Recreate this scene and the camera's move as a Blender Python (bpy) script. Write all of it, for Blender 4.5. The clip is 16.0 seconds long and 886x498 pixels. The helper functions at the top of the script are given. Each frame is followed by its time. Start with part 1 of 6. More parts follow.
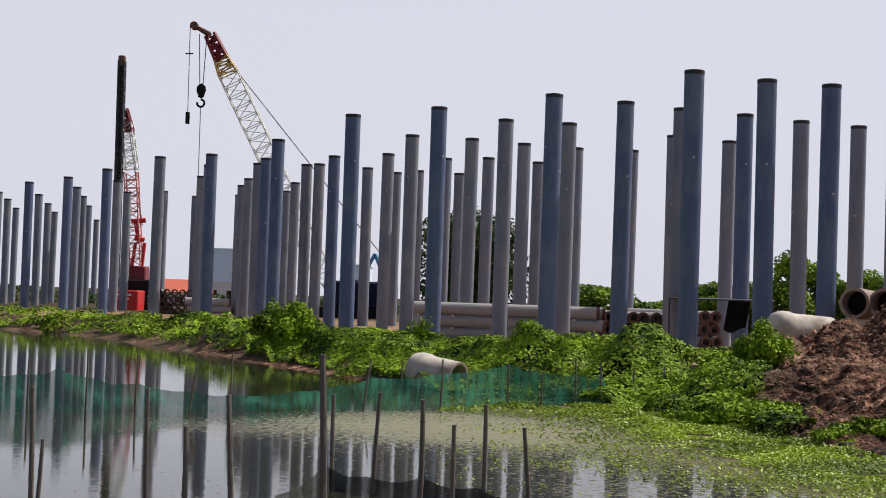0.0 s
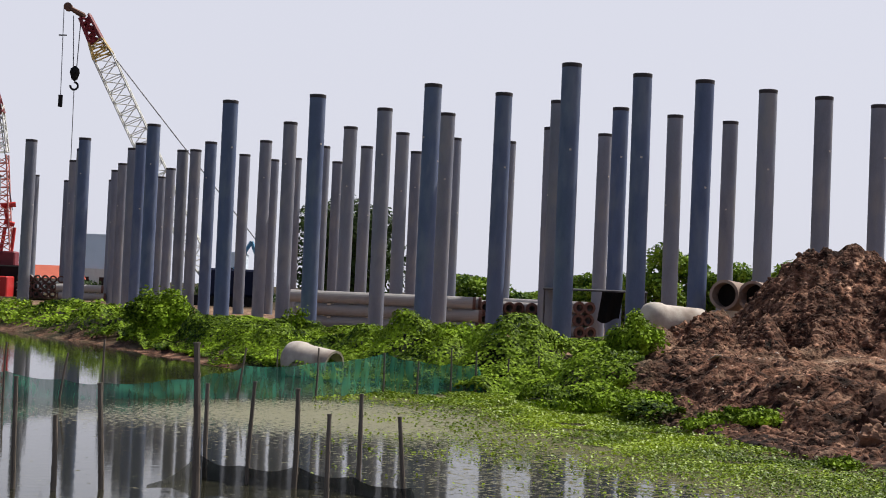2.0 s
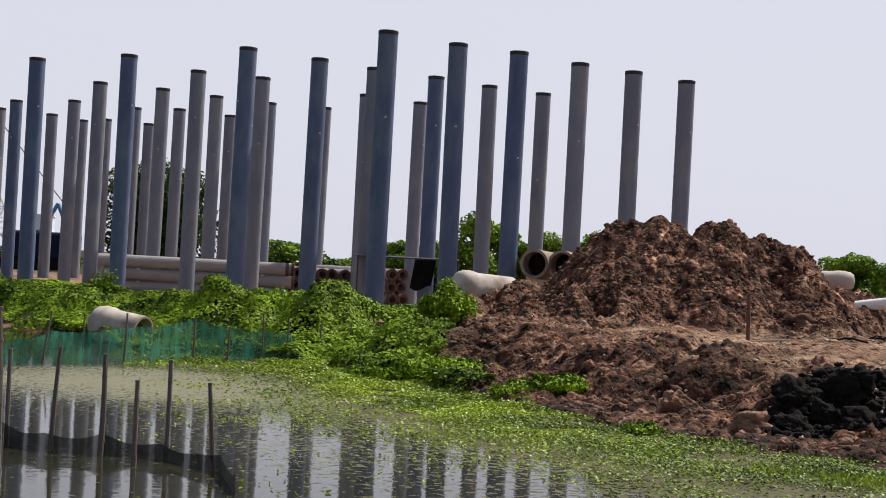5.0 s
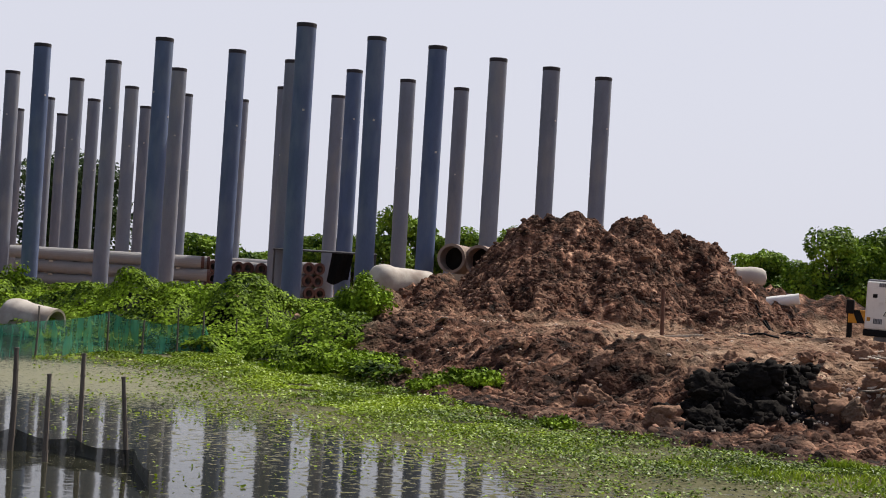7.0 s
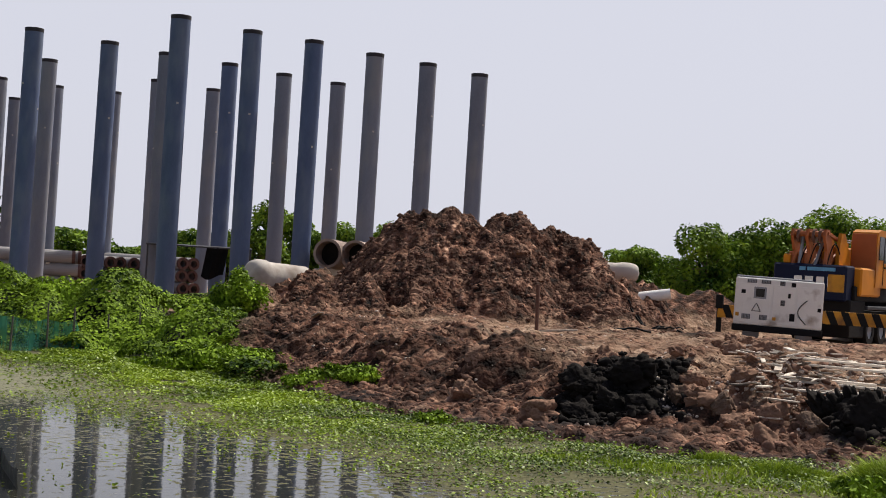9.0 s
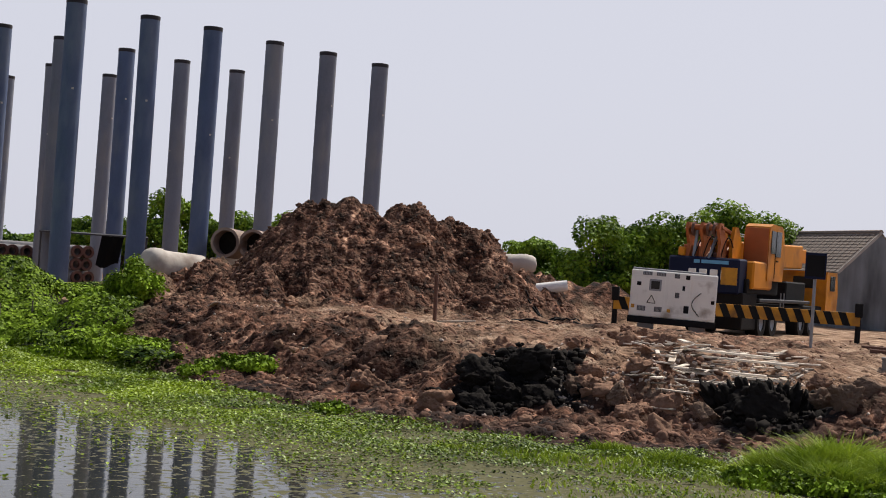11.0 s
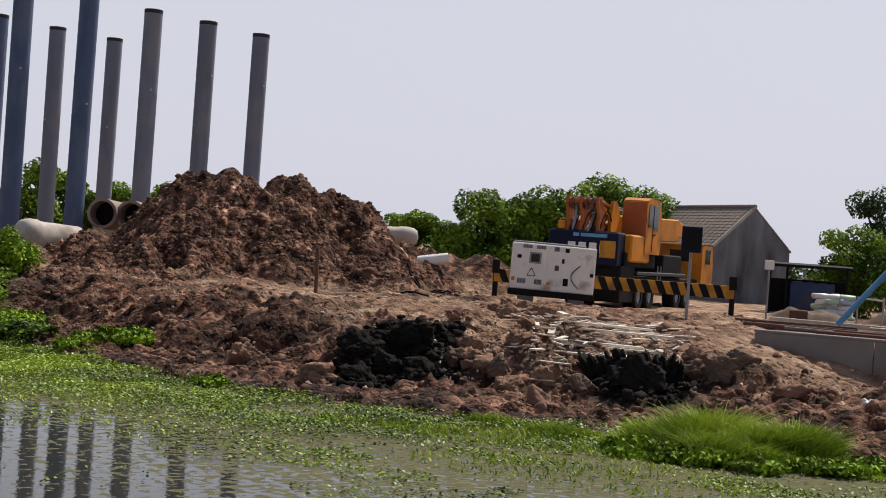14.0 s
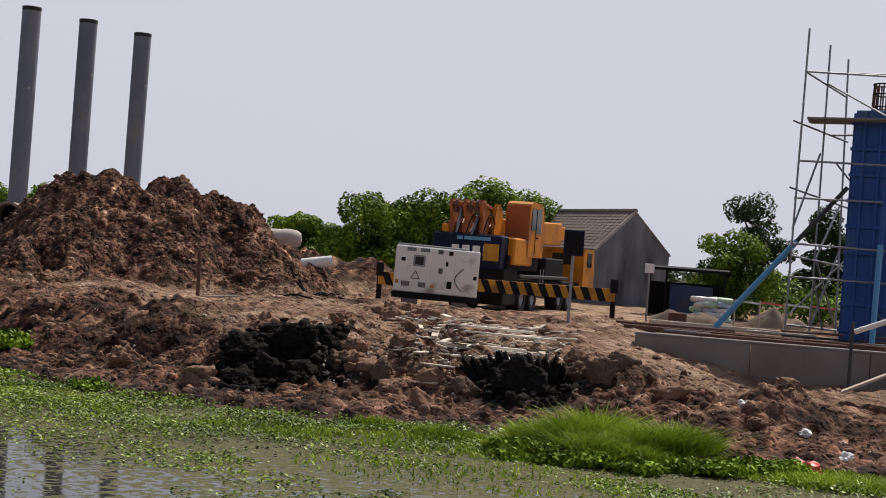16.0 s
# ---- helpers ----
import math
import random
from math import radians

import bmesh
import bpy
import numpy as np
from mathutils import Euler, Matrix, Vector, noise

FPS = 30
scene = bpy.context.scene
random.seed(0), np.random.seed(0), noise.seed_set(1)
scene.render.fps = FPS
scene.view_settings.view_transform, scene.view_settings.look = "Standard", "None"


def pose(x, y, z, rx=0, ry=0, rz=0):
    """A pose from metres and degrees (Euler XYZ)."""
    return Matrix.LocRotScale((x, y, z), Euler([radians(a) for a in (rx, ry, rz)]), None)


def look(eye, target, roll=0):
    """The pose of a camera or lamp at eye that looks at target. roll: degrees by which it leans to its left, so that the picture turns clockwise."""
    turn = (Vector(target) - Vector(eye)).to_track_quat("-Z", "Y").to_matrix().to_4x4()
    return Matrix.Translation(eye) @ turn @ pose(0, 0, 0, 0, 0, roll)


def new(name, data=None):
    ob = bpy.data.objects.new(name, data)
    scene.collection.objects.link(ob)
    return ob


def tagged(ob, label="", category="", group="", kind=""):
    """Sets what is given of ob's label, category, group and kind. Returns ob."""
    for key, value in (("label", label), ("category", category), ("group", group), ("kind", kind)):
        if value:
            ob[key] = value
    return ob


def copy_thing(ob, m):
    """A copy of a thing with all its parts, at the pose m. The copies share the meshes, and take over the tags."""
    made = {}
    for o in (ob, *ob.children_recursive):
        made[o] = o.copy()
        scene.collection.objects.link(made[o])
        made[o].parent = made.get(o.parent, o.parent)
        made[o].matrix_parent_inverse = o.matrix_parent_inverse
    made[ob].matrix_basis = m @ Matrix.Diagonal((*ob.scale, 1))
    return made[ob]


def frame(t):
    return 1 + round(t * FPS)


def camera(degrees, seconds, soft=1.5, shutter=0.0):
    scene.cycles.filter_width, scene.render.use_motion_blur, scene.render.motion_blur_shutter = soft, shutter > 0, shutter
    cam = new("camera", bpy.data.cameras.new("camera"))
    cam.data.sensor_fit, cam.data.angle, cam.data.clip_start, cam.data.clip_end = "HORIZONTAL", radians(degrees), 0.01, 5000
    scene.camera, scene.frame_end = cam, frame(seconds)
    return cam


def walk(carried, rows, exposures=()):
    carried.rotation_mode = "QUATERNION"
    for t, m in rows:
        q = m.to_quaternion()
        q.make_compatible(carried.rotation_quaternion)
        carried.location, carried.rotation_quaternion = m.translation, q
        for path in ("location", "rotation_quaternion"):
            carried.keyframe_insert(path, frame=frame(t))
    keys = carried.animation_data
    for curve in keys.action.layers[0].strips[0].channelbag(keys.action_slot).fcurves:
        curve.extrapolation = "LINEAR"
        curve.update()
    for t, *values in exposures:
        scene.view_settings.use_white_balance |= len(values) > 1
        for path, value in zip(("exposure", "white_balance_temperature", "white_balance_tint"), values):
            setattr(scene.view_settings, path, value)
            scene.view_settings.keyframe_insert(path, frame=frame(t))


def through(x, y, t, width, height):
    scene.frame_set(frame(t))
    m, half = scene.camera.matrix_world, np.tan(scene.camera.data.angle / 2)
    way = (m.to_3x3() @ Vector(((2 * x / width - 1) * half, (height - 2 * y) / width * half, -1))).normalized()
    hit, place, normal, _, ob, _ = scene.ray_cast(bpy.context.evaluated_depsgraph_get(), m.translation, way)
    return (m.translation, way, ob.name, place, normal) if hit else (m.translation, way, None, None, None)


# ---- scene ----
cam = camera(33.77, 16.0, 1.0)
EYE = 2.3  # the eye over the pond's water, which is z = 0
# seconds, yaw, pitch, roll: a slow turn on the spot
TURN = [
    (0.0, -0.001, 1.973, 1.976),
    (0.5, -1.105, 1.782, 2.234),
    (1.0, -2.574, 1.759, 2.514),
    (1.5, -3.855, 1.967, 2.435),
    (2.0, -4.831, 1.731, 2.465),
    (2.5, -5.912, 1.633, 2.602),
    (3.0, -7.121, 1.413, 2.677),
    (3.5, -8.235, 1.077, 2.784),
    (4.0, -9.414, 0.939, 2.849),
    (4.5, -10.74, 0.988, 2.883),
    (4.7, -11.386, 0.891, 2.999),
    (6.8, -14.96, 0.604, 3.315),
    (7.0, -15.446, 0.742, 3.446),
    (7.5, -16.664, 1.146, 3.39),
    (8.0, -17.839, 1.151, 3.393),
    (8.5, -18.971, 0.983, 3.414),
    (9.0, -20.302, 0.85, 3.505),
    (9.2, -20.891, 0.738, 3.293),
    (11.3, -24.737, 0.68, 3.944),
    (11.5, -25.078, 0.605, 3.875),
    (12.0, -26.291, 0.462, 4.091),
    (12.5, -27.206, 0.283, 4.095),
    (13.0, -27.491, -0.02, 4.099),
    (13.5, -28.282, 0.016, 4.177),
    (14.0, -29.002, -0.018, 4.142),
    (14.5, -30.31, 0.07, 4.29),
    (15.0, -31.226, 0.006, 4.116),
    (15.5, -32.276, 0.111, 4.24),
    (16.0, -33.533, 0.425, 4.303),
]
SKY_STOPS = [(0.0, 0.03), (2.0, 0.06), (4.7, 0.06), (6.8, 0.06), (7.1, 0.05), (7.5, 0.0), (9.0, 0.0), (12.5, -0.06), (14.2, -0.07), (15.0, -0.15), (16.0, -0.16)]
walk(cam, [(t, pose(0, 0, EYE, 90 + pitch, 0, yaw) @ pose(0, 0, 0, 0, 0, roll)) for t, yaw, pitch, roll in TURN], SKY_STOPS)

# ---- light ----
SUN_AZ, SUN_EL = radians(64), radians(55)   # azimuth from +y towards +x
world = bpy.data.worlds.new("hazy_sky")
scene.world = world
world.use_nodes = True
wn, wl = world.node_tree.nodes, world.node_tree.links
wn.clear()
sky = wn.new("ShaderNodeTexSky")
sky.sky_type, sky.sun_disc = "NISHITA", False
sky.sun_elevation, sky.sun_rotation = SUN_EL, SUN_AZ
sky.air_density, sky.dust_density, sky.ozone_density = 0.8, 4.0, 1.0
haze = wn.new("ShaderNodeMix")
haze.data_type = "RGBA"
geo = wn.new("ShaderNodeTexCoord")
rise = wn.new("ShaderNodeSeparateXYZ")
wl.new(geo.outputs["Generated"], rise.inputs[0])
veil = wn.new("ShaderNodeMapRange")   # the haze thins towards the zenith
veil.interpolation_type = "SMOOTHSTEP"
veil.inputs["From Min"].default_value, veil.inputs["From Max"].default_value = 0.2, 0.36
veil.inputs["To Min"].default_value, veil.inputs["To Max"].default_value = 0.92, 0.0
wl.new(rise.outputs["Z"], veil.inputs["Value"])
wl.new(veil.outputs[0], haze.inputs["Factor"])
haze.inputs["B"].default_value = (7.1, 7.2, 8.15, 1)
wl.new(sky.outputs[0], haze.inputs["A"])
bg = wn.new("ShaderNodeBackground")
bg.inputs["Strength"].default_value = 0.1
wl.new(haze.outputs["Result"], bg.inputs["Color"])
wout = wn.new("ShaderNodeOutputWorld")
wl.new(bg.outputs[0], wout.inputs[0])
sun = new("sun", bpy.data.lights.new("sun", "SUN"))
sun.data.energy, sun.data.angle, sun.data.color = 4.7, radians(0.8), (1.0, 0.95, 0.86)
sun.matrix_world = look((40 * math.sin(SUN_AZ) * math.cos(SUN_EL), 40 * math.cos(SUN_AZ) * math.cos(SUN_EL), 40 * math.sin(SUN_EL)), (0, 0, 0))


# ---- materials ----
def material(name, base, rough=0.7, metal=0.0, vary=0.25, scale=3.0, grain=40.0, bump=0.15, dirt=None, dirt_amount=0.35, random_tint=0.0, spec=0.4, stretch=(1, 1, 1), second=None):
    """A surface whose colour varies at two scales, with fine relief, an optional second (stain) colour, and a tint by object."""
    m = bpy.data.materials.new(name)
    m.use_nodes = True
    n, l = m.node_tree.nodes, m.node_tree.links
    b = n["Principled BSDF"]
    b.inputs["Roughness"].default_value, b.inputs["Metallic"].default_value = rough, metal
    b.inputs["Specular IOR Level"].default_value = spec
    co = n.new("ShaderNodeTexCoord")
    mp = n.new("ShaderNodeMapping")
    mp.inputs["Scale"].default_value = stretch
    l.new(co.outputs["Object"], mp.inputs["Vector"])
    big, fine = n.new("ShaderNodeTexNoise"), n.new("ShaderNodeTexNoise")
    big.inputs["Scale"].default_value, big.inputs["Detail"].default_value = scale, 4
    fine.inputs["Scale"].default_value, fine.inputs["Detail"].default_value = grain, 3
    for t in (big, fine):
        l.new(mp.outputs[0], t.inputs["Vector"])
    val = n.new("ShaderNodeMath")
    val.operation = "MULTIPLY_ADD"
    l.new(big.outputs["Fac"], val.inputs[0])
    val.inputs[1].default_value = vary * 2
    val.inputs[2].default_value = 1 - vary
    val2 = n.new("ShaderNodeMath")
    val2.operation = "MULTIPLY_ADD"
    l.new(fine.outputs["Fac"], val2.inputs[0])
    val2.inputs[1].default_value = vary
    l.new(val.outputs[0], val2.inputs[2])
    last = val2.outputs[0]
    if random_tint:
        info = n.new("ShaderNodeObjectInfo")
        add = n.new("ShaderNodeMath")
        add.operation = "MULTIPLY_ADD"
        l.new(info.outputs["Random"], add.inputs[0])
        add.inputs[1].default_value = random_tint
        l.new(last, add.inputs[2])
        last = add.outputs[0]
    hsv = n.new("ShaderNodeHueSaturation")
    hsv.inputs["Color"].default_value = (*base, 1)
    if second:   # some of the things lean to a second colour
        who = n.new("ShaderNodeObjectInfo")
        spread = n.new("ShaderNodeMapRange")
        spread.inputs["From Min"].default_value, spread.inputs["From Max"].default_value = 0.25, 0.75
        l.new(who.outputs["Random"], spread.inputs["Value"])
        two = n.new("ShaderNodeMix")
        two.data_type = "RGBA"
        two.inputs["A"].default_value, two.inputs["B"].default_value = (*base, 1), (*second, 1)
        l.new(spread.outputs[0], two.inputs["Factor"])
        l.new(two.outputs["Result"], hsv.inputs["Color"])
    l.new(last, hsv.inputs["Value"])
    col = hsv.outputs[0]
    if dirt:
        stain = n.new("ShaderNodeTexNoise")
        stain.inputs["Scale"].default_value, stain.inputs["Detail"].default_value = scale * 0.7, 6
        l.new(mp.outputs[0], stain.inputs["Vector"])
        ramp = n.new("ShaderNodeMapRange")
        ramp.inputs["From Min"].default_value, ramp.inputs["From Max"].default_value = 0.62 - dirt_amount * 0.4, 0.72
        ramp.inputs["To Max"].default_value = 0.85
        l.new(stain.outputs["Fac"], ramp.inputs["Value"])
        mx = n.new("ShaderNodeMix")
        mx.data_type = "RGBA"
        l.new(ramp.outputs[0], mx.inputs["Factor"])
        l.new(col, mx.inputs["A"])
        mx.inputs["B"].default_value = (*dirt, 1)
        col = mx.outputs["Result"]
    l.new(col, b.inputs["Base Color"])
    if bump:
        bp = n.new("ShaderNodeBump")
        bp.inputs["Strength"].default_value, bp.inputs["Distance"].default_value = bump, 0.03
        l.new(fine.outputs["Fac"], bp.inputs["Height"])
        l.new(bp.outputs[0], b.inputs["Normal"])
    return m


def leaf_material(name, base, light, rough=0.55, gloss=0.15, through=0.2):
    """Leaves: colour by leaf (island), with some light let through."""
    m = bpy.data.materials.new(name)
    m.use_nodes = True
    n, l = m.node_tree.nodes, m.node_tree.links
    b = n["Principled BSDF"]
    b.inputs["Roughness"].default_value = rough
    b.inputs["Specular IOR Level"].default_value = gloss
    geo = n.new("ShaderNodeNewGeometry")
    mx = n.new("ShaderNodeMix")
    mx.data_type = "RGBA"
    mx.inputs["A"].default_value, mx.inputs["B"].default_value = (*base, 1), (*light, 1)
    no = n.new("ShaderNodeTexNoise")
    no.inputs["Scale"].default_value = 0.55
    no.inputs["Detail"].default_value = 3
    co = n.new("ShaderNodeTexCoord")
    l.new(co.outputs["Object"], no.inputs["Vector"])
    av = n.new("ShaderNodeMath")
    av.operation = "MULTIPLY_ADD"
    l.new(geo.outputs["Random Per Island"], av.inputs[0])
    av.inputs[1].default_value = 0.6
    # dark and pale patches: shaded hollows and sunlit tops put into the colour
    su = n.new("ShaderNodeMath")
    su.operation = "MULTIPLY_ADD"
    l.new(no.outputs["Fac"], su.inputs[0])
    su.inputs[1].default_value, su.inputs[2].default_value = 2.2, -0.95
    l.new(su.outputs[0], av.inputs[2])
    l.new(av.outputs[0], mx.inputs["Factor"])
    l.new(mx.outputs["Result"], b.inputs["Base Color"])
    tr = n.new("ShaderNodeBsdfTranslucent")
    l.new(mx.outputs["Result"], tr.inputs["Color"])
    ms = n.new("ShaderNodeMixShader")
    ms.inputs[0].default_value = through
    l.new(b.outputs[0], ms.inputs[1])
    l.new(tr.outputs[0], ms.inputs[2])
    l.new(ms.outputs[0], n["Material Output"].inputs[0])
    return m


PILE_GREY = material("pile_grey_concrete", (0.122, 0.133, 0.168), 0.72, vary=0.36, scale=1.1, grain=14, bump=0.1, dirt=(0.25, 0.245, 0.25), dirt_amount=0.42, random_tint=0.3, stretch=(2.6, 2.6, 0.8))
PILE_BLUE = material("pile_blue_concrete", (0.06, 0.084, 0.152), 0.68, vary=0.36, scale=1.1, grain=14, bump=0.1, dirt=(0.15, 0.18, 0.24), dirt_amount=0.4, random_tint=0.3, stretch=(2.6, 2.6, 0.8))
PILE_STEEL = material("pile_end_steel", (0.032, 0.028, 0.032), 0.7, 0.3)
PIPE_CONCRETE = material("pipe_concrete", (0.42, 0.38, 0.34), 0.85, vary=0.25, scale=1.5, dirt=(0.2, 0.15, 0.12), dirt_amount=0.25)


# ---- mesh helpers ----
def put(name, bm, mat, parent=None, smooth=False):
    me = bpy.data.meshes.new(name)
    bm.normal_update()
    bm.to_mesh(me)
    bm.free()
    for mm in (mat if isinstance(mat, (list, tuple)) else [mat]):
        me.materials.append(mm)
    if smooth:
        me.polygons.foreach_set("use_smooth", np.ones(len(me.polygons), bool))
    ob = new(name, me)
    if parent is not None:
        ob.parent = parent
    return ob


def part(name, bm, mat, parent, label="", smooth=False):
    ob = put(name, bm, mat, parent, smooth)
    return tagged(ob, label) if label else ob


def thing(name, m, label, category, group="", kind=""):
    ob = new(name)
    ob.matrix_world = m
    ob.empty_display_size = 0.2
    return tagged(ob, label, category, group, kind)


def arrays(name, verts, faces, mat, smooth=False):
    """An object from numpy arrays: verts (n, 3), faces (m, 3 or 4)."""
    me = bpy.data.meshes.new(name)
    k = faces.shape[1]
    me.vertices.add(len(verts))
    me.vertices.foreach_set("co", np.asarray(verts, np.float32).ravel())
    me.loops.add(faces.size)
    me.loops.foreach_set("vertex_index", faces.astype(np.int32).ravel())
    me.polygons.add(len(faces))
    me.polygons.foreach_set("loop_start", np.arange(0, faces.size, k, dtype=np.int32))
    me.polygons.foreach_set("loop_total", np.full(len(faces), k, np.int32))
    if smooth:
        me.polygons.foreach_set("use_smooth", np.ones(len(faces), bool))
    me.update(calc_edges=True)
    me.materials.append(mat)
    return new(name, me)


def box(bm, size, at=(0, 0, 0), turn=(0, 0, 0), bevel=0.0):
    m = pose(*at, *turn)
    r = bmesh.ops.create_cube(bm, size=1, matrix=m @ Matrix.Diagonal((*size, 1)))
    if bevel:
        edges = {e for v in r["verts"] for e in v.link_edges}
        bmesh.ops.bevel(bm, geom=list(edges), offset=bevel, segments=1, affect="EDGES", clamp_overlap=True)
    return bm


def rod(bm, a, b, r, seg=8, r2=None):
    a, b = Vector(a), Vector(b)
    d = b - a
    m = Matrix.Translation((a + b) / 2) @ d.to_track_quat("Z", "Y").to_matrix().to_4x4()
    bmesh.ops.create_cone(bm, cap_ends=True, segments=seg, radius1=r, radius2=r if r2 is None else r2, depth=d.length, matrix=m)
    return bm


def lathe(bm, profile, seg=24, m=Matrix.Identity(4)):
    """A closed ring of (radius, height) points turned round z."""
    rings = []
    for i in range(seg):
        a = 2 * math.pi * i / seg
        rings.append([bm.verts.new(m @ Vector((r * math.cos(a), r * math.sin(a), z))) for r, z in profile])
    n = len(profile)
    for i in range(seg):
        p, q = rings[i], rings[(i + 1) % seg]
        for j in range(n):
            k = (j + 1) % n
            bm.faces.new((p[j], q[j], q[k], p[k]))
    return bm


def prism(bm, outline, y0, y1, m=Matrix.Identity(4)):
    """An outline in x, z pushed along y."""
    a = [bm.verts.new(m @ Vector((x, y0, z))) for x, z in outline]
    b = [bm.verts.new(m @ Vector((x, y1, z))) for x, z in outline]
    bm.faces.new(a)
    bm.faces.new(b[::-1])
    n = len(a)
    for i in range(n):
        bm.faces.new((a[i], b[i], b[(i + 1) % n], a[(i + 1) % n]))
    bmesh.ops.recalc_face_normals(bm, faces=bm.faces)
    return bm


# ---- the lie of the land ----
SHORE = [(-140, 150), (-60, 105), (-34, 82), (-22.4, 74.4), (-18.7, 71.3), (-14.4, 64.7), (-10.6, 57.5), (-7.7, 52.6), (-6.1, 48.3), (-4.5, 45.5),
         (-3, 42), (-1.1, 38.6), (1.7, 34.6), (4, 33), (5.5, 30.2), (6.3, 26.5), (7, 23.5), (7.6, 21.5), (8.3, 19.7), (9.5, 18.3), (10.4, 16.8),
         (12.1, 16.2), (12.8, 14), (14.3, 11.7), (19, 6), (24, -1), (12, 3.2), (0, 3.6), (-20, 3.8), (-140, 4)]
PLANT_EDGE = [(0.4, 32), (1.2, 31.0), (3.2, 29), (3.3, 24.5), (3.7, 21.5), (4.3, 19.5), (5, 17.6), (5.9, 16.4), (6.6, 15.1), (8.2, 15.2), (9.2, 14.4), (10.2, 13.6), (12, 11), (15, 8)]
RIDGE = [(10.41, 41.42, 1.98), (11.07, 41.12, 2.17), (11.98, 40.72, 1.52), (12.48, 40.50, 1.30), (12.84, 40.34, 1.62), (13.34, 40.12, 1.30), (13.66, 39.97, 1.45), (13.73, 39.94, 4.13), (14.21, 39.73, 4.22), (14.80, 39.47, 4.45), (15.26, 39.26, 4.30), (15.83, 39.01, 3.9), (16.08, 38.90, 4.44), (16.42, 38.75, 4.42), (16.83, 38.57, 3.38), (17.28, 38.36, 3.79), (17.81, 38.13, 3.65), (18.26, 37.93, 3.70), (18.72, 37.72, 1.86), (19.04, 37.58, 1.96), (19.42, 37.41, 2.60), (20.09, 37.11, 2.28),
         (10.6, 37.6, 1.85), (11.6, 37.0, 2.1), (10.1, 35.0, 1.5), (11.4, 34.8, 1.7), (12.6, 35.6, 1.8), (9.8, 40.7, 1.95), (10.7, 40.5, 2.0), (11.8, 42.4, 2.35), (12.7, 42.3, 2.4)]
RIDGE += [(18.5 + 0.7 * k, 47.2 + 0.3 * math.sin(k * 1.3), 2.62 + 0.14 * math.sin(k * 2.1) - 0.02 * k) for k in range(14)]   # the long low berm behind
# humps of creeper along the bank: x, y, height, half width
HUMPS = [(-5.3, 50.5, 0.9, 1.2), (3.3, 37.7, 0.4, 1.3), (4.9, 36.3, 0.6, 1.0), (4.0, 36.9, 0.5, 0.9), (1.5, 39.5, 0.35, 1.0), (1.0, 40.5, 0.3, 1.6), (-1.8, 43, 0.5, 1.5), (-8.5, 56.5, 0.55, 2), (-12, 63, 0.5, 2), (-4, 47, 0.5, 1.3), (2.3, 39, 0.6, 1.2), (6.4, 33.2, 0.3, 1.2), (-1, 40.8, 0.5, 1.0)]


def edge_distance(px, py, line, closed):
    """Distance to a broken line; with closed also whether the point is inside."""
    best = np.full(px.shape, 1e9)
    inside = np.zeros(px.shape, bool)
    pts = list(zip(line, line[1:] + ([line[0]] if closed else [])))
    for (ax, ay), (bx, by) in pts if closed else pts[:len(line) - 1]:
        dx, dy = bx - ax, by - ay
        t = np.clip(((px - ax) * dx + (py - ay) * dy) / (dx * dx + dy * dy), 0, 1)
        best = np.minimum(best, np.hypot(px - ax - t * dx, py - ay - t * dy))
        if closed and ay != by:
            hit = ((ay > py) != (by > py)) & (px < (bx - ax) * (py - ay) / (by - ay) + ax)
            inside ^= hit
    return (best, inside) if closed else best


def fade(lo, hi, v):
    t = np.clip((v - lo) / (hi - lo), 0, 1)
    return t * t * (3 - 2 * t)


def lattice_noise(x, y, cell, seed):
    """Smooth value noise between 0 and 1, for arrays."""
    x, y = x / cell, y / cell
    xi, yi = np.floor(x).astype(np.int64), np.floor(y).astype(np.int64)
    fx, fy = x - xi, y - yi
    fx, fy = fx * fx * (3 - 2 * fx), fy * fy * (3 - 2 * fy)

    def value(i, j):
        h = (i * 374761393 + j * 668265263 + seed * 974634777) & 0xFFFFFFFF
        h = ((h ^ (h >> 13)) * 1274126177) & 0xFFFFFFFF
        return ((h ^ (h >> 16)) & 0xFFFF) / 65535.0

    a, b, c, d = value(xi, yi), value(xi + 1, yi), value(xi, yi + 1), value(xi + 1, yi + 1)
    return (a * (1 - fx) + b * fx) * (1 - fy) + (c * (1 - fx) + d * fx) * fy


def lumps(x, y, cell, seed):
    """Round clods of uneven size and height, one to a cell, the highest winning; 0 between them."""
    xi, yi = np.floor(x / cell).astype(np.int64), np.floor(y / cell).astype(np.int64)
    best = np.zeros(x.shape)
    for di in (-1, 0, 1):
        for dj in (-1, 0, 1):
            i, j = xi + di, yi + dj
            h = (i * 374761393 + j * 668265263 + seed * 974634777) & 0xFFFFFFFF
            h = ((h ^ (h >> 13)) * 1274126177) & 0xFFFFFFFF
            h = h ^ (h >> 16)
            a, b, c = (h & 0x3FF) / 1023.0, ((h >> 10) & 0x3FF) / 1023.0, ((h >> 20) & 0x3FF) / 1023.0
            r = cell * (0.25 + 0.6 * c * c)
            q = ((x - (i + a) * cell) ** 2 + ((y - (j + b) * cell) * (0.75 + 0.5 * a)) ** 2) / (r * r)
            best = np.maximum(best, r * (0.5 + 0.6 * b) * np.sqrt(np.clip(1 - q, 0, 1)))
    return best


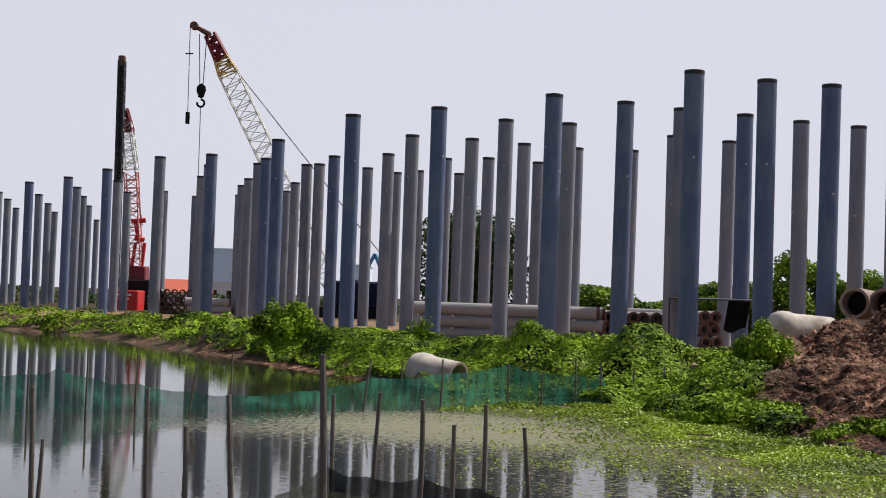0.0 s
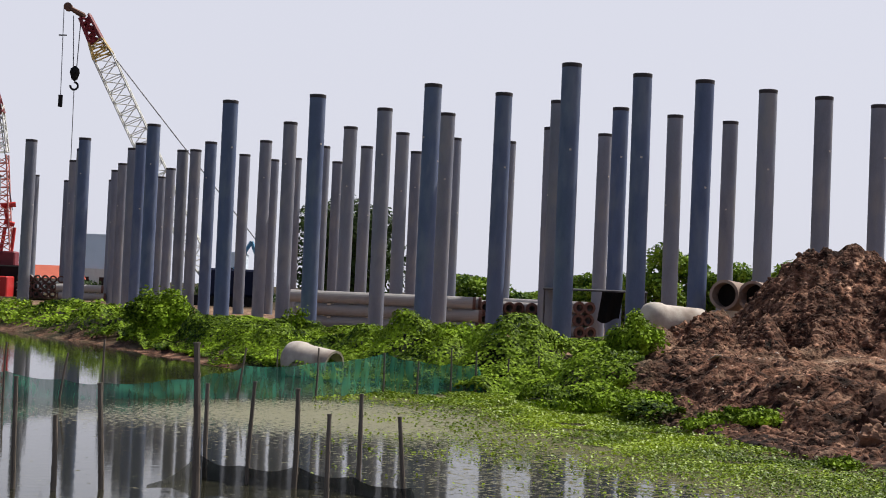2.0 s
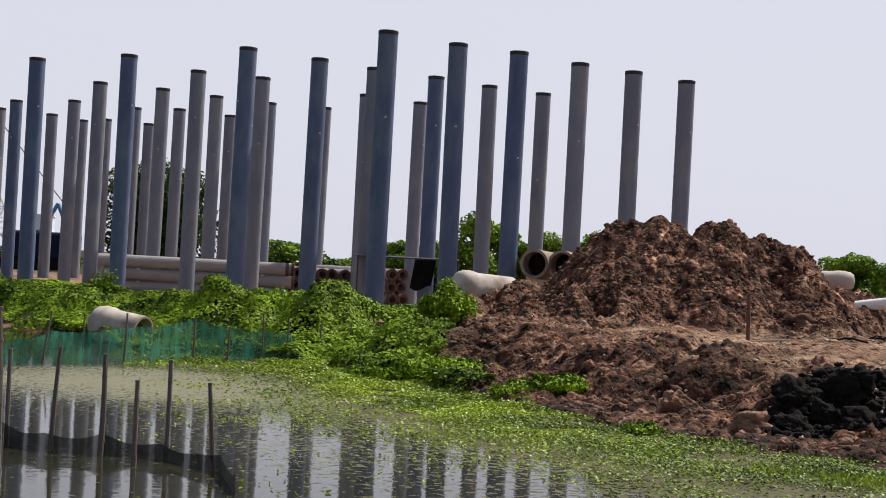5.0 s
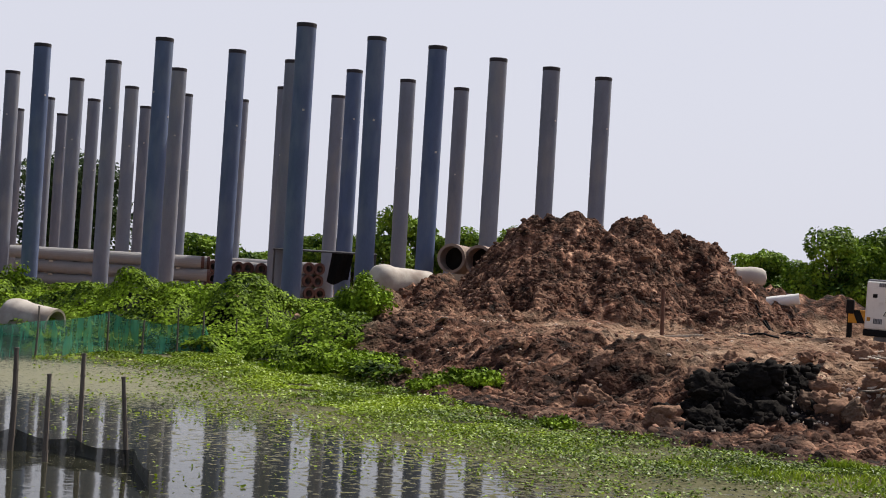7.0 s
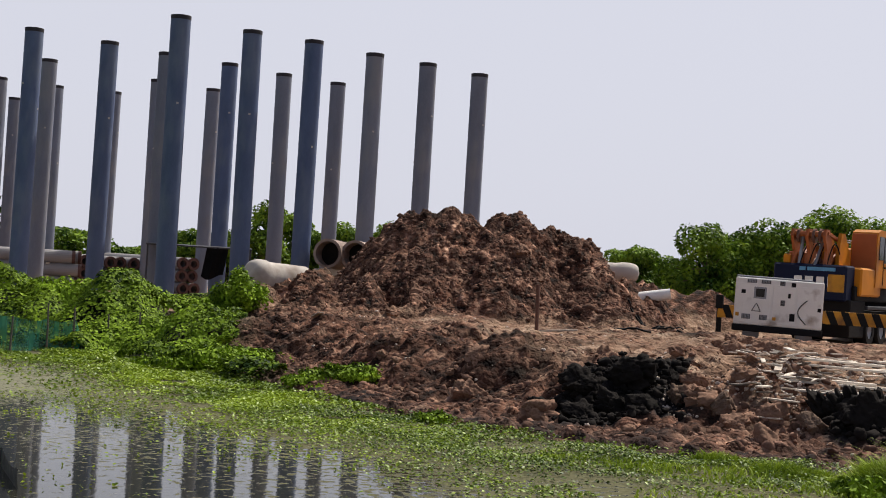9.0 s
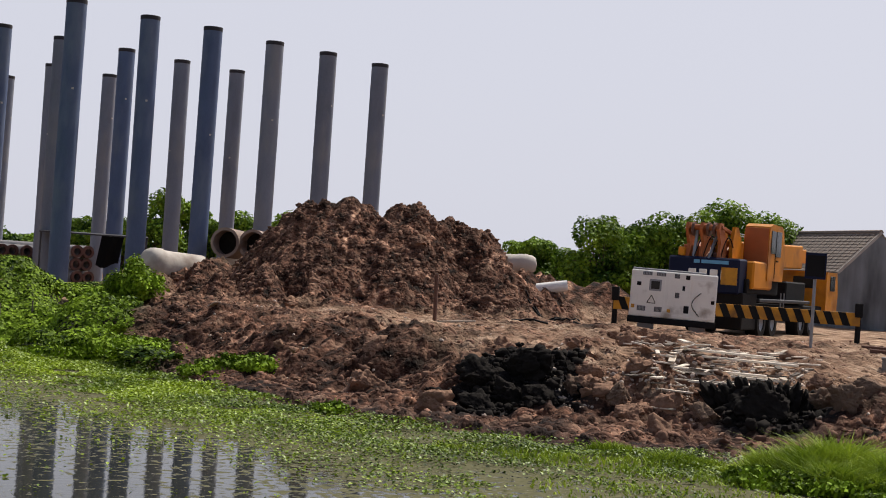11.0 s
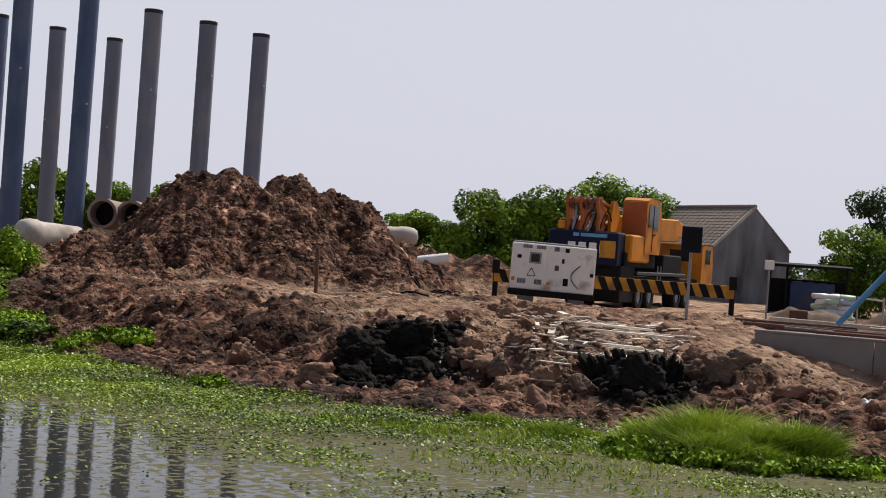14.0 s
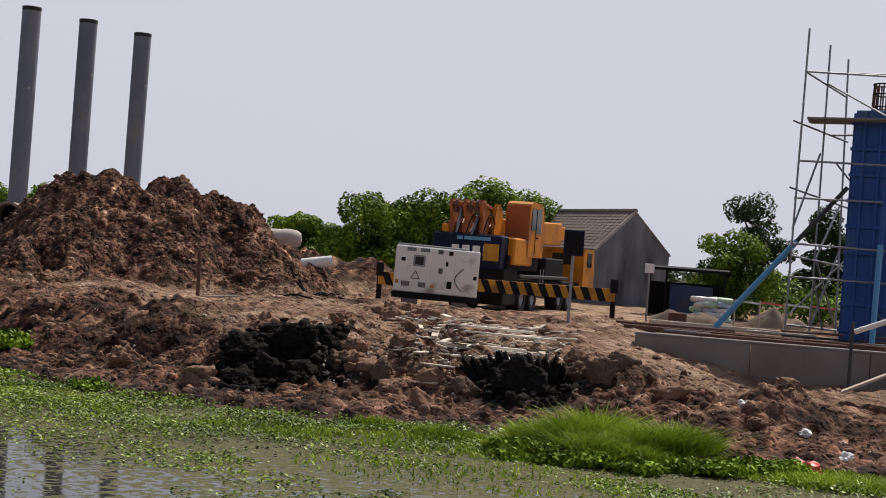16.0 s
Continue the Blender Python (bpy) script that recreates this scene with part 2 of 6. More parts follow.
def clods(x, y):
    """Tipped earth: slumped heaps, with clods of several sizes on them."""
    wx = x + 0.22 * lattice_noise(x, y, 0.35, 5) + 0.09 * lattice_noise(x, y, 0.12, 15)
    wy = y + 0.22 * lattice_noise(x, y, 0.35, 6) + 0.09 * lattice_noise(x, y, 0.12, 16)
    slump = 0.42 * np.abs(2 * lattice_noise(x + 0.6, y, 1.9, 1) - 1) ** 0.8 + 0.24 * lattice_noise(x, y, 0.8, 2)
    out = slump + 0.22 * lumps(wx, wy, 1.15, 21) + 0.36 * lumps(wx, wy, 0.56, 22) + 0.55 * lumps(wx + 0.1, wy, 0.29, 23) + 0.7 * lumps(wx, wy + 0.1, 0.15, 24)
    return out + 0.07 * lattice_noise(x, y, 0.1, 17) - 0.52


def dirt_mask(x, y, d):
    """1 on tipped earth, 0 on grown or trodden ground."""
    m = fade(5.6, 7.2, x + 0.25 * (27 - y) * (y < 27) + 1.2 * lattice_noise(x, y, 1.5, 9) - 0.6 - 0.33 * np.clip(y - 31, 0, 20)) * (1 - fade(43, 46, np.hypot(x, y))) * fade(5, 9, y)
    berm = (1 - fade(2.0, 3.5, edge_distance(x, y, [(19, 47), (28, 46.5)], False)))
    return np.maximum(m * (1 - fade(19.2, 20.4, (x + y) / 2) * fade(-3.5, -1.5, x - y)), berm)


def land(x, y, detail=True):
    d, wet = edge_distance(x, y, SHORE, True)
    d = np.where(wet, -d, d)
    dist = np.hypot(x, y)
    dm = dirt_mask(x, y, d)
    z = -0.6 + 0.62 * fade(-2.5, 0, d) + 0.66 * fade(0, 3.5, d)
    low = fade(-4.0, 1.5, x - y)
    bench = (0.62 * fade(0.3, 5.0, d) - 0.2 * fade(0, 2, d)) * (1 - low) * (1 - fade(36, 46, dist)) * fade(5.5, 9, x)
    z = z + bench * fade(5, 8, x) - 0.25 * low * fade(0, 3, d) * dm
    # the filled site behind the footing wall
    site = fade(39.4, 40.0, x + y) * fade(-3.3, -1.9, x - y) * (1 - fade(42, 50, dist))
    z = z * (1 - site) + 1.02 * site
    top = np.full(x.shape, -9.0)
    for rx, ry, rz in RIDGE:
        q = np.hypot((1.5 if ry < 45 else 0.8) * (0.91 * (x - rx) - 0.41 * (y - ry)), 0.41 * (x - rx) + 0.91 * (y - ry))
        top = np.maximum(top, rz - 0.25 - 0.82 * np.maximum(q - 0.3, 0))
    k = 0.25
    hh = np.clip(0.5 + 0.5 * (top - z) / k, 0, 1)
    z = np.where(top > z - k, z * (1 - hh) + top * hh + k * hh * (1 - hh), z)
    hump = np.zeros(x.shape)
    for hx, hy, high, wide in HUMPS:
        hump = np.maximum(hump, high * np.exp(-((x - hx) ** 2 + (y - hy) ** 2) / (wide * wide)))
    tuft = lattice_noise(x, y, 1.15, 45) * 0.65 + lattice_noise(x, y, 0.5, 46) * 0.35
    z = z + (0.6 * hump + (0.3 + 0.5 * hump) * np.clip(tuft - 0.38, 0, 1)) * fade(0, 1.2, d) * (1 - dm) * (1 - fade(4.5, 7, d)) * (x < 9)
    if detail:
        steep = np.maximum(1 - fade(4.2, 6.5, d + 1.2 * lattice_noise(x, y, 2.0, 15)), fade(-0.35, 0.3, top - z + 0.6))
        lump = clods(x, y) * fade(0, 1.2, d) * (0.42 + 0.58 * steep)
        z = z + lump * dm
        z = np.where((d > 0) & (dm > 0.3), np.maximum(z, 0.02 + 0.1 * np.minimum(d, 1.5) + 0.5 * lumps(x, y, 0.34, 25) + 0.6 * lumps(x, y, 0.15, 24)), z)
        z = z + (1 - dm) * fade(0, 2, d) * 0.12 * (lattice_noise(x, y, 1.1, 11) - 0.5) * (1 - site)
    return z, d, dm, hump


def ground_z(x, y):
    return float(land(np.array([float(x)]), np.array([float(y)]))[0][0])


def stretch_axis(lo, hi, step, far_lo, far_hi):
    mid = np.arange(lo, hi, step)
    out_hi, out_lo, s, v = [], [], step, hi
    while v < far_hi:
        out_hi.append(v)
        s *= min(1.18, 1.05 + s * 0.1)
        v += s
    out_hi.append(far_hi)
    s, v = step, lo - step
    while v > far_lo:
        out_lo.append(v)
        s *= min(1.18, 1.05 + s * 0.1)
        v -= s
    out_lo.append(far_lo)
    return np.array(out_lo[::-1] + list(mid) + out_hi)


def ground_material():
    m = bpy.data.materials.new("earth_and_grass")
    m.use_nodes = True
    n, l = m.node_tree.nodes, m.node_tree.links
    b = n["Principled BSDF"]
    b.inputs["Roughness"].default_value, b.inputs["Specular IOR Level"].default_value = 0.95, 0.15
    at = n.new("ShaderNodeAttribute")
    at.attribute_name = "cover"
    sep = n.new("ShaderNodeSeparateColor")
    l.new(at.outputs["Color"], sep.inputs[0])
    co = n.new("ShaderNodeTexCoord")

    def noise_tex(scale, detail=6):
        t = n.new("ShaderNodeTexNoise")
        t.inputs["Scale"].default_value, t.inputs["Detail"].default_value = scale, detail
        l.new(co.outputs["Object"], t.inputs["Vector"])
        return t.outputs["Fac"]

    def ramp(fac, stops):
        r = n.new("ShaderNodeValToRGB")
        el = r.color_ramp.elements
        while len(el) < len(stops):
            el.new(0.5)
        for e, (p, c) in zip(el, stops):
            e.position, e.color = p, (*c, 1)
        l.new(fac, r.inputs[0])
        return r.outputs[0]

    def mix(fac, a, c):
        x = n.new("ShaderNodeMix")
        x.data_type = "RGBA"
        l.new(fac, x.inputs["Factor"])
        l.new(a, x.inputs["A"])
        l.new(c, x.inputs["B"])
        return x.outputs["Result"]

    dry = ramp(noise_tex(1.6, 10), [(0.32, (0.1, 0.054, 0.034)), (0.5, (0.255, 0.158, 0.102)), (0.68, (0.45, 0.32, 0.225))])
    dirt = ramp(noise_tex(2.6, 12), [(0.33, (0.014, 0.007, 0.005)), (0.44, (0.058, 0.026, 0.016)), (0.56, (0.155, 0.075, 0.048)), (0.7, (0.36, 0.22, 0.15))])
    damp = ramp(noise_tex(0.5, 5), [(0.38, (0.42, 0.4, 0.4)), (0.5, (0.85, 0.85, 0.85)), (0.6, (1.2, 1.2, 1.2))])
    wetted = n.new("ShaderNodeMix")   # damp and dry stretches of the heap
    wetted.data_type, wetted.blend_type = "RGBA", "MULTIPLY"
    wetted.inputs["Factor"].default_value = 1.0
    l.new(dirt, wetted.inputs["A"])
    l.new(damp, wetted.inputs["B"])
    warp = n.new("ShaderNodeMix")   # clods with broken outlines
    warp.data_type = "RGBA"
    warp.blend_type = "ADD"
    warp.inputs["Factor"].default_value = 0.12
    l.new(co.outputs["Object"], warp.inputs["A"])
    ragged = n.new("ShaderNodeTexNoise")
    ragged.inputs["Scale"].default_value, ragged.inputs["Detail"].default_value = 6.0, 4
    l.new(co.outputs["Object"], ragged.inputs["Vector"])
    l.new(ragged.outputs["Color"], warp.inputs["B"])
    relief = None
    tones = wetted.outputs["Result"]
    for size, depth in ((5.0, 0.07), (12.0, 0.035)):
        cell = n.new("ShaderNodeTexVoronoi")
        cell.inputs["Scale"].default_value = size
        l.new(warp.outputs["Result"], cell.inputs["Vector"])
        grey = n.new("ShaderNodeSeparateColor")
        l.new(cell.outputs["Color"], grey.inputs[0])
        tone = n.new("ShaderNodeMapRange")
        tone.inputs["To Min"].default_value, tone.inputs["To Max"].default_value = 0.62, 1.38
        l.new(grey.outputs["Red"], tone.inputs["Value"])
        own = n.new("ShaderNodeHueSaturation")
        l.new(tones, own.inputs["Color"])
        l.new(tone.outputs[0], own.inputs["Value"])
        tones = own.outputs[0]
        lump = n.new("ShaderNodeBump")
        lump.invert = True
        lump.inputs["Strength"].default_value, lump.inputs["Distance"].default_value = 0.8, depth
        l.new(cell.outputs["Distance"], lump.inputs["Height"])
        if relief is not None:
            l.new(relief.outputs[0], lump.inputs["Normal"])
        relief = lump
    dirt = tones
    # grown ground is near black: shade in the gaps between leaves, as colour
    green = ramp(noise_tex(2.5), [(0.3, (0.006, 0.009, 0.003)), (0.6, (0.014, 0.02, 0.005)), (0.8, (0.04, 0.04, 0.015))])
    black = ramp(noise_tex(3.0), [(0.3, (0.008, 0.007, 0.008)), (0.7, (0.03, 0.025, 0.024))])
    c = mix(sep.outputs["Red"], dry, dirt)
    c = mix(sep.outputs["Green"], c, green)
    c = mix(sep.outputs["Blue"], c, black)
    l.new(c, b.inputs["Base Color"])
    bp = n.new("ShaderNodeBump")
    bp.inputs["Strength"].default_value, bp.inputs["Distance"].default_value = 0.7, 0.03
    l.new(noise_tex(14, 5), bp.inputs["Height"])
    l.new(relief.outputs[0], bp.inputs["Normal"])
    l.new(bp.outputs[0], b.inputs["Normal"])
    return m


def build_ground():
    xs = stretch_axis(5, 22.5, 0.045, -2500, 2500)
    ys = stretch_axis(11.5, 42.5, 0.045, -2500, 2500)
    gx, gy = np.meshgrid(xs, ys)
    z, d, dm, hump = land(gx, gy)
    verts = np.stack([gx, gy, z], -1).reshape(-1, 3)
    i = np.arange(len(ys) * len(xs)).reshape(len(ys), len(xs))
    faces = np.stack([i[:-1, :-1], i[:-1, 1:], i[1:, 1:], i[1:, :-1]], -1).reshape(-1, 4)
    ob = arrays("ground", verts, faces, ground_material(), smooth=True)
    # grown: where the shade-dark ground goes, under the creeper and far off
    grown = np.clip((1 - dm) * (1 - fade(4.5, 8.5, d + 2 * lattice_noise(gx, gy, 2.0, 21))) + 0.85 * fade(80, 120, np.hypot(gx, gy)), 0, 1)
    bare = (1 - fade(0.25, 0.8, d + 0.8 * lattice_noise(gx, gy, 1.0, 35) - 0.4)) * (gx < -2) * (d > -1)
    patch = np.zeros(gx.shape)
    for bx, by, r in ((9.9, 20.2, 0.75), (10.7, 20.3, 0.95), (11.2, 21.0, 0.7), (9.3, 20.0, 0.5), (13.3, 17.6, 0.8), (13.9, 17.6, 0.6)):
        patch = np.maximum(patch, 1 - fade(0.6, 1.15, np.hypot(gx - bx, (gy - by) * 0.8) / r + 0.5 * (lattice_noise(gx, gy, 0.5, 31) - 0.5)))
    east = fade(9.0, 12.5, gx) * fade(15.0, 18.5, gy)
    trodden = fade(4.0 - 3.2 * east, 7.5 - 3.0 * east, d + 2.0 * lattice_noise(gx, gy, 1.4, 33) - 2.0 * lattice_noise(gx, gy, 0.5, 37) * east) * (1 - fade(1.2, 1.5, z + 0.3 * lattice_noise(gx, gy, 0.8, 34)))
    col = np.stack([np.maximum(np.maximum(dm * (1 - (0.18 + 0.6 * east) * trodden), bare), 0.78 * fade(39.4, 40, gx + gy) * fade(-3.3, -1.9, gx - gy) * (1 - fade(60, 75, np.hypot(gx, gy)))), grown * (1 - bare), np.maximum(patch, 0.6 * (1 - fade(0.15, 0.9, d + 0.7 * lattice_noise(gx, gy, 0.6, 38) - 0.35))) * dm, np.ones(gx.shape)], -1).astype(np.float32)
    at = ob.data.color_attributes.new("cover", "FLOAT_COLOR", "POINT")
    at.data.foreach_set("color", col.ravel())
    return tagged(ob, "brown tipped earth, trodden pale soil and grassy bank", "ground", kind="structure")


build_ground()


def water_material():
    m = bpy.data.materials.new("pond_water")
    m.use_nodes = True
    n, l = m.node_tree.nodes, m.node_tree.links
    b = n["Principled BSDF"]
    b.inputs["IOR"].default_value = 1.33
    co = n.new("ShaderNodeTexCoord")
    big, ripple, speck = n.new("ShaderNodeTexNoise"), n.new("ShaderNodeTexNoise"), n.new("ShaderNodeTexNoise")
    mp = n.new("ShaderNodeMapping")
    mp.inputs["Scale"].default_value = (0.7, 1.6, 1)
    l.new(co.outputs["Object"], mp.inputs["Vector"])
    for t, s, dt in ((big, 0.16, 3), (ripple, 5.0, 5), (speck, 13.0, 9)):
        t.inputs["Scale"].default_value, t.inputs["Detail"].default_value = s, dt
        l.new((co if t is big else mp).outputs["Object" if t is big else 0], t.inputs["Vector"])
    # thin scum: drifts of pale specks, thickest towards the green mat
    at = n.new("ShaderNodeAttribute")
    at.attribute_name = "scum"
    thin = n.new("ShaderNodeMath")
    thin.operation = "MULTIPLY_ADD"
    l.new(big.outputs["Fac"], thin.inputs[0])
    thin.inputs[1].default_value = 0.35
    l.new(at.outputs["Fac"], thin.inputs[2])
    tot = n.new("ShaderNodeMath")
    tot.operation = "ADD"
    l.new(thin.outputs[0], tot.inputs[0])
    l.new(speck.outputs["Fac"], tot.inputs[1])
    rg = n.new("ShaderNodeMapRange")
    rg.inputs["From Min"].default_value, rg.inputs["From Max"].default_value, rg.inputs["To Max"].default_value = 0.97, 1.1, 0.7
    l.new(tot.outputs[0], rg.inputs["Value"])
    mx = n.new("ShaderNodeMix")
    mx.data_type = "RGBA"
    mx.inputs["A"].default_value, mx.inputs["B"].default_value = (0.026, 0.026, 0.017, 1), (0.27, 0.26, 0.17, 1)
    l.new(rg.outputs[0], mx.inputs["Factor"])
    # drowned weed: dark olive flecks that close up towards the green mat; dark ripple reflections are painted with them
    wa = n.new("ShaderNodeAttribute")
    wa.attribute_name = "weed"
    fleck = n.new("ShaderNodeTexNoise")
    fleck.inputs["Scale"].default_value, fleck.inputs["Detail"].default_value = 7.5, 8
    l.new(co.outputs["Object"], fleck.inputs["Vector"])
    wsum = n.new("ShaderNodeMath")
    wsum.operation = "ADD"
    l.new(wa.outputs["Fac"], wsum.inputs[0])
    l.new(fleck.outputs["Fac"], wsum.inputs[1])
    wr = n.new("ShaderNodeMapRange")
    wr.inputs["From Min"].default_value, wr.inputs["From Max"].default_value = 0.66, 0.72
    l.new(wsum.outputs[0], wr.inputs["Value"])
    tone = n.new("ShaderNodeMix")
    tone.data_type = "RGBA"
    tone.inputs["A"].default_value, tone.inputs["B"].default_value = (0.014, 0.016, 0.007, 1), (0.21, 0.2, 0.12, 1)
    l.new(speck.outputs["Fac"], tone.inputs["Factor"])
    weedy = n.new("ShaderNodeMix")
    weedy.data_type = "RGBA"
    l.new(wr.outputs[0], weedy.inputs["Factor"])
    l.new(mx.outputs["Result"], weedy.inputs["A"])
    l.new(tone.outputs["Result"], weedy.inputs["B"])
    l.new(weedy.outputs["Result"], b.inputs["Base Color"])
    cover = n.new("ShaderNodeMath")
    cover.operation = "MAXIMUM"
    l.new(rg.outputs[0], cover.inputs[0])
    l.new(wr.outputs[0], cover.inputs[1])
    rg = cover
    ro = n.new("ShaderNodeMapRange")
    ro.inputs["To Min"].default_value, ro.inputs["To Max"].default_value = 0.02, 0.65
    l.new(rg.outputs[0], ro.inputs["Value"])
    l.new(ro.outputs[0], b.inputs["Roughness"])
    sp = n.new("ShaderNodeMapRange")
    sp.inputs["To Min"].default_value, sp.inputs["To Max"].default_value = 0.5, 0.0
    l.new(rg.outputs[0], sp.inputs["Value"])
    l.new(sp.outputs[0], b.inputs["Specular IOR Level"])
    bp = n.new("ShaderNodeBump")
    bp.inputs["Strength"].default_value, bp.inputs["Distance"].default_value = 0.07, 0.02
    l.new(ripple.outputs["Fac"], bp.inputs["Height"])
    l.new(bp.outputs[0], b.inputs["Normal"])
    return m


def build_water():
    xs, ys = np.concatenate([np.linspace(-140, -10, 40), np.linspace(-9.5, 26, 143)]), np.concatenate([np.linspace(-4, 45, 197), np.linspace(46, 150, 60)])
    gx, gy = np.meshgrid(xs, ys)
    verts = np.stack([gx, gy, 0 * gx], -1).reshape(-1, 3)
    i = np.arange(gx.size).reshape(gx.shape)
    faces = np.stack([i[:-1, :-1], i[:-1, 1:], i[1:, 1:], i[1:, :-1]], -1).reshape(-1, 4)
    ob = arrays("water", verts, faces, water_material())
    near = edge_distance(gx, gy, PLANT_EDGE, False)
    scum = 0.05 * (1 - fade(2, 9, np.hypot(gx + 4, gy - 21))) + 0.2 * (1 - fade(1.0, 4.5, np.hypot(gx - 0.3, (gy - 27.8) * 1.3))) + 0.12 * (1 - fade(0.5, 6.0, near)) + 0.08 * (1 - fade(3, 14, near))
    scum = scum + 0.23 * np.exp(-((gy - 25.5 + 0.15 * gx) / 2.6) ** 2) * fade(-9, -1, gx) * (1 - fade(2.5, 6, gx)) + 0.06 * fade(-12, -6, gx) * (1 - fade(2, 5, gx)) * (1 - fade(24, 30, gy))
    at = ob.data.attributes.new("scum", "FLOAT", "POINT")
    at.data.foreach_set("value", scum.astype(np.float32).ravel())
    ring = PLANT_EDGE + [(15, 8), (30, 0), (30, 40), (2, 36)]
    inside = edge_distance(gx, gy, ring, True)[1]
    away = np.where(inside, 0, near)
    # the last term adds flecks to the near water for its darker reflection
    weed = np.where(inside, 0.26, 0.09 * (1 - fade(0, 2.0, away)) + 0.07 * (1 - fade(1.5, 7, away))) + 0.03 * fade(0, 3, gx) + 0.17 * fade(3, 7, gx) * (1 - fade(13, 17, gy))
    at = ob.data.attributes.new("weed", "FLOAT", "POINT")
    at.data.foreach_set("value", weed.astype(np.float32).ravel())
    return tagged(ob, "still olive pond water with drifts of pale scum", "pond", kind="structure")


build_water()

# ---- driven concrete piles ----
PILE_TOP = 9.45
PILE_PLACES = [
    (7.4, 43.8), (9.9, 45.0), (12.0, 45.6), (14.5, 46.9), (16.7, 47.7), (19.1, 48.9),
    (3.6, 49.8), (6.2, 51.0), (8.4, 52.2), (10.9, 53.2), (13.3, 54.5), (15.7, 55.5), (4.8, 57.6), (2.3, 57.1), (9.5, 60.6), (12.0, 61.9),
    (-0.3, 54.2), (-3.7, 57.3), (1.1, 64.3), (-1.5, 63.7), (3.5, 65.6), (6.0, 66.7), (8.5, 66.9), (-7.8, 67.5),
    (-2.9, 72.4), (0.0, 73.7), (2.1, 72.7), (4.7, 74.1), (-5.7, 74.5), (-9.5, 77.1), (-6.9, 79.3), (-4.3, 80.7), (-1.5, 81.4), (0.8, 82.3), (-2.8, 83.0),
    (-7.6, 80.0), (-10.3, 80.3), (-12.2, 75.9), (-15.4, 78.3), (-12.3, 91.3), (-9.6, 93.2), (-11.0, 101.2), (-13.5, 97.2), (-15.1, 107.0), (-15.2, 90.8), (-18.8, 110.0), (-13.4, 82.5),
    (-20.3, 87.6), (-21.8, 97.0), (-20.3, 105.5), (-23.5, 108.0), (-24.6, 95.1), (-26.4, 104.5), (-28.4, 114.6), (-31.2, 127.9), (-36.7, 154.1), (-28.8, 101.0), (-31.8, 114.4), (-34.4, 126.6), (-37.6, 140.7),
    (-36.5, 121.9), (-39.9, 135.8), (-34.6, 113.0)]


BLUE_PILES = {0, 1, 2, 6, 7, 9, 16, 17, 23, 28, 29, 37, 47, 51, 56}   # those with a blue-grey bloom


def build_piles(which, mat, label):
    places = [PILE_PLACES[k] for k in which]
    pile = thing("concrete_pile", pose(*places[0], 0.4), label, "pile", "driven piles")
    high = PILE_TOP - 0.4
    bm = bmesh.new()
    lathe(bm, [(0.3, 0), (0.3, high - 0.13), (0.2, high - 0.13), (0.2, 0)], 28)
    shaft = part("shaft", bm, mat, pile, smooth=True)
    shaft.data.set_sharp_from_angle(angle=radians(40))
    bm = bmesh.new()
    lathe(bm, [(0.304, high - 0.13), (0.308, high - 0.02), (0.3, high), (0.17, high), (0.17, high - 0.13)], 28)
    part("end_collar", bm, PILE_STEEL, pile, "dark steel end collar")
    for a, z in ((20, 5.6), (150, 7.2), (270, 6.4)):
        bm = box(bmesh.new(), (0.012, 0.07, 0.06), (0.3 * math.cos(radians(a)), 0.3 * math.sin(radians(a)), z), (0, 0, a), bevel=0.004)
        part("patch", bm, PIPE_CONCRETE, pile, "small pale mortar patch")
    for x, y in places[1:]:
        copy_thing(pile, pose(x, y, 0.4, random.uniform(-0.25, 0.25), random.uniform(-0.25, 0.25), random.uniform(0, 360)))


build_piles([k for k in range(len(PILE_PLACES)) if k not in BLUE_PILES], PILE_GREY, "tall grey spun concrete pile standing in the ground")
build_piles(sorted(BLUE_PILES), PILE_BLUE, "tall bluish grey spun concrete pile standing in the ground")

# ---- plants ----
# creeper's wide range carries its dark hollows and sunlit tops as colour
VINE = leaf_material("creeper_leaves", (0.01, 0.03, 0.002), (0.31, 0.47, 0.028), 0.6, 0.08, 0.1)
MAT_PLANT = leaf_material("water_plant_leaves", (0.075, 0.13, 0.006), (0.31, 0.42, 0.02), 0.42, 0.25)
SHORE_WEED = leaf_material("shore_weed_leaves", (0.016, 0.035, 0.003), (0.16, 0.25, 0.014), 0.5, 0.2, 0.1)
GRASS = leaf_material("grass_blades", (0.09, 0.16, 0.01), (0.4, 0.5, 0.045))
TREE_LIGHT = leaf_material("tree_leaves_light", (0.022, 0.06, 0.008), (0.27, 0.41, 0.035), 0.55, 0.1, 0.2)
TREE_DARK = leaf_material("tree_leaves_dark", (0.02, 0.042, 0.012), (0.06, 0.1, 0.025))
BARK = material("bark", (0.1, 0.075, 0.05), 0.9, vary=0.3, scale=4, bump=0.4)
rng = np.random.default_rng(7)


def leaf_mesh(name, at, up, size, mat, droop=0.5, slim=0.55):
    """A folded four-cornered leaf at every point, facing about along up."""
    n = len(at)
    up = up + droop * rng.normal(size=(n, 3))
    up /= np.linalg.norm(up, axis=1)[:, None]
    side = np.cross(up, rng.normal(size=(n, 3)))
    side /= np.linalg.norm(side, axis=1)[:, None] + 1e-9
    fore = np.cross(up, side)
    s = size[:, None]
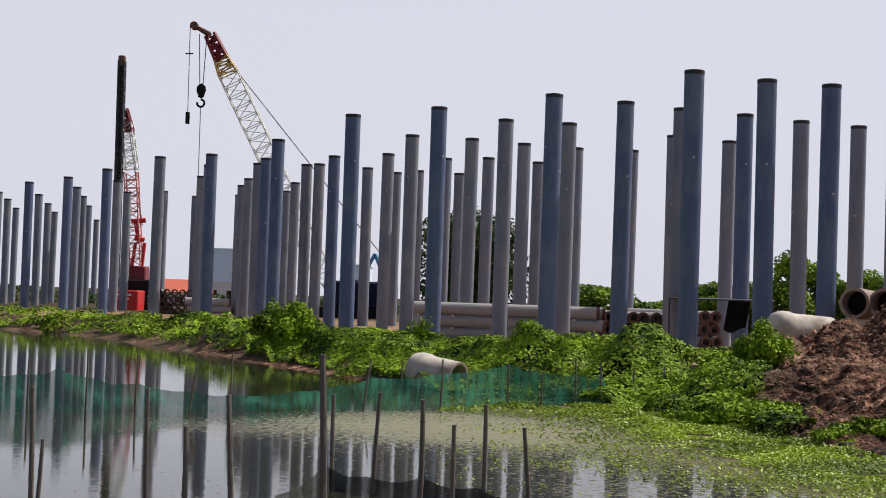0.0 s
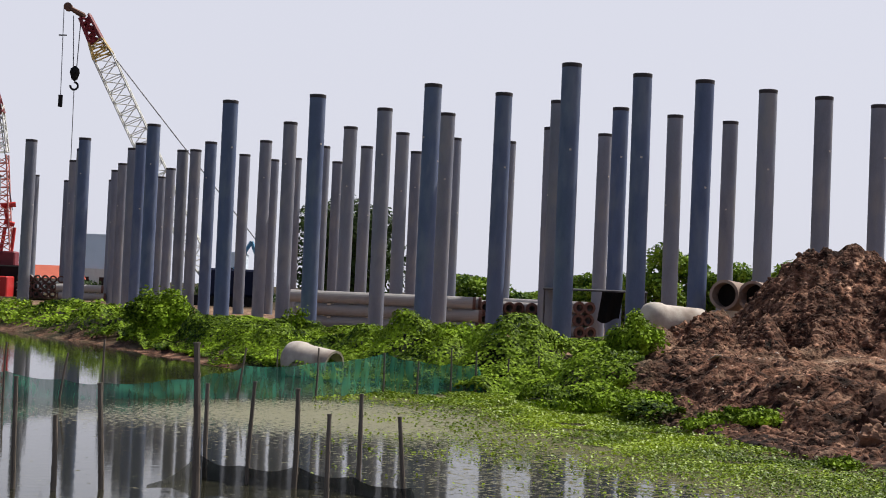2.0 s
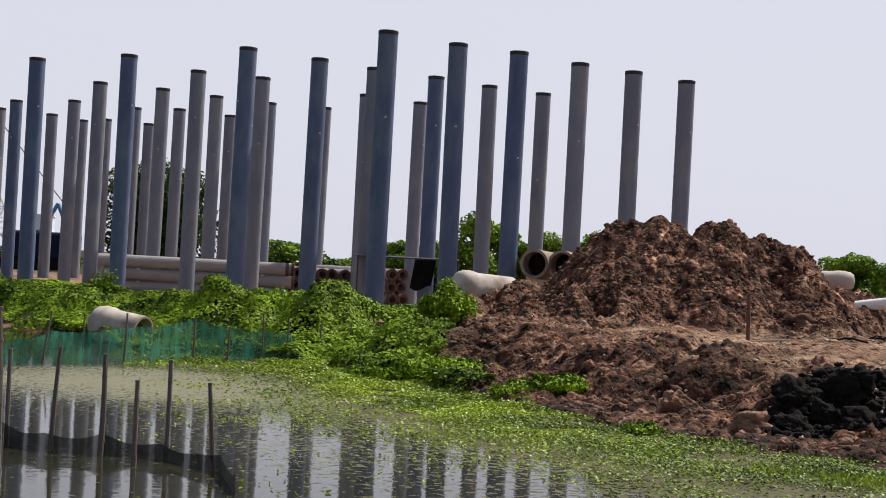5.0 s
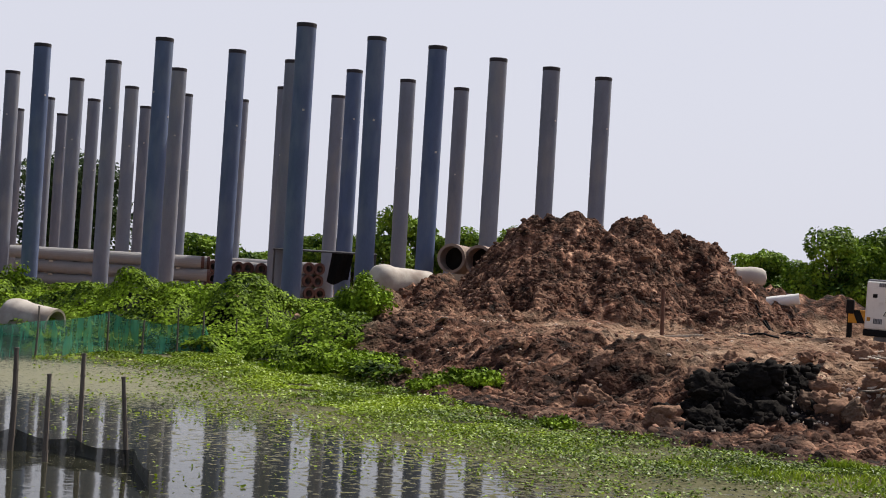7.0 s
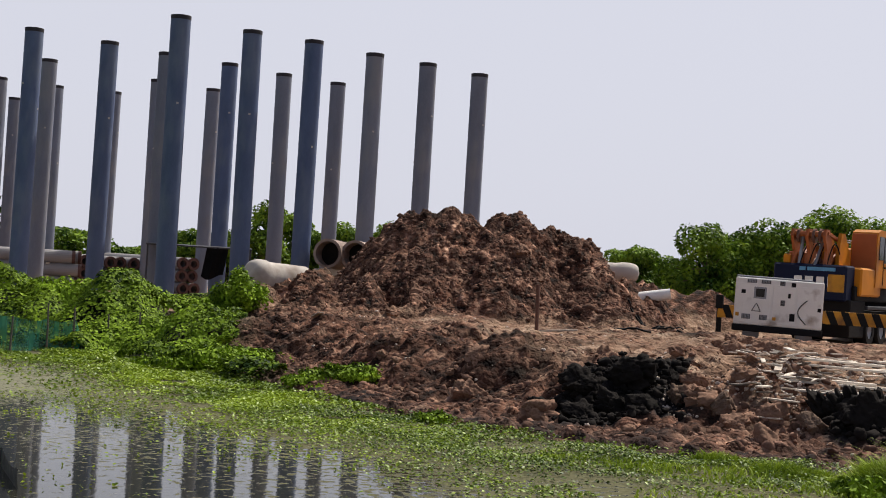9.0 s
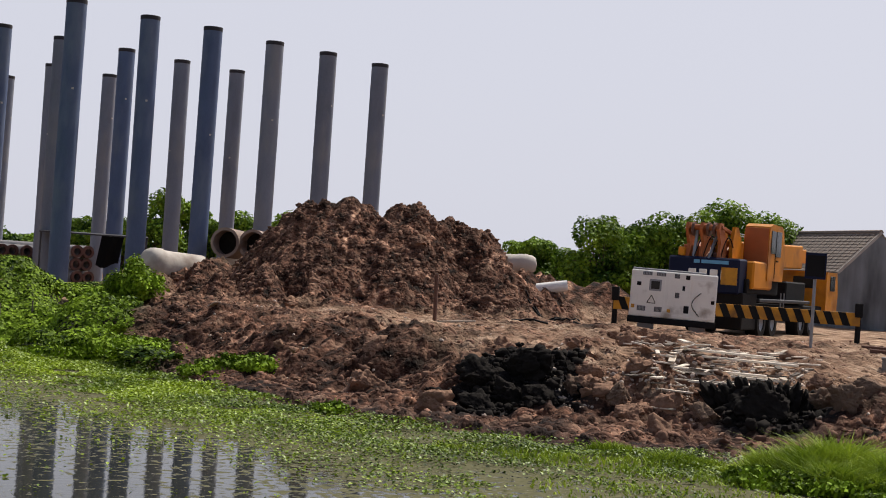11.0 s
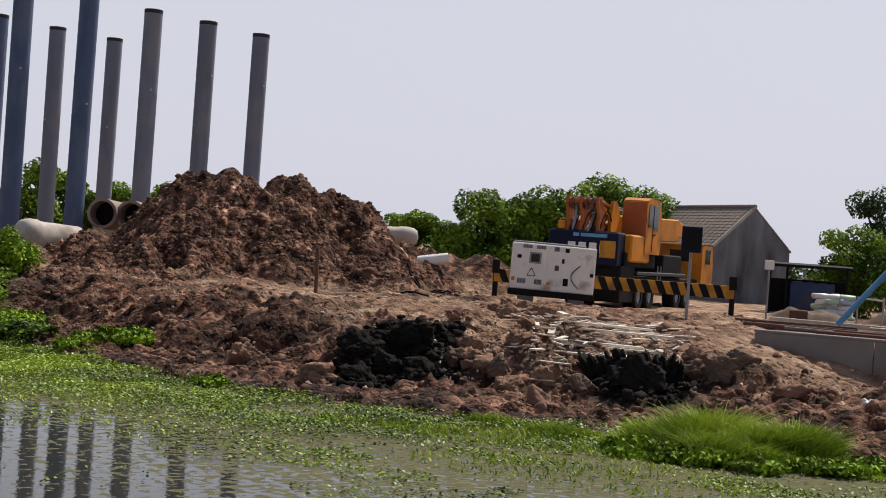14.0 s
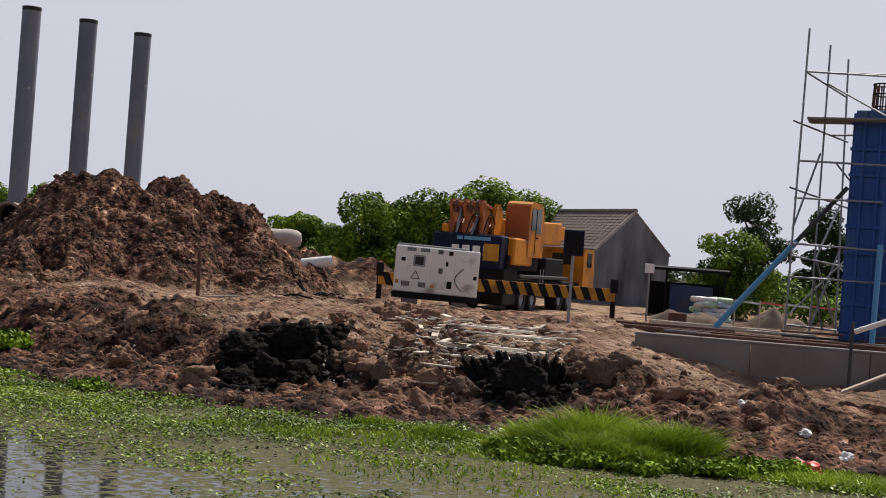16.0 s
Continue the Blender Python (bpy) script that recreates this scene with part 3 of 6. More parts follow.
    v = np.stack([at - fore * s * 0.5, at + side * s * slim * 0.5 + up * s * 0.1, at + fore * s * 0.5, at - side * s * slim * 0.5 + up * s * 0.1], 1).reshape(-1, 3)
    f = np.arange(4 * n).reshape(n, 4)
    return arrays(name, v, np.concatenate([f[:, [0, 1, 2]], f[:, [0, 2, 3]]]), mat)


def creepers(name, x0, x1, y0, y1, count, lo, hi, label):
    """Leaves over the humps of the grown bank."""
    x, y = rng.uniform(x0, x1, count), rng.uniform(y0, y1, count)
    z, d, dm, hump = land(x, y)
    clump = lattice_noise(x, y, 0.7, 41)
    keep = (d > np.where(x < -3, 0.05 + 0.7 * lattice_noise(x, y, 1.0, 35), -0.35)) & (d < np.where(x > -2, 5.2, 3.6) + 3.6 * lattice_noise(x, y, 2.2, 42)) & (dm < 0.35 + 0.3 * clump) & (rng.random(count) < 0.2 + 1.0 * fade(0.25, 0.6, clump) + 0.5 * hump) 
    x, y, z, clump, hump = x[keep], y[keep], z[keep], clump[keep], hump[keep]

    def canopy(u, v):
        big, small = lattice_noise(u, v, 1.25, 41), lattice_noise(u, v, 0.42, 44)
        z, hu = [land(u, v, False)[k] for k in (0, 3)]
        return z + 0.04 + (0.55 * fade(0.38, 0.7, big) + 0.26 * fade(0.3, 0.7, small)) * (0.5 + 0.6 * np.minimum(hu, 1))

    top = canopy(x, y)
    lift = (top - z) * rng.random(len(x)) ** 0.22
    e = 0.1
    gx = (canopy(x + e, y) - canopy(x - e, y)) / (2 * e)
    gy = (canopy(x, y + e) - canopy(x, y - e)) / (2 * e)
    up = np.stack([-gx, -gy, np.ones(len(x))], -1)
    up /= np.linalg.norm(up, axis=1)[:, None]
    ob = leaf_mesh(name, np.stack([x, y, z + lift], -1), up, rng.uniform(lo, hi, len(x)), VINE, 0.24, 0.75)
    return tagged(ob, label, "creeper", kind="stuff")


creepers("bank_creeper", -8, 9, 26, 54, 430000, 0.06, 0.125, "tangled green creeper covering the pond bank")
creepers("far_bank_creeper", -30, -6, 48, 86, 110000, 0.11, 0.2, "green creeper and weeds on the far bank")


def floating_mat():
    shore = [p for p in SHORE if 1.5 < p[0] < 20 and p[1] > 5.5]
    ring = PLANT_EDGE + shore[::-1]
    count = 600000
    x, y = rng.uniform(0, 19, count), rng.uniform(6, 36, count)
    near, inside = edge_distance(x, y, ring, True)
    out = edge_distance(x, y, PLANT_EDGE, False)
    out = np.where(inside, out, -out)
    drift = lattice_noise(x, y, 1.3, 51) * 0.6 + lattice_noise(x, y, 0.4, 52) * 0.4
    d, wet = edge_distance(x, y, SHORE, True)
    far = np.hypot(x, y)
    edge = out + 2.2 * (drift - 0.5)
    keep = (wet | (d < 0.8)) & (rng.random(count) < np.where(edge > 0, 0.25 + 0.75 * fade(0, 1.6, edge), (0.12 + 0.2 * (x > 6)) * fade(-2.2, 0, edge) + (0.03 + 0.55 * fade(4.5, 7.5, x)) * fade(-7.5, -1, edge) * (drift > 0.46))) & (inside | (out > -8)) & ((drift > 0.3) | (edge < 0))
    keep &= rng.random(count) < 0.7 + 0.3 * fade(15, 20, far)
    gaps = lattice_noise(x, y, 0.75, 55) * 0.65 + lattice_noise(x, y, 0.25, 56) * 0.35
    keep &= rng.random(count) < 1 - 0.85 * fade(4.5, 8.0, x) * (1 - fade(0.38, 0.56, gaps))
    x, y = x[keep], y[keep]
    g = land(x, y, False)[0]
    z = np.maximum(g, 0) + 0.015 + (0.03 + 0.14 * lattice_noise(x, y, 0.8, 53) ** 2) * rng.random(len(x)) * fade(-0.5, 2.0, edge[keep])
    size = rng.uniform(0.03, 0.062, len(x)) * (1 + 0.5 * fade(18, 30, np.hypot(x, y)))
    dark = rng.random(len(x)) < 0.7 * fade(5.2, 8.0, x + 1.5 * lattice_noise(x, y, 1.2, 54) - 0.12 * (y - 15))
    for name, which, mat, label in (("floating_plants", ~dark, MAT_PLANT, "bright green water plants floating along the shore"), ("shore_weeds", dark, SHORE_WEED, "darker green weeds floating in front of the earth bank")):
        at = np.stack([x, y, z], -1)[which]
        tagged(leaf_mesh(name, at, np.tile((0.0, 0.0, 1.0), (len(at), 1)), size[which], mat, 0.34, 0.7), label, "water plants", kind="stuff")


floating_mat()


def grass_patch(name, cx, cy, rx, ry, turn, count, lo, hi, label):
    a, r = rng.uniform(0, 2 * np.pi, count), np.sqrt(rng.random(count))
    u, v = rx * r * np.cos(a), ry * r * np.sin(a)
    c, s = math.cos(radians(turn)), math.sin(radians(turn))
    x, y = cx + c * u - s * v, cy + s * u + c * v
    z = np.maximum(land(x, y, False)[0], 0.0) + 0.02
    high = rng.uniform(lo, hi, count) * (1 - 0.45 * r ** 2) * (0.35 + 1.1 * lattice_noise(x, y, 0.45, 91))
    lean = rng.normal(size=(count, 2)) * 0.7
    t = rng.uniform(0, np.pi, count)
    w = 0.011
    b = np.stack([x, y, z], -1)
    dx = np.stack([np.cos(t) * w, np.sin(t) * w, 0 * t], -1)
    mid = b + np.stack([lean[:, 0] * high * 0.35, lean[:, 1] * high * 0.35, high * 0.6], -1)
    tip = b + np.stack([lean[:, 0] * high, lean[:, 1] * high, high * 0.95], -1)
    vv = np.stack([b - dx, b + dx, mid + dx * 0.8, mid - dx * 0.8, tip], 1).reshape(-1, 3)
    k = np.arange(count)[:, None] * 5
    ff = np.concatenate([k + [0, 1, 2], k + [0, 2, 3], k + [3, 2, 4]])
    return tagged(arrays(name, vv, ff, GRASS), label, "grass", kind="stuff")


for gx_, gy_, ra, rb, tn, cnt, lo_, hi_ in ((11.95, 14.15, 1.05, 0.6, -40, 9500, 0.24, 0.52), (11.5, 13.45, 0.95, 0.45, -40, 5200, 0.14, 0.34), (12.65, 13.6, 0.6, 0.5, -40, 3800, 0.2, 0.42), (11.05, 14.6, 0.5, 0.4, -40, 2000, 0.12, 0.3), (12.3, 12.9, 0.8, 0.35, -40, 2200, 0.1, 0.2), (10.6, 15.6, 0.5, 0.25, -30, 900, 0.08, 0.2), (10.2, 16.6, 0.4, 0.2, -30, 500, 0.06, 0.18)):
    grass_patch("grass_clump", gx_, gy_, ra, rb, tn, cnt, lo_, hi_, "fresh green grass at the foot of the earth bank")
grass_patch("shore_grass", 9.6, 15.4, 2.6, 0.9, -50, 1800, 0.04, 0.12, "sparse grass stems standing in the shallow water")
grass_patch("shore_grass", 9.2, 12.6, 2.2, 1.2, -45, 700, 0.04, 0.1, "sparse grass stems standing in the shallow water")
grass_patch("shore_grass", 13.6, 11.6, 2.6, 0.7, -58, 7000, 0.06, 0.16, "short green grass along the muddy shore")


def leaf_blobs(blobs, count, lo, hi):
    """Points and outward normals on uneven blobs: (x, y, z, rx, ry, rz)."""
    vol = np.array([b[3] * b[4] + b[3] * b[5] + b[4] * b[5] for b in blobs])
    pick = rng.choice(len(blobs), count, p=vol / vol.sum())
    b = np.array(blobs)[pick]
    d = rng.normal(size=(count, 3))
    d /= np.linalg.norm(d, axis=1)[:, None]
    lump = lattice_noise(d[:, 0] * 3 + b[:, 0] * 7, d[:, 2] * 3 + d[:, 1] * 2 + b[:, 1] * 5, 0.8, 61)
    r = (0.8 + 0.3 * lump) * rng.uniform(0.35, 1.0, count) ** 0.3
    p = b[:, :3] + d * b[:, 3:] * r[:, None]
    up = d + np.array((0, 0, 0.6))
    return p, up, rng.uniform(lo, hi, count)


def tree(name, x, y, high, wide, mat, label, leaves=5000, lo=0.2, hi=0.36, clear=0.25, blobs=11, seed=1, base=0.6, gaps=False):
    rr = random.Random(seed)
    t = thing(name, pose(x, y, base), label, "tree")
    bm = bmesh.new()
    top = high * 0.62
    p = Vector((0, 0, -0.2))
    for k in range(4):
        q = Vector((rr.uniform(-0.1, 0.1) * wide, rr.uniform(-0.1, 0.1) * wide, top * (k + 1) / 4))
        rod(bm, p, q, 0.035 * high * (1 - k * 0.2), 8, 0.035 * high * (0.8 - k * 0.2))
        p = q
    crown = []
    for k in range(blobs):
        a, rad, h = rr.uniform(0, 6.28), wide * 0.5 * rr.uniform(0.15, 0.72), rr.uniform(clear, 0.85)
        s = wide * rr.uniform(0.16, 0.27) * (0.75 if gaps else 1.1)
        wid = 1.15 - abs(h - 0.5) * 0.9
        c = (math.cos(a) * rad * wid, math.sin(a) * rad * wid, high * h)
        crown.append((*c, s, s, s * rr.uniform(0.6, 0.85)))
        rod(bm, (0, 0, top * rr.uniform(0.4, 0.9)), c, 0.012 * high, 5, 0.004 * high)
    crown.append((0, 0, high * 0.84, wide * 0.2, wide * 0.2, high * 0.15))
    part("trunk", bm, BARK, t)
    pts, up, size = leaf_blobs(crown, leaves, lo, hi)
    ob = leaf_mesh("crown", pts, up, size, mat, 0.6, 0.6)
    ob.parent = t
    return t


def shrub(name, place, rx, ry, rz, mat, label, leaves=3500, lo=0.08, hi=0.14, seed=1):
    rr = random.Random(seed)
    x, y, z = place
    z = max(0.0, float(land(np.array([x]), np.array([y]), False)[0][0]))
    t = thing(name, pose(x, y, z), label, "shrub")
    bl = [(0, 0, rz * 0.35, rx * 0.6, ry * 0.6, rz * 0.45)]
    bm = bmesh.new()
    for k in range(14):
        a, q = rr.uniform(0, 6.28), rr.uniform(0.3, 0.95)
        c = (math.cos(a) * rx * q, math.sin(a) * ry * q, rz * rr.uniform(0.1, 0.95) * (1.1 - 0.6 * q))
        s = rr.uniform(0.18, 0.38)
        bl.append((*c, rx * s, ry * s, rz * s * 0.8))
        rod(bm, (0, 0, -0.15), c, 0.018, 5, 0.006)
    part("stems", bm, BARK, t)
    pts, up, size = leaf_blobs(bl, leaves, lo, hi)
    pts = pts + rng.normal(size=pts.shape) * 0.06 * np.array((rx, ry, rz))
    ob = leaf_mesh("leaves", pts, up, size, mat, 0.7, 0.65)
    ob.parent = t
    return t


# trees behind the site and over the far field
tree("broad_tree", *(1.77, 103.98), 8.6, 8.2, TREE_DARK, "large dark open-crowned tree behind the pile yard", 17000, 0.24, 0.42, 0.1, 40, 3, 0.3)
FIELD_TREES = [(*(19.54, 81.70), 5.2, 5.0), (*(21.58, 83.25), 4.7, 4.0), (*(16.07, 86.52), 3.3, 4.4), (*(17.47, 84.21), 3.4, 4.0), (*(23.89, 81.57), 4.2, 4.4), (*(26.33, 79.77), 4.4, 4.8), (*(29.68, 80.72), 4.0, 4.4)]
for k, (x, y, h, w) in enumerate(FIELD_TREES):
    tree("field_tree", x, y, h, w, TREE_LIGHT, "bushy light green tree at the yard's edge", 9000, 0.17, 0.3, 0.05, 30, 20 + k, 0.6, True)
YARD_TREES = [(*(38.42, 72.44), 3.8, 4.6), (*(41.75, 75.18), 3.4, 4.2), (*(40.71, 68.86), 5.2, 5.4), (*(44.33, 68.98), 5.7, 5.4), (*(45.91, 65.52), 6.5, 6.4), (*(49.53, 66.60), 6.1, 5.8), (*(45.24, 73.14), 5.0, 5.0)]
for k, (x, y, h, w) in enumerate(YARD_TREES):
    tree("yard_tree", x, y, h, w, TREE_LIGHT, "full leafy green tree behind the building site", 13000, 0.17, 0.3, 0.06, 42, 40 + k, 0.6, True)
tree("round_tree", *(45.12, 45.39), 4.0, 3.9, TREE_LIGHT, "round yellowish green tree beside the site", 10000, 0.12, 0.22, 0.1, 36, 61, 0.6, True)
tree("tall_tree", *(55.76, 54.54), 6.6, 4.6, TREE_DARK, "tall dark tree behind a rounder one", 6500, 0.13, 0.25, 0.12, 20, 62, 0.6, True)
tree("scaffold_tree", *(53.63, 48.04), 5.7, 4.2, TREE_DARK, "dark slender tree behind the scaffolding", 9000, 0.13, 0.24, 0.1, 15, 63, 0.6, True)
tree("scaffold_tree", *(56.60, 47.67), 5.0, 4.4, TREE_DARK, "dark tree behind the scaffolding", 9000, 0.13, 0.24, 0.1, 15, 64, 0.6, True)


def hedge(name, a, b, high, deep, count, mat, label, lo=0.25, hi=0.5, z=0.5):
    t = rng.random(count)
    x, y = a[0] + (b[0] - a[0]) * t, a[1] + (b[1] - a[1]) * t
    h = high * (0.55 + 0.75 * lattice_noise(x * 1.3, y * 0.4, 2.5, 71))
    v = rng.normal(size=(count, 2)) * deep
    p = np.stack([x + v[:, 0] * 0.3, y + v[:, 1], z + h * rng.random(count) ** 0.5], -1)
    up = np.tile((0.0, -0.5, 1.0), (count, 1))
    return tagged(leaf_mesh(name, p, up, rng.uniform(lo, hi, count), mat, 0.7, 0.65), label, "hedge", kind="stuff")


hedge("far_hedge", (9.92, 117.58), (21.62, 107.85), 2.9, 1.2, 6000, TREE_LIGHT, "low green scrub beyond the pipe yard", z=0.3)
hedge("far_scrub", (-25.83, 147.76), (-1.27, 149.99), 1.5, 1.5, 3500, TREE_DARK, "dark scrub far behind the piles", z=0.3)
hedge("far_scrub", (-95.0, 132.0), (-27.0, 149.0), 1.7, 1.5, 7000, TREE_DARK, "dark scrub along the far end of the pile yard", z=0.3)
hedge("scaffold_scrub", (46.5, 44.0), (61.0, 42.0), 2.0, 0.9, 9000, TREE_LIGHT, "green scrub behind the scaffolding", 0.14, 0.28, 0.6)
hedge("site_scrub", (41.07, 86.77), (73.93, 61.25), 2.2, 1.5, 9000, TREE_DARK, "dark scrub closing the back of the site", z=0.4)

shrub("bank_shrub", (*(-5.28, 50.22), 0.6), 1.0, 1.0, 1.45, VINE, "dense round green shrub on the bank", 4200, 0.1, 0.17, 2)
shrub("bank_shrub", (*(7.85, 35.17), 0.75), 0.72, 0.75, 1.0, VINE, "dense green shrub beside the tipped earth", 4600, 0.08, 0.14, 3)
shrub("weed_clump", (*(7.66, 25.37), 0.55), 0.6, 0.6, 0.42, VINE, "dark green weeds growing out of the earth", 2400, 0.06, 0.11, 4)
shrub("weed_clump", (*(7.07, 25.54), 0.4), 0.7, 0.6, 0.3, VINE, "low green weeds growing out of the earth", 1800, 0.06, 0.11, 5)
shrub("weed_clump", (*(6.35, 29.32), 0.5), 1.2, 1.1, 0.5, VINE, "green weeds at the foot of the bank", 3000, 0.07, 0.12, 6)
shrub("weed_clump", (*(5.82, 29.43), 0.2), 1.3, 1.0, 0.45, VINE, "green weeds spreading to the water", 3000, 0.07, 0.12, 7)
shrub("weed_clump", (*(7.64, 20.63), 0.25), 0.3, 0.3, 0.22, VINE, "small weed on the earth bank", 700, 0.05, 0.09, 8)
for sx, sy in ((11.0, 13.4), (11.7, 12.9), (12.5, 12.6), (11.3, 14.0), (10.6, 14.2), (13.2, 12.4)):
    shrub("water_weed", (sx, sy, 0), 0.55, 0.45, 0.22, VINE, "low broad-leaved weed growing at the water's edge", 1500, 0.05, 0.1, int(sx * 10))
shrub("sapling", (*(-0.72, 46.99), 0.6), 0.55, 0.5, 1.1, VINE, "thin green sapling on the bank", 500, 0.1, 0.16, 9)
shrub("sapling", (*(-18.95, 71.53), 0.6), 0.8, 0.6, 1.1, VINE, "thin pale green weed on the far bank", 500, 0.12, 0.2, 10)


# ---- loose earth ----
CLOD = material("clod_earth", (0.165, 0.095, 0.064), 0.97, vary=0.6, scale=2.2, grain=18, bump=0.5, spec=0.15)
CLOD_GREY = material("drying_mud", (0.12, 0.08, 0.058), 0.95, vary=0.5, scale=3, grain=20, bump=0.6, spec=0.1, dirt=(0.03, 0.02, 0.016), dirt_amount=0.15)
CLOD_DARK = material("wet_black_earth", (0.012, 0.01, 0.009), 0.95, vary=0.5, scale=3, grain=20, bump=0.5, spec=0.08)
CLOD_STONE = material("pale_rubble", (0.38, 0.31, 0.26), 0.9, vary=0.3, scale=4, bump=0.4, random_tint=0.2)


def crumb_material():
    """Loose clods, each with its own tone."""
    m = material("crumbled_earth", (0.115, 0.064, 0.045), 0.97, vary=0.5, scale=2.2, grain=18, bump=0.5, spec=0.15)
    n, l = m.node_tree.nodes, m.node_tree.links
    b = n["Principled BSDF"]
    geo, amt, hs = n.new("ShaderNodeNewGeometry"), n.new("ShaderNodeMapRange"), n.new("ShaderNodeHueSaturation")
    amt.inputs["To Min"].default_value, amt.inputs["To Max"].default_value = 0.5, 1.6
    l.new(geo.outputs["Random Per Island"], amt.inputs["Value"])
    l.new(amt.outputs[0], hs.inputs["Value"])
    l.new(b.inputs["Base Color"].links[0].from_socket, hs.inputs["Color"])
    l.new(hs.outputs[0], b.inputs["Base Color"])
    return m


CRUMBS = crumb_material()


def lump_mesh(seed, sub=2):
    bm = bmesh.new()
    bmesh.ops.create_icosphere(bm, subdivisions=sub, radius=1)
    for v in bm.verts:
        n = noise.noise(v.co * 1.4 + Vector((seed * 9.1, 0, 0))) * 0.6 + noise.noise(v.co * 3.0 + Vector((0, seed * 5.3, 0))) * 0.34 + noise.noise(v.co * 6.7 + Vector((0, 0, seed * 3.7))) * 0.1
        v.co *= 1 + n
        v.co.z *= 0.75
    return bm


def broken_lump(seed, sub=4):
    """A block of dug earth with broken, slightly crumbled faces, about one metre in radius."""
    rr = random.Random(seed)
    bm = lump_mesh(seed, sub)
    for k in range(11):
        nrm = Vector((rr.gauss(0, 1), rr.gauss(0, 1), rr.gauss(0, 1))).normalized()
        cut = rr.uniform(0.5, 0.85)
        for v in bm.verts:
            v.co -= nrm * max(0.0, v.co.dot(nrm) - cut) * 0.9
    for v in bm.verts:
        c = v.co * 3 + Vector((seed, 0, 0))
        v.co *= 1 + 0.14 * noise.noise(c) + 0.1 * noise.noise(c * 2.7) + 0.08 * noise.noise(c * 6)
    return bm


def scatter_clods(name, places, sizes, mat, label, smooth=False):
    base = []
    for s in range(9):
        bm = lump_mesh(s * 3 + 1, 2)
        for k in range(9):   # broken faces
            nrm = Vector(rng.normal(size=3)).normalized()
            cut = rng.uniform(0.45, 0.75)
            for v in bm.verts:
                v.co -= nrm * max(0.0, v.co.dot(nrm) - cut)
        for v in bm.verts:
            v.co *= rng.uniform(0.93, 1.07)
        bm.faces.ensure_lookup_table()
        base.append((np.array([v.co[:] for v in bm.verts]), np.array([[v.index for v in f.verts] for f in bm.faces])))
        bm.free()
    vs, fs, off = [], [], 0
    for k, (p, s) in enumerate(zip(places, sizes)):
        v, f = base[k % 9]
        a = rng.uniform(0, 6.28)
        rot = np.array([[math.cos(a), -math.sin(a), 0], [math.sin(a), math.cos(a), 0], [0, 0, 1]])
        vs.append((v * s * np.array([1, rng.uniform(0.7, 1), rng.uniform(0.7, 1.1)])) @ rot.T + p - np.array((0, 0, 0.25 * s)))
        fs.append(f + off)
        off += len(v)
    return tagged(arrays(name, np.concatenate(vs), np.concatenate(fs), mat, smooth), label, "earth", kind="stuff")


def earth_points(count, x0, x1, y0, y1, test):
    x, y = rng.uniform(x0, x1, count), rng.uniform(y0, y1, count)
    z, d, dm, hump = land(x, y)
    k = (d > 0.15) & (dm > 0.6) & test(x, y, d)
    return np.stack([x, y, z], -1)[k]


BLACK_SPOTS = ((9.9, 20.2, 0.75), (10.7, 20.3, 0.95), (11.2, 21.0, 0.7), (13.3, 17.6, 0.8), (13.9, 17.6, 0.6))


def off_black(x, y):
    return np.all([np.hypot(x - bx, y - by) > r for bx, by, r in BLACK_SPOTS], axis=0)


pts = earth_points(34000, 5, 26, 11, 47, lambda x, y, d: (lattice_noise(x, y, 1.6, 81) + 0.25 * (d < 2.5) > 0.45) & off_black(x, y) & ((d < 4.5) | (y > 31) | (rng.random(x.shape) < 0.4)))
scatter_clods("earth_clods", pts, 0.02 + 0.1 * rng.random(len(pts)) ** 5, CRUMBS, "brown clods of loose tipped earth")
pts = earth_points(16000, 8, 22, 28, 42, lambda x, y, d: (land(x, y, False)[0] > 1.3) & (lattice_noise(x, y, 1.1, 82) > 0.3))
scatter_clods("heap_clods", pts, 0.03 + 0.11 * rng.random(len(pts)) ** 3.5, CRUMBS, "broken brown clods covering the tipped earth heap")
pts = earth_points(9000, 6, 21, 12, 30, lambda x, y, d: (d < 5) & off_black(x, y) & (lattice_noise(x, y, 0.9, 83) > 0.42))
scatter_clods("bank_clods", pts, 0.025 + 0.1 * rng.random(len(pts)) ** 3.5, CRUMBS, "broken brown clods at the foot of the bank")
pts = earth_points(3600, 8, 22, 12, 36, lambda x, y, d: np.full(x.shape, True))
scatter_clods("rubble_bits", pts[:900], 0.012 + 0.05 * rng.random(len(pts[:900])) ** 3, CLOD_STONE, "small pale stones and rubble on the earth")
pts = earth_points(1500, 11.0, 15.1, 17.8, 20.4, lambda x, y, d: lattice_noise(x, y, 0.7, 84) > 0.45)
scatter_clods("plaster_chips", pts, 0.012 + 0.055 * rng.random(len(pts)) ** 3, CLOD_STONE, "pale broken chips strewn round the planks")


def scatter_black():
    out = []
    for cx, cy, r in ((9.9, 20.2, 0.8), (10.7, 20.3, 0.95), (11.2, 21.0, 0.8), (13.4, 17.6, 0.7)):
        a, q = rng.uniform(0, 6.28, 220), 1.1 * r * np.sqrt(rng.random(220))
        x, y = cx + q * np.cos(a), cy + q * np.sin(a)
        out.append(np.stack([x, y, land(x, y)[0] + 0.12 * rng.random(220)], -1))
    p = np.concatenate(out)
    scatter_clods("black_clods", p, 0.04 + 0.12 * rng.random(len(p)) ** 2.5, CLOD_DARK, "wet black lumps of dug mud")


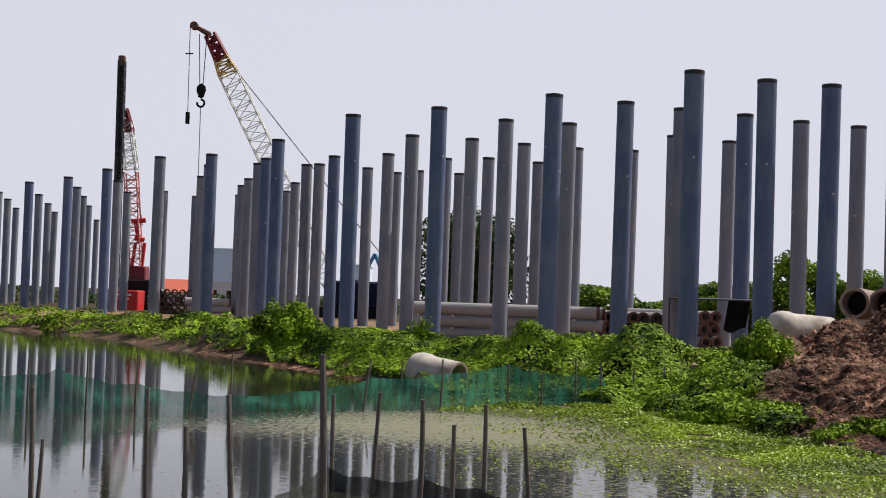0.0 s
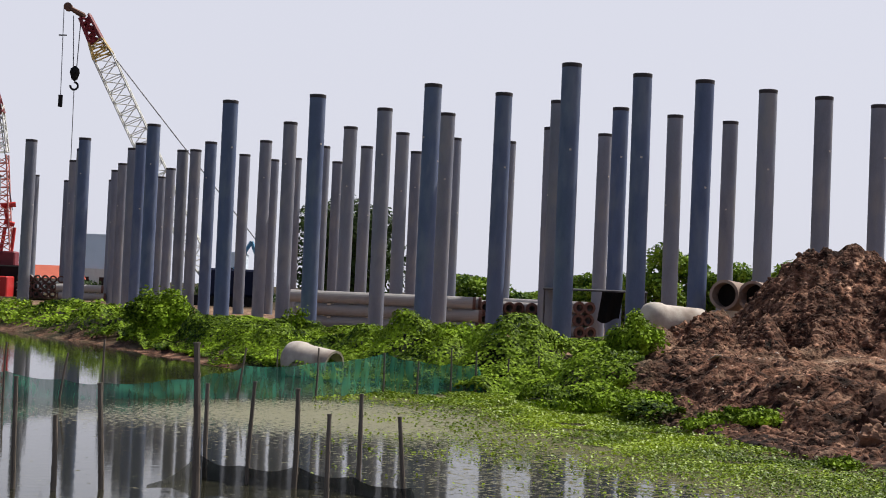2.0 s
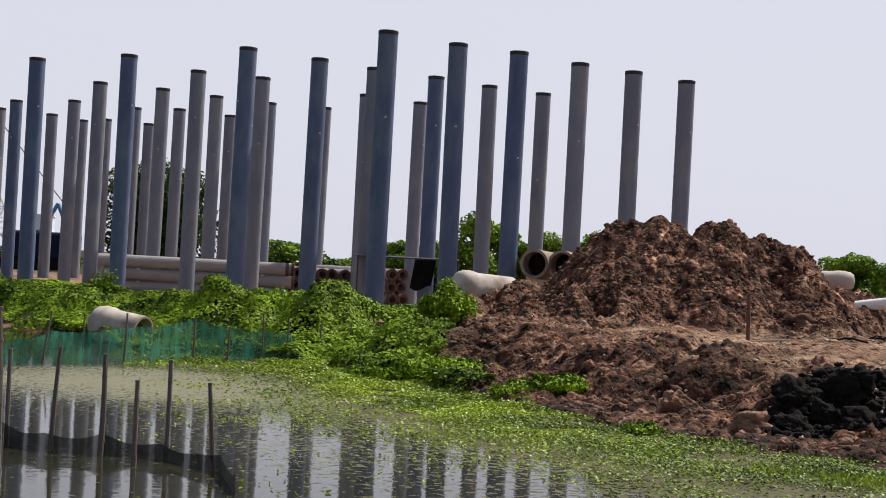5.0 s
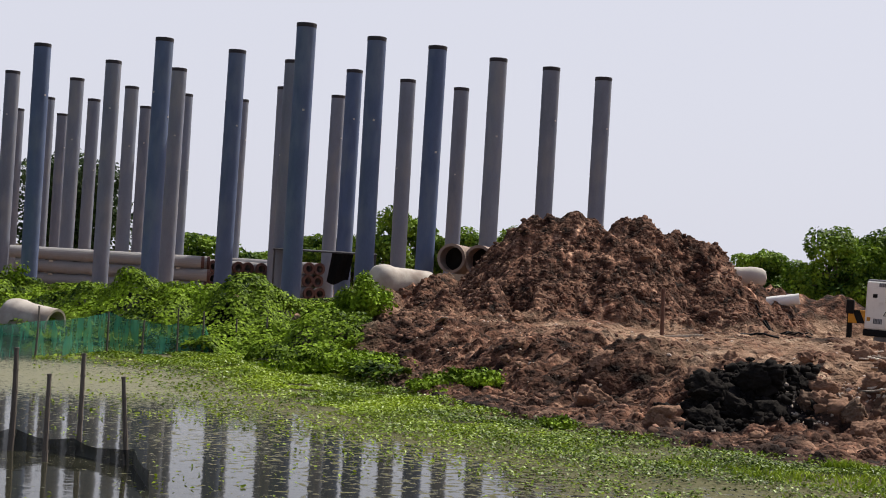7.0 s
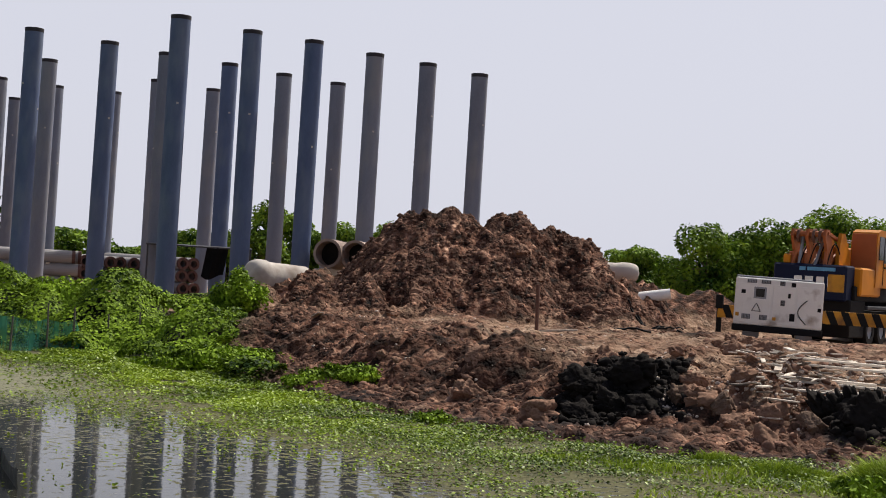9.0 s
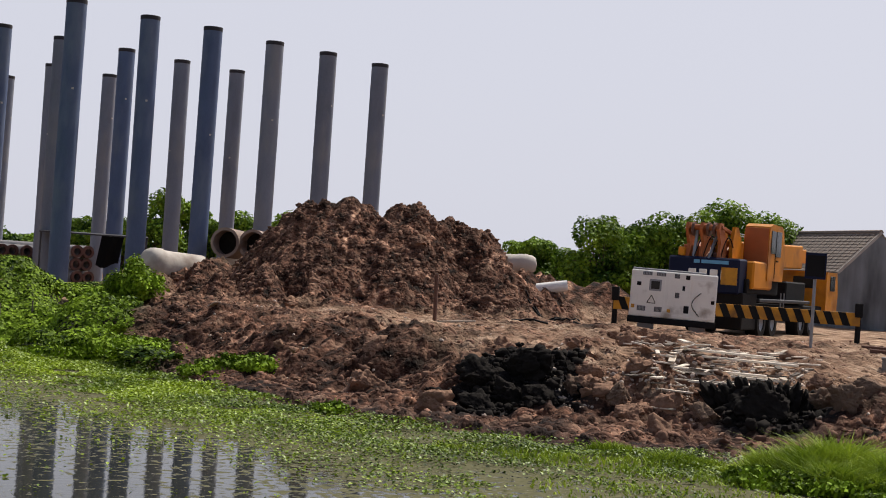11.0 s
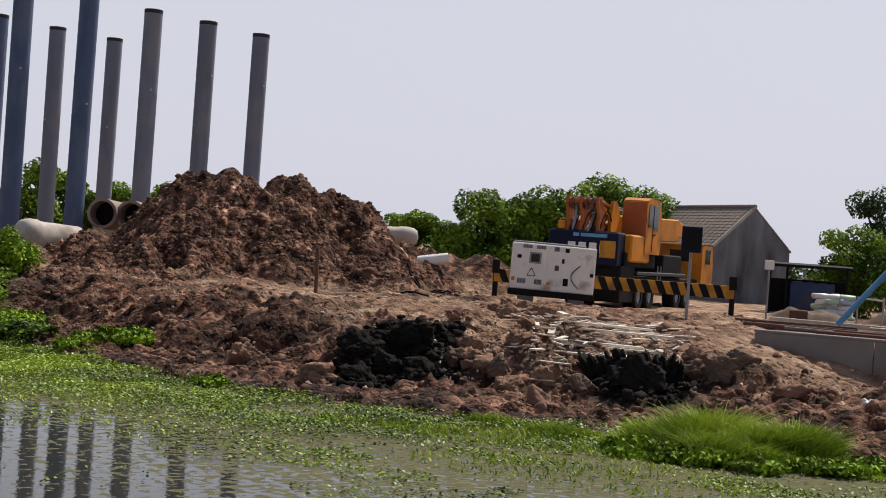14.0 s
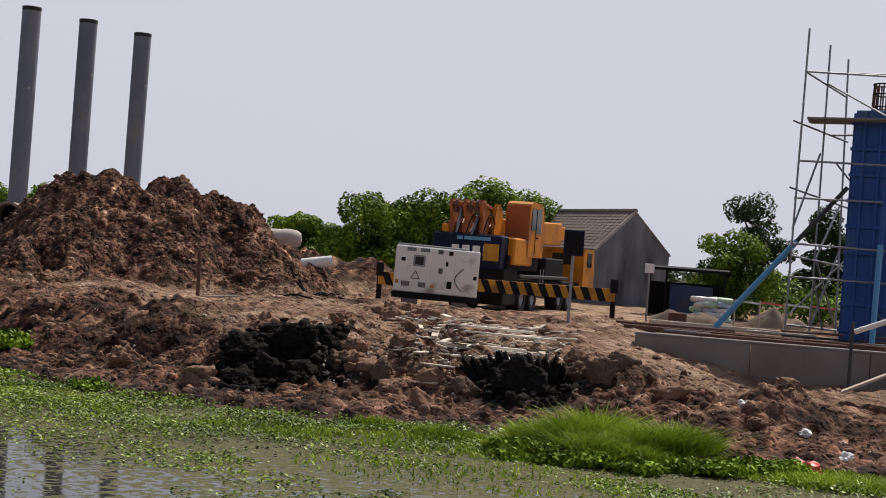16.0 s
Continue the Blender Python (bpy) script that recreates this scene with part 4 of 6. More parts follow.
scatter_black()
for k in range(90):
    x, y = (random.uniform(9.5, 19), random.uniform(14.5, 24)) if k < 44 else (random.uniform(10, 17), random.uniform(33, 39)) if k < 66 else (random.uniform(8, 13), random.uniform(19, 27))
    z, d, dm, _ = land(np.array([x]), np.array([y]))
    if d[0] < 0.3 or dm[0] < 0.6:
        continue
    s = random.uniform(0.09, 0.22)
    bm = broken_lump(100 + k, 4)
    bmesh.ops.scale(bm, vec=(s * random.uniform(0.9, 1.5), s, s * random.uniform(0.7, 1)), verts=bm.verts)
    muddy = any(math.hypot(x - bx, y - by) < r for bx, by, r in BLACK_SPOTS)
    ob = put("earth_lump", bm, CLOD_DARK if muddy else CLOD, smooth=True)
    ob.matrix_world = pose(x, y, z[0] + s * 0.15, random.uniform(-15, 15), random.uniform(-15, 15), random.uniform(0, 360))
    tagged(ob, "large rough lump of black mud on the bank" if muddy else "large rough lump of brown earth lying on the bank", "earth lump", "earth lumps")

# big dug blocks of cracked mud at the foot of the bank, some dried grey-brown
BLOCKS = [(9.15, 20.2, 0.3, 2), (9.75, 19.9, 0.24, 0), (10.35, 20.0, 0.3, 0), (10.9, 20.4, 0.34, 0), (11.2, 20.9, 0.3, 0), (10.1, 20.6, 0.32, 0), (10.6, 19.7, 0.22, 0), (9.4, 20.6, 0.22, 0), (11.5, 20.4, 0.24, 0), (11.6, 19.8, 0.26, 2),
          (13.3, 17.6, 0.5, 0), (14.2, 17.5, 0.26, 1), (14.7, 17.0, 0.28, 1), (11.6, 18.6, 0.24, 2), (12.2, 18.5, 0.26, 2), (12.5, 17.9, 0.22, 1),
          (14.6, 23.6, 0.26, 2), (15.1, 23.4, 0.3, 2), (15.4, 23.9, 0.24, 2), (14.9, 22.7, 0.2, 2), (8.9, 22.5, 0.3, 2), (9.6, 24.0, 0.26, 2),
          (17.17, 27.71, 0.17, 2), (16.42, 25.94, 0.22, 2), (15.43, 25.44, 0.13, 2), (13.52, 21.32, 0.12, 2), (11.76, 19.18, 0.22, 1), (12.2, 18.84, 0.2, 1), (11.41, 19.91, 0.22, 1), (11.84, 20.13, 0.2, 2), (13.36, 19.09, 0.17, 2), (14.27, 16.94, 0.26, 1), (14.67, 18.1, 0.2, 2)]
for k, (x, y, s, tone) in enumerate(BLOCKS):
    bm = broken_lump(400 + k, 5)
    bmesh.ops.scale(bm, vec=(1.1 * s, 1.1 * s, s), verts=bm.verts)
    ob = put("mud_block", bm, (CLOD_DARK, CLOD_GREY, CLOD)[tone], smooth=True)
    ob.matrix_world = pose(x, y, float(land(np.array([x]), np.array([y]))[0][0]) + s * 0.25, 10 * k % 40, 0, 50 * k)
    tagged(ob, ("big dark block of dug wet mud on the bank", "cracked grey-brown block of drying mud on the bank", "rough brown block of dug earth on the bank")[tone], "mud block", "mud blocks")

# cracked black mud, split into leaning wedges
for k in range(9):
    bm = lump_mesh(500 + k, 4)
    for v in bm.verts:
        v.co.x = max(-0.75, min(0.75, v.co.x))
        v.co *= 1 + 0.12 * noise.noise(v.co * 5 + Vector((k, 2, 0)))
    bmesh.ops.scale(bm, vec=(0.13, 0.2, 0.42 - 0.02 * abs(k - 4)), verts=bm.verts)
    x, y = 13.46 + (k - 4) * 0.14, 17.97 - (k - 4) * 0.1
    ob = put("mud_wedge", bm, CLOD_DARK, smooth=True)
    ob.matrix_world = pose(x, y, ground_z(x, y) + 0.08, 10, (k - 4) * 7 - 14, -38)
    tagged(ob, "leaning wedge of cracked black mud on the bank", "mud lump", "mud wedges")

# ---- paints and metals ----
WHITE_PAINT = material("white_paint", (0.72, 0.71, 0.67), 0.45, vary=0.12, scale=2, dirt=(0.3, 0.25, 0.2), dirt_amount=0.12, bump=0.03)
ORANGE = material("orange_paint", (0.52, 0.19, 0.008), 0.55, spec=0.25, vary=0.25, scale=1.5, dirt=(0.2, 0.07, 0.02), dirt_amount=0.4, bump=0.03)
# browner orange for worn gantry parts, and for shade on the cab's back
ORANGE_DULL = material("worn_and_shaded_orange", (0.3, 0.085, 0.022), 0.6, vary=0.25, scale=2)
NAVY = material("navy_paint", (0.005, 0.009, 0.032), 0.55, spec=0.15, vary=0.15, scale=2, bump=0.03)
BLUE_STEEL = material("blue_formwork", (0.013, 0.062, 0.24), 0.5, 0.1, vary=0.3, scale=1.2, dirt=(0.1, 0.12, 0.16), dirt_amount=0.2, bump=0.06)
BLUE_PROP = material("blue_prop", (0.1, 0.28, 0.45), 0.5, 0.2, vary=0.2)
BLACK = material("black_rubber", (0.01, 0.01, 0.011), 0.75, vary=0.25, spec=0.12)
DARK_METAL = material("dark_steel", (0.045, 0.045, 0.05), 0.55, 0.5, vary=0.3)
GALV = material("galvanised_tube", (0.22, 0.225, 0.24), 0.45, 0.6, vary=0.2, scale=6)
RUST = material("rusty_steel", (0.12, 0.062, 0.045), 0.8, 0.3, vary=0.4, scale=4)
RED = material("red_paint", (0.46, 0.022, 0.02), 0.5, vary=0.25, scale=1)
CREAM_WARM = material("worn_yellow_paint", (0.42, 0.3, 0.1), 0.5, vary=0.25)
PINK = material("faded_red_paint", (0.42, 0.14, 0.12), 0.6, vary=0.25)
MAROON = material("dark_red_paint", (0.16, 0.018, 0.028), 0.5, vary=0.25)
CREAM = material("cream_paint", (0.6, 0.61, 0.58), 0.5, vary=0.15)
YELLOW = material("yellow_paint", (0.42, 0.2, 0.02), 0.6, vary=0.3, scale=3, dirt=(0.12, 0.06, 0.03), dirt_amount=0.35, spec=0.25)
GLASS_DARK = material("dark_glass", (0.02, 0.018, 0.016), 0.12, vary=0.1, bump=0, spec=0.25)
BAMBOO = material("weathered_bamboo", (0.085, 0.07, 0.058), 0.85, vary=0.45, scale=3, grain=30, random_tint=0.4, stretch=(1, 1, 0.2))
PALE_WOOD = material("pale_split_wood", (0.56, 0.49, 0.41), 0.85, vary=0.25, scale=2, random_tint=0.2)
TIMBER = material("grey_timber", (0.37, 0.31, 0.25), 0.85, vary=0.3, scale=2, random_tint=0.35)
PLANK_GREY = material("scaffold_plank", (0.17, 0.165, 0.16), 0.85, vary=0.3, scale=2)
RENDER_WALL = material("grey_render", (0.2, 0.212, 0.23), 0.9, vary=0.45, scale=0.9, dirt=(0.035, 0.037, 0.041), dirt_amount=0.62, stretch=(1.6, 1.6, 0.4))
WALL_CONCRETE = material("cast_concrete", (0.17, 0.16, 0.15), 0.85, vary=0.3, scale=1.0, dirt=(0.15, 0.12, 0.1), dirt_amount=0.3)
ROOF_TILE = material("brown_tile", (0.15, 0.12, 0.1), 0.85, vary=0.3, scale=3, random_tint=0.3)
ROOF_RED = material("red_roof", (0.42, 0.1, 0.06), 0.8, vary=0.25, scale=1)
FAR_BLUE = material("blue_grey_cladding", (0.6, 0.68, 0.78), 0.6, vary=0.12, scale=0.5)
PLASTIC_RED = material("red_plastic", (0.7, 0.12, 0.12), 0.4, vary=0.2)
PALE_GREEN = material("pale_green_plastic", (0.4, 0.55, 0.4), 0.5, vary=0.2)
PLASTIC_WHITE = material("white_plastic", (0.7, 0.68, 0.66), 0.4, vary=0.2)
STEEL_CABLE = material("wire_rope", (0.12, 0.12, 0.14), 0.5, 0.5)


def mesh_net(name, colour, cover):
    m = bpy.data.materials.new(name)
    m.use_nodes = True
    n, l = m.node_tree.nodes, m.node_tree.links
    b = n["Principled BSDF"]
    b.inputs["Roughness"].default_value = 0.8
    co, no = n.new("ShaderNodeTexCoord"), n.new("ShaderNodeTexNoise")
    no.inputs["Scale"].default_value, no.inputs["Detail"].default_value = 3.0, 8
    mp = n.new("ShaderNodeMapping")
    mp.inputs["Scale"].default_value = (2.6, 2.6, 0.45)
    l.new(co.outputs["Object"], mp.inputs["Vector"])
    l.new(mp.outputs[0], no.inputs["Vector"])
    hs = n.new("ShaderNodeHueSaturation")
    hs.inputs["Color"].default_value = (*colour, 1)
    mr = n.new("ShaderNodeMapRange")
    mr.inputs["From Min"].default_value, mr.inputs["From Max"].default_value, mr.inputs["To Min"].default_value, mr.inputs["To Max"].default_value = 0.35, 0.65, 0.55, 1.5
    l.new(no.outputs["Fac"], mr.inputs["Value"])
    l.new(mr.outputs[0], hs.inputs["Value"])
    l.new(hs.outputs[0], b.inputs["Base Color"])
    al = n.new("ShaderNodeMapRange")
    al.inputs["From Min"].default_value, al.inputs["From Max"].default_value, al.inputs["To Min"].default_value, al.inputs["To Max"].default_value = 0.3, 0.7, cover - 0.12, cover + 0.12
    l.new(no.outputs["Fac"], al.inputs["Value"])
    l.new(al.outputs[0], b.inputs["Alpha"])
    return m


NET_GREEN = mesh_net("green_netting", (0.026, 0.18, 0.115), 0.68)
NET_DARK = mesh_net("black_netting", (0.02, 0.022, 0.018), 0.85)


# ---- fish-pond netting and stakes ----
def net_strip(name, line, mat, label, sag=0.06, folds=0.08):
    """A hanging net along a line of (x, y, foot, top), one panel from stake to stake."""
    t = thing(name, pose(line[0][0], line[0][1], 0), label, "net")
    ox, oy = line[0][:2]
    rows = 8
    for (ax, ay, af, at_), (bx, by, bf, bt) in zip(line, line[1:]):
        n = max(3, int(math.hypot(bx - ax, by - ay) / 0.1))
        vs = []
        for k in range(n + 1):
            u = k / n
            x, y, f = ax + (bx - ax) * u, ay + (by - ay) * u, af + (bf - af) * u
            tp = at_ + (bt - at_) * u - sag * math.sin(math.pi * u)
            for r in range(rows):
                q = r / (rows - 1)
                w = folds * (noise.noise((x * 1.7, q * 1.5, 3.1)) + 0.6 * noise.noise((x * 6.0, q * 2, 9.0))) * (1 - abs(2 * q - 1) * 0.4)
                vs.append((x + 0.3 * w - ox, y + w - oy, f + (tp - f) * q + 0.03 * noise.noise((x * 4, 1, q))))
        i = np.arange((n + 1) * rows).reshape(n + 1, rows)
        fc = np.stack([i[:-1, :-1], i[1:, :-1], i[1:, 1:], i[:-1, 1:]], -1).reshape(-1, 4)
        ob = arrays("net_panel", np.array(vs), fc, mat, True)
        ob.parent = t
    return t


net_strip("green_net", [(-15.0, 24.2, -0.1, 0.6), (-10.2, 25.7, -0.1, 0.7), (*(-7.50, 26.87), -0.1, 0.66), (*(-7.02, 27.00), -0.1, 0.8), (*(-6.52, 27.33), -0.1, 0.62), (*(-5.70, 27.82), -0.1, 0.5), (*(-4.74, 28.31), -0.1, 0.36), (*(-3.99, 28.52), -0.1, 0.3), (*(-2.85, 29.06), -0.1, 0.38), (*(-1.99, 29.63), -0.1, 0.5), (*(-1.38, 29.97), -0.1, 0.65), (*(0.09, 31.10), -0.05, 0.72), (*(1.56, 32.36), 0.0, 0.92), (*(2.34, 32.72), 0.0, 0.76), (*(3.11, 33.15), 0.02, 0.7), (*(3.73, 33.39), 0.02, 0.72), (*(4.06, 33.56), 0.02, 0.08)], NET_GREEN, "sagging green fishing net fenced across the pond")
net_strip("dark_net", [(-1.8, 16.6, -0.1, 0.02), (-1.3, 17.5, -0.1, 0.27), (-0.8, 17.0, -0.1, 0.22), (-0.15, 16.9, -0.1, 0.24), (0.5, 16.6, -0.1, 0.18), (1.1, 15.7, -0.1, 0.2), (1.15, 14.2, -0.1, 0.2)], NET_DARK, "black net sagging between stakes in the water")


def stake(foot, top, r, label="weathered bamboo stake standing in the pond", group="pond stakes"):
    t = thing("bamboo_stake", pose(*foot), label, "stake", group)
    bm = bmesh.new()
    d = Vector(top) - Vector(foot)
    lean = Vector((random.uniform(-0.012, 0.012), random.uniform(-0.012, 0.012), 0)) * d.length
    cuts = 6
    last = Vector((0, 0, 0))
    for k in range(cuts):
        q = d * ((k + 1) / cuts) + lean * math.sin(math.pi * (k + 1) / cuts)
        rod(bm, last, q, r * (1.06 - 0.05 * k), 8, r * (1.0 - 0.05 * k))
        rod(bm, q - d.normalized() * 0.012, q + d.normalized() * 0.012, r * (1.12 - 0.05 * k), 8)
        last = q
    part("cane", bm, BAMBOO, t)
    return t


def stake_between(t_foot, t_top, r=0.022, group="pond stakes"):
    foot = Vector(t_foot)
    return stake((foot.x, foot.y, -0.3), t_top, r, group=group)


NEAR_STAKES = [
    ((-4.40, 16.01, -0.02), (-4.43, 16.00, 1.18), 0.024), ((-4.24, 15.64, 0.03), (-4.20, 15.65, 0.65), 0.02), ((-3.16, 16.09, 0.01), (-3.19, 16.09, 1.20), 0.022),
    ((-2.74, 16.07, 0.03), (-2.75, 16.07, 0.80), 0.026), ((-2.24, 16.25, 0.02), (-2.32, 16.23, 1.15), 0.026), ((-1.18, 15.56, 0.15), (-1.24, 15.55, 1.66), 0.034),
    ((-1.23, 17.56, 0.09), (-1.25, 17.56, 1.10), 0.024), ((-0.71, 16.99, 0.06), (-0.67, 16.99, 1.18), 0.022), ((-0.18, 16.80, 0.09), (-0.17, 16.80, 1.13), 0.028),
    ((0.20, 16.00, 0.14), (0.19, 16.00, 0.92), 0.024), ((0.55, 16.59, 0.11), (0.55, 16.59, 1.11), 0.024), ((1.05, 15.87, 0.14), (0.95, 15.87, 0.93), 0.022)]
for foot, top, r in NEAR_STAKES:
    stake_between(foot, top, r * 1.3)
NET_STAKES = [
    ((-7.46, 26.68, 0.01), (-7.47, 26.67, 0.91)), ((-6.52, 27.13, 0.01), (-6.51, 27.13, 1.13)), ((-5.69, 27.62, 0.00), (-5.68, 27.62, 1.04)), ((-4.78, 28.10, -0.00), (-4.64, 28.12, 0.86)),
    ((-3.99, 28.32, 0.01), (-4.00, 28.32, 1.13)), ((-1.53, 29.76, 0.01), (-1.38, 29.77, 1.01)), ((0.04, 30.90, 0.01), (0.08, 30.90, 1.02)), ((1.52, 32.16, 0.02), (1.53, 32.16, 0.92)),
    ((0.70, 33.49, 0.12), (0.70, 33.49, 0.49)), ((2.30, 32.52, 0.02), (2.32, 32.52, 0.75)), ((3.08, 32.96, 0.03), (3.08, 32.96, 1.03)), ((3.70, 33.19, 0.03), (3.68, 33.20, 0.99)),
    ((-0.90, 36.19, 0.03), (-0.91, 36.19, 0.73)), ((4.50, 33.70, 0.24), (4.49, 33.70, 0.83)), ((5.19, 33.60, 0.40), (5.18, 33.60, 0.92))]
for foot, top in NET_STAKES:
    stake_between(foot, top, 0.024, "net stakes")


# ---- concrete pipes ----
def pipe(name, length, r, wall, mat, label, group=""):
    """A hollow pipe lying along local x from 0."""
    bm = bmesh.new()
    prof = [(r, length), (r, 0.0), (r - wall, 0.0), (r - wall, length)]
    lathe(bm, prof, 28, pose(0, 0, 0, 0, 90, 0))

    bmesh.ops.recalc_face_normals(bm, faces=bm.faces)
    ob = put(name, bm, mat, smooth=True)
    ob.data.set_sharp_from_angle(angle=radians(35))
    return tagged(ob, label, "pipe", group)


YARD_PILE = material("stacked_pile_concrete", (0.23, 0.22, 0.22), 0.85, vary=0.25, scale=1.2, dirt=(0.18, 0.12, 0.09), dirt_amount=0.3, random_tint=0.25)
END_RUST = material("rusty_pile_end", (0.075, 0.036, 0.03), 0.85, vary=0.4, scale=5)


def lying_pile(length, r):
    t = thing("lying_pile", pose(0, 0, 0), "grey concrete pile stacked in the yard with a rusty end ring", "pile", "stacked piles")
    bm = bmesh.new()
    lathe(bm, [(r, length), (r, 0.12), (r * 0.62, 0.12), (r * 0.62, length)], 20, pose(0, 0, 0, 0, 90, 0))
    bmesh.ops.recalc_face_normals(bm, faces=bm.faces)
    part("shaft", bm, YARD_PILE, t)
    bm = bmesh.new()
    lathe(bm, [(r * 1.02, 0.12), (r * 1.02, 0.0), (r * 0.6, 0.0), (r * 0.6, 0.12)], 20, pose(0, 0, 0, 0, 90, 0))
    bmesh.ops.recalc_face_normals(bm, faces=bm.faces)
    part("end_ring", bm, END_RUST, t, "rusty steel end ring")
    return t


def stack(x, y, turn, columns, layers, length, r, z=0.7, bearers=True):
    """Piles lying in a block; (x, y) is the open end's first column, the piles run along turn."""
    first = STACKED.get(length)
    across = Vector((-math.sin(radians(turn)), math.cos(radians(turn)), 0))
    for j in range(layers):
        for i in range(columns):
            off = across * (i * 2.06 * r) + Vector((x, y, z + 0.08 + r + j * 2.06 * r))
            off += Vector((math.cos(radians(turn)), math.sin(radians(turn)), 0)) * random.uniform(-0.15, 0.15)
            m = pose(*off, 0, 0, turn)
            if first is None:
                first = STACKED[length] = lying_pile(length, r)
                first.matrix_world = m
            else:
                copy_thing(first, m)
        for s in (0.15, 0.8):
            base = Vector((x, y, 0)) + Vector((math.cos(radians(turn)), math.sin(radians(turn)), 0)) * length * s + across * ((columns - 1) * 1.03 * r)
            bm = box(bmesh.new(), (0.14, columns * 2.1 * r, 0.07))
            ob = put("timber_bearer", bm, TIMBER)
            ob.matrix_world = pose(base.x, base.y, z + 0.04 + j * 2.06 * r, 0, 0, turn)
            tagged(ob, "squared timber bearer between the stacked piles", "bearer", "stack bearers")


STACKED = {}
stack(*(6.61, 59.63), 172, 2, 3, 7.6, 0.25, 0.58)
stack(*(9.57, 61.76), 105, 6, 2, 8.0, 0.25, 0.95)
stack(*(11.32, 59.94), 108, 2, 3, 8.0, 0.25, 0.58)
stack(*(-16.95, 98.55), 100, 6, 3, 8.0, 0.25, 0.75)
stack(*(-13.84, 97.02), 183, 1, 2, 3.0, 0.25, 0.75)

DIRTY_PIPE = material("dirty_pipe_concrete", (0.27, 0.21, 0.175), 0.9, vary=0.35, scale=1.5, dirt=(0.1, 0.06, 0.045), dirt_amount=0.45)


def domed_pipe(name, length, r, label):
    """A pipe along local x with a closed, rounded socket end at 0."""
    bm = lathe(bmesh.new(), [(r, length), (r, 0.75), (r * 1.03, 0.6), (r * 1.1, 0.5), (r * 1.1, 0.3), (r, 0.12), (r * 0.75, 0.02), (0.02, -0.03), (0.02, 0.06), (r * 0.7, 0.14), (r * 0.86, 0.3), (r * 0.86, length)], 32, pose(0, 0, 0, 0, 90, 0))
    bmesh.ops.recalc_face_normals(bm, faces=bm.faces)
    ob = put(name, bm, PIPE_CONCRETE, smooth=True)
    ob.data.set_sharp_from_angle(angle=radians(35))
    # added dark disc for the shade inside the mouth, no real soil
    part("soil", rod(bmesh.new(), (length - 0.5, 0, 0), (length - 0.4, 0, 0), r * 0.87, 20), CLOD_DARK, ob, "dark disc standing in for the shade inside the pipe")
    return tagged(ob, label, "pipe")


ob = domed_pipe("bank_culvert", 1.5, 0.43, "pale concrete pipe section lying on the green bank")
ob.matrix_world = pose(*(-0.7, 38.0), 0.48, 0, 7, -36)
ob = domed_pipe("bell_pipe", 2.0, 0.46, "pale concrete pipe with a rounded end beside the earth heap")
ob.matrix_world = pose(*(9.41, 41.44), 1.82, 0, 3, 24)
for k, px_ in enumerate(((12.35, 43.69), (13.16, 43.45))):
    ob = pipe("large_pipe", 2.4, 0.46, 0.085, DIRTY_PIPE, "large open concrete pipe lying behind the earth heap", "large pipes")
    ob.matrix_world = pose(*px_, 2.62, 0, 2, 55)
    # the same kind of added disc: the pipe's unlit inside, not soil
    part("soil", rod(bmesh.new(), (0.55, 0, 0), (0.7, 0, 0), 0.4, 20), CLOD_DARK, ob, "dark disc standing in for the shade inside the pipe")
bm = bmesh.new()
for s in (0.3, 1.9):
    box(bm, (0.2, 2.2, 1.2), (s, -0.45, 0))
ob = put("pipe_trestle", bm, TIMBER)
ob.matrix_world = pose(*(12.52, 43.64), 1.53, 0, 0, 55)
tagged(ob, "timber blocks carrying the large pipes", "trestle")
ob = domed_pipe("white_pipe", 1.7, 0.27, "pale round-ended pipe sticking out behind the earth heap")
ob.matrix_world = pose(*(20.63, 38.87, 2.58), 0, 0, 162)
ob = pipe("white_pipe", 1.0, 0.16, 0.03, PLASTIC_WHITE, "short white pipe lying on the earth slope")
ob.matrix_world = pose(*(20.52, 36.64, 2.03), 0, 10, 150)


# ---- shelter among the piles ----
def shelter():
    x, y, z = (7.89, 50.89, 2.63)
    x2, y2, z2 = (11.48, 50.20, 2.64)
    t = thing("shelter", pose(x, y, 0.7, 0, 0, math.degrees(math.atan2(y2 - y, x2 - x))), "low dark shelter with a thin flat roof and a hanging tarpaulin", "shelter")
    w = math.hypot(x2 - x, y2 - y)
    h = z - 0.7
    box(bm := bmesh.new(), (w, 1.8, 0.05), (w / 2, 0.9, h), (1.5, 0, 0))
    part("roof", bm, DARK_METAL, t)
    for px_, py_ in ((0.06, 0.06), (w - 0.06, 0.06), (0.06, 1.7), (w - 0.06, 1.7)):
        part("post", rod(bmesh.new(), (px_, py_, -0.1), (px_, py_, h), 0.03), DARK_METAL, t)
    bm = bmesh.new()
    n = 9
    vs = []
    for i in range(n):
        for j in range(6):
            u, v = i / (n - 1), j / 5
            vs.append(bm.verts.new((w * 0.57 + u * 0.75 - 0.15 * v, 0.05 + 0.06 * math.sin(u * 9 + v * 2), h - v * (1.05 + 0.1 * math.sin(u * 5)))))
    for i in range(n - 1):
        for j in range(5):
            bm.faces.new((vs[i * 6 + j], vs[i * 6 + j + 1], vs[(i + 1) * 6 + j + 1], vs[(i + 1) * 6 + j]))
    bmesh.ops.solidify(bm, geom=bm.faces[:], thickness=0.015)
    part("tarpaulin", bm, BLACK, t, "black hanging tarpaulin")


shelter()


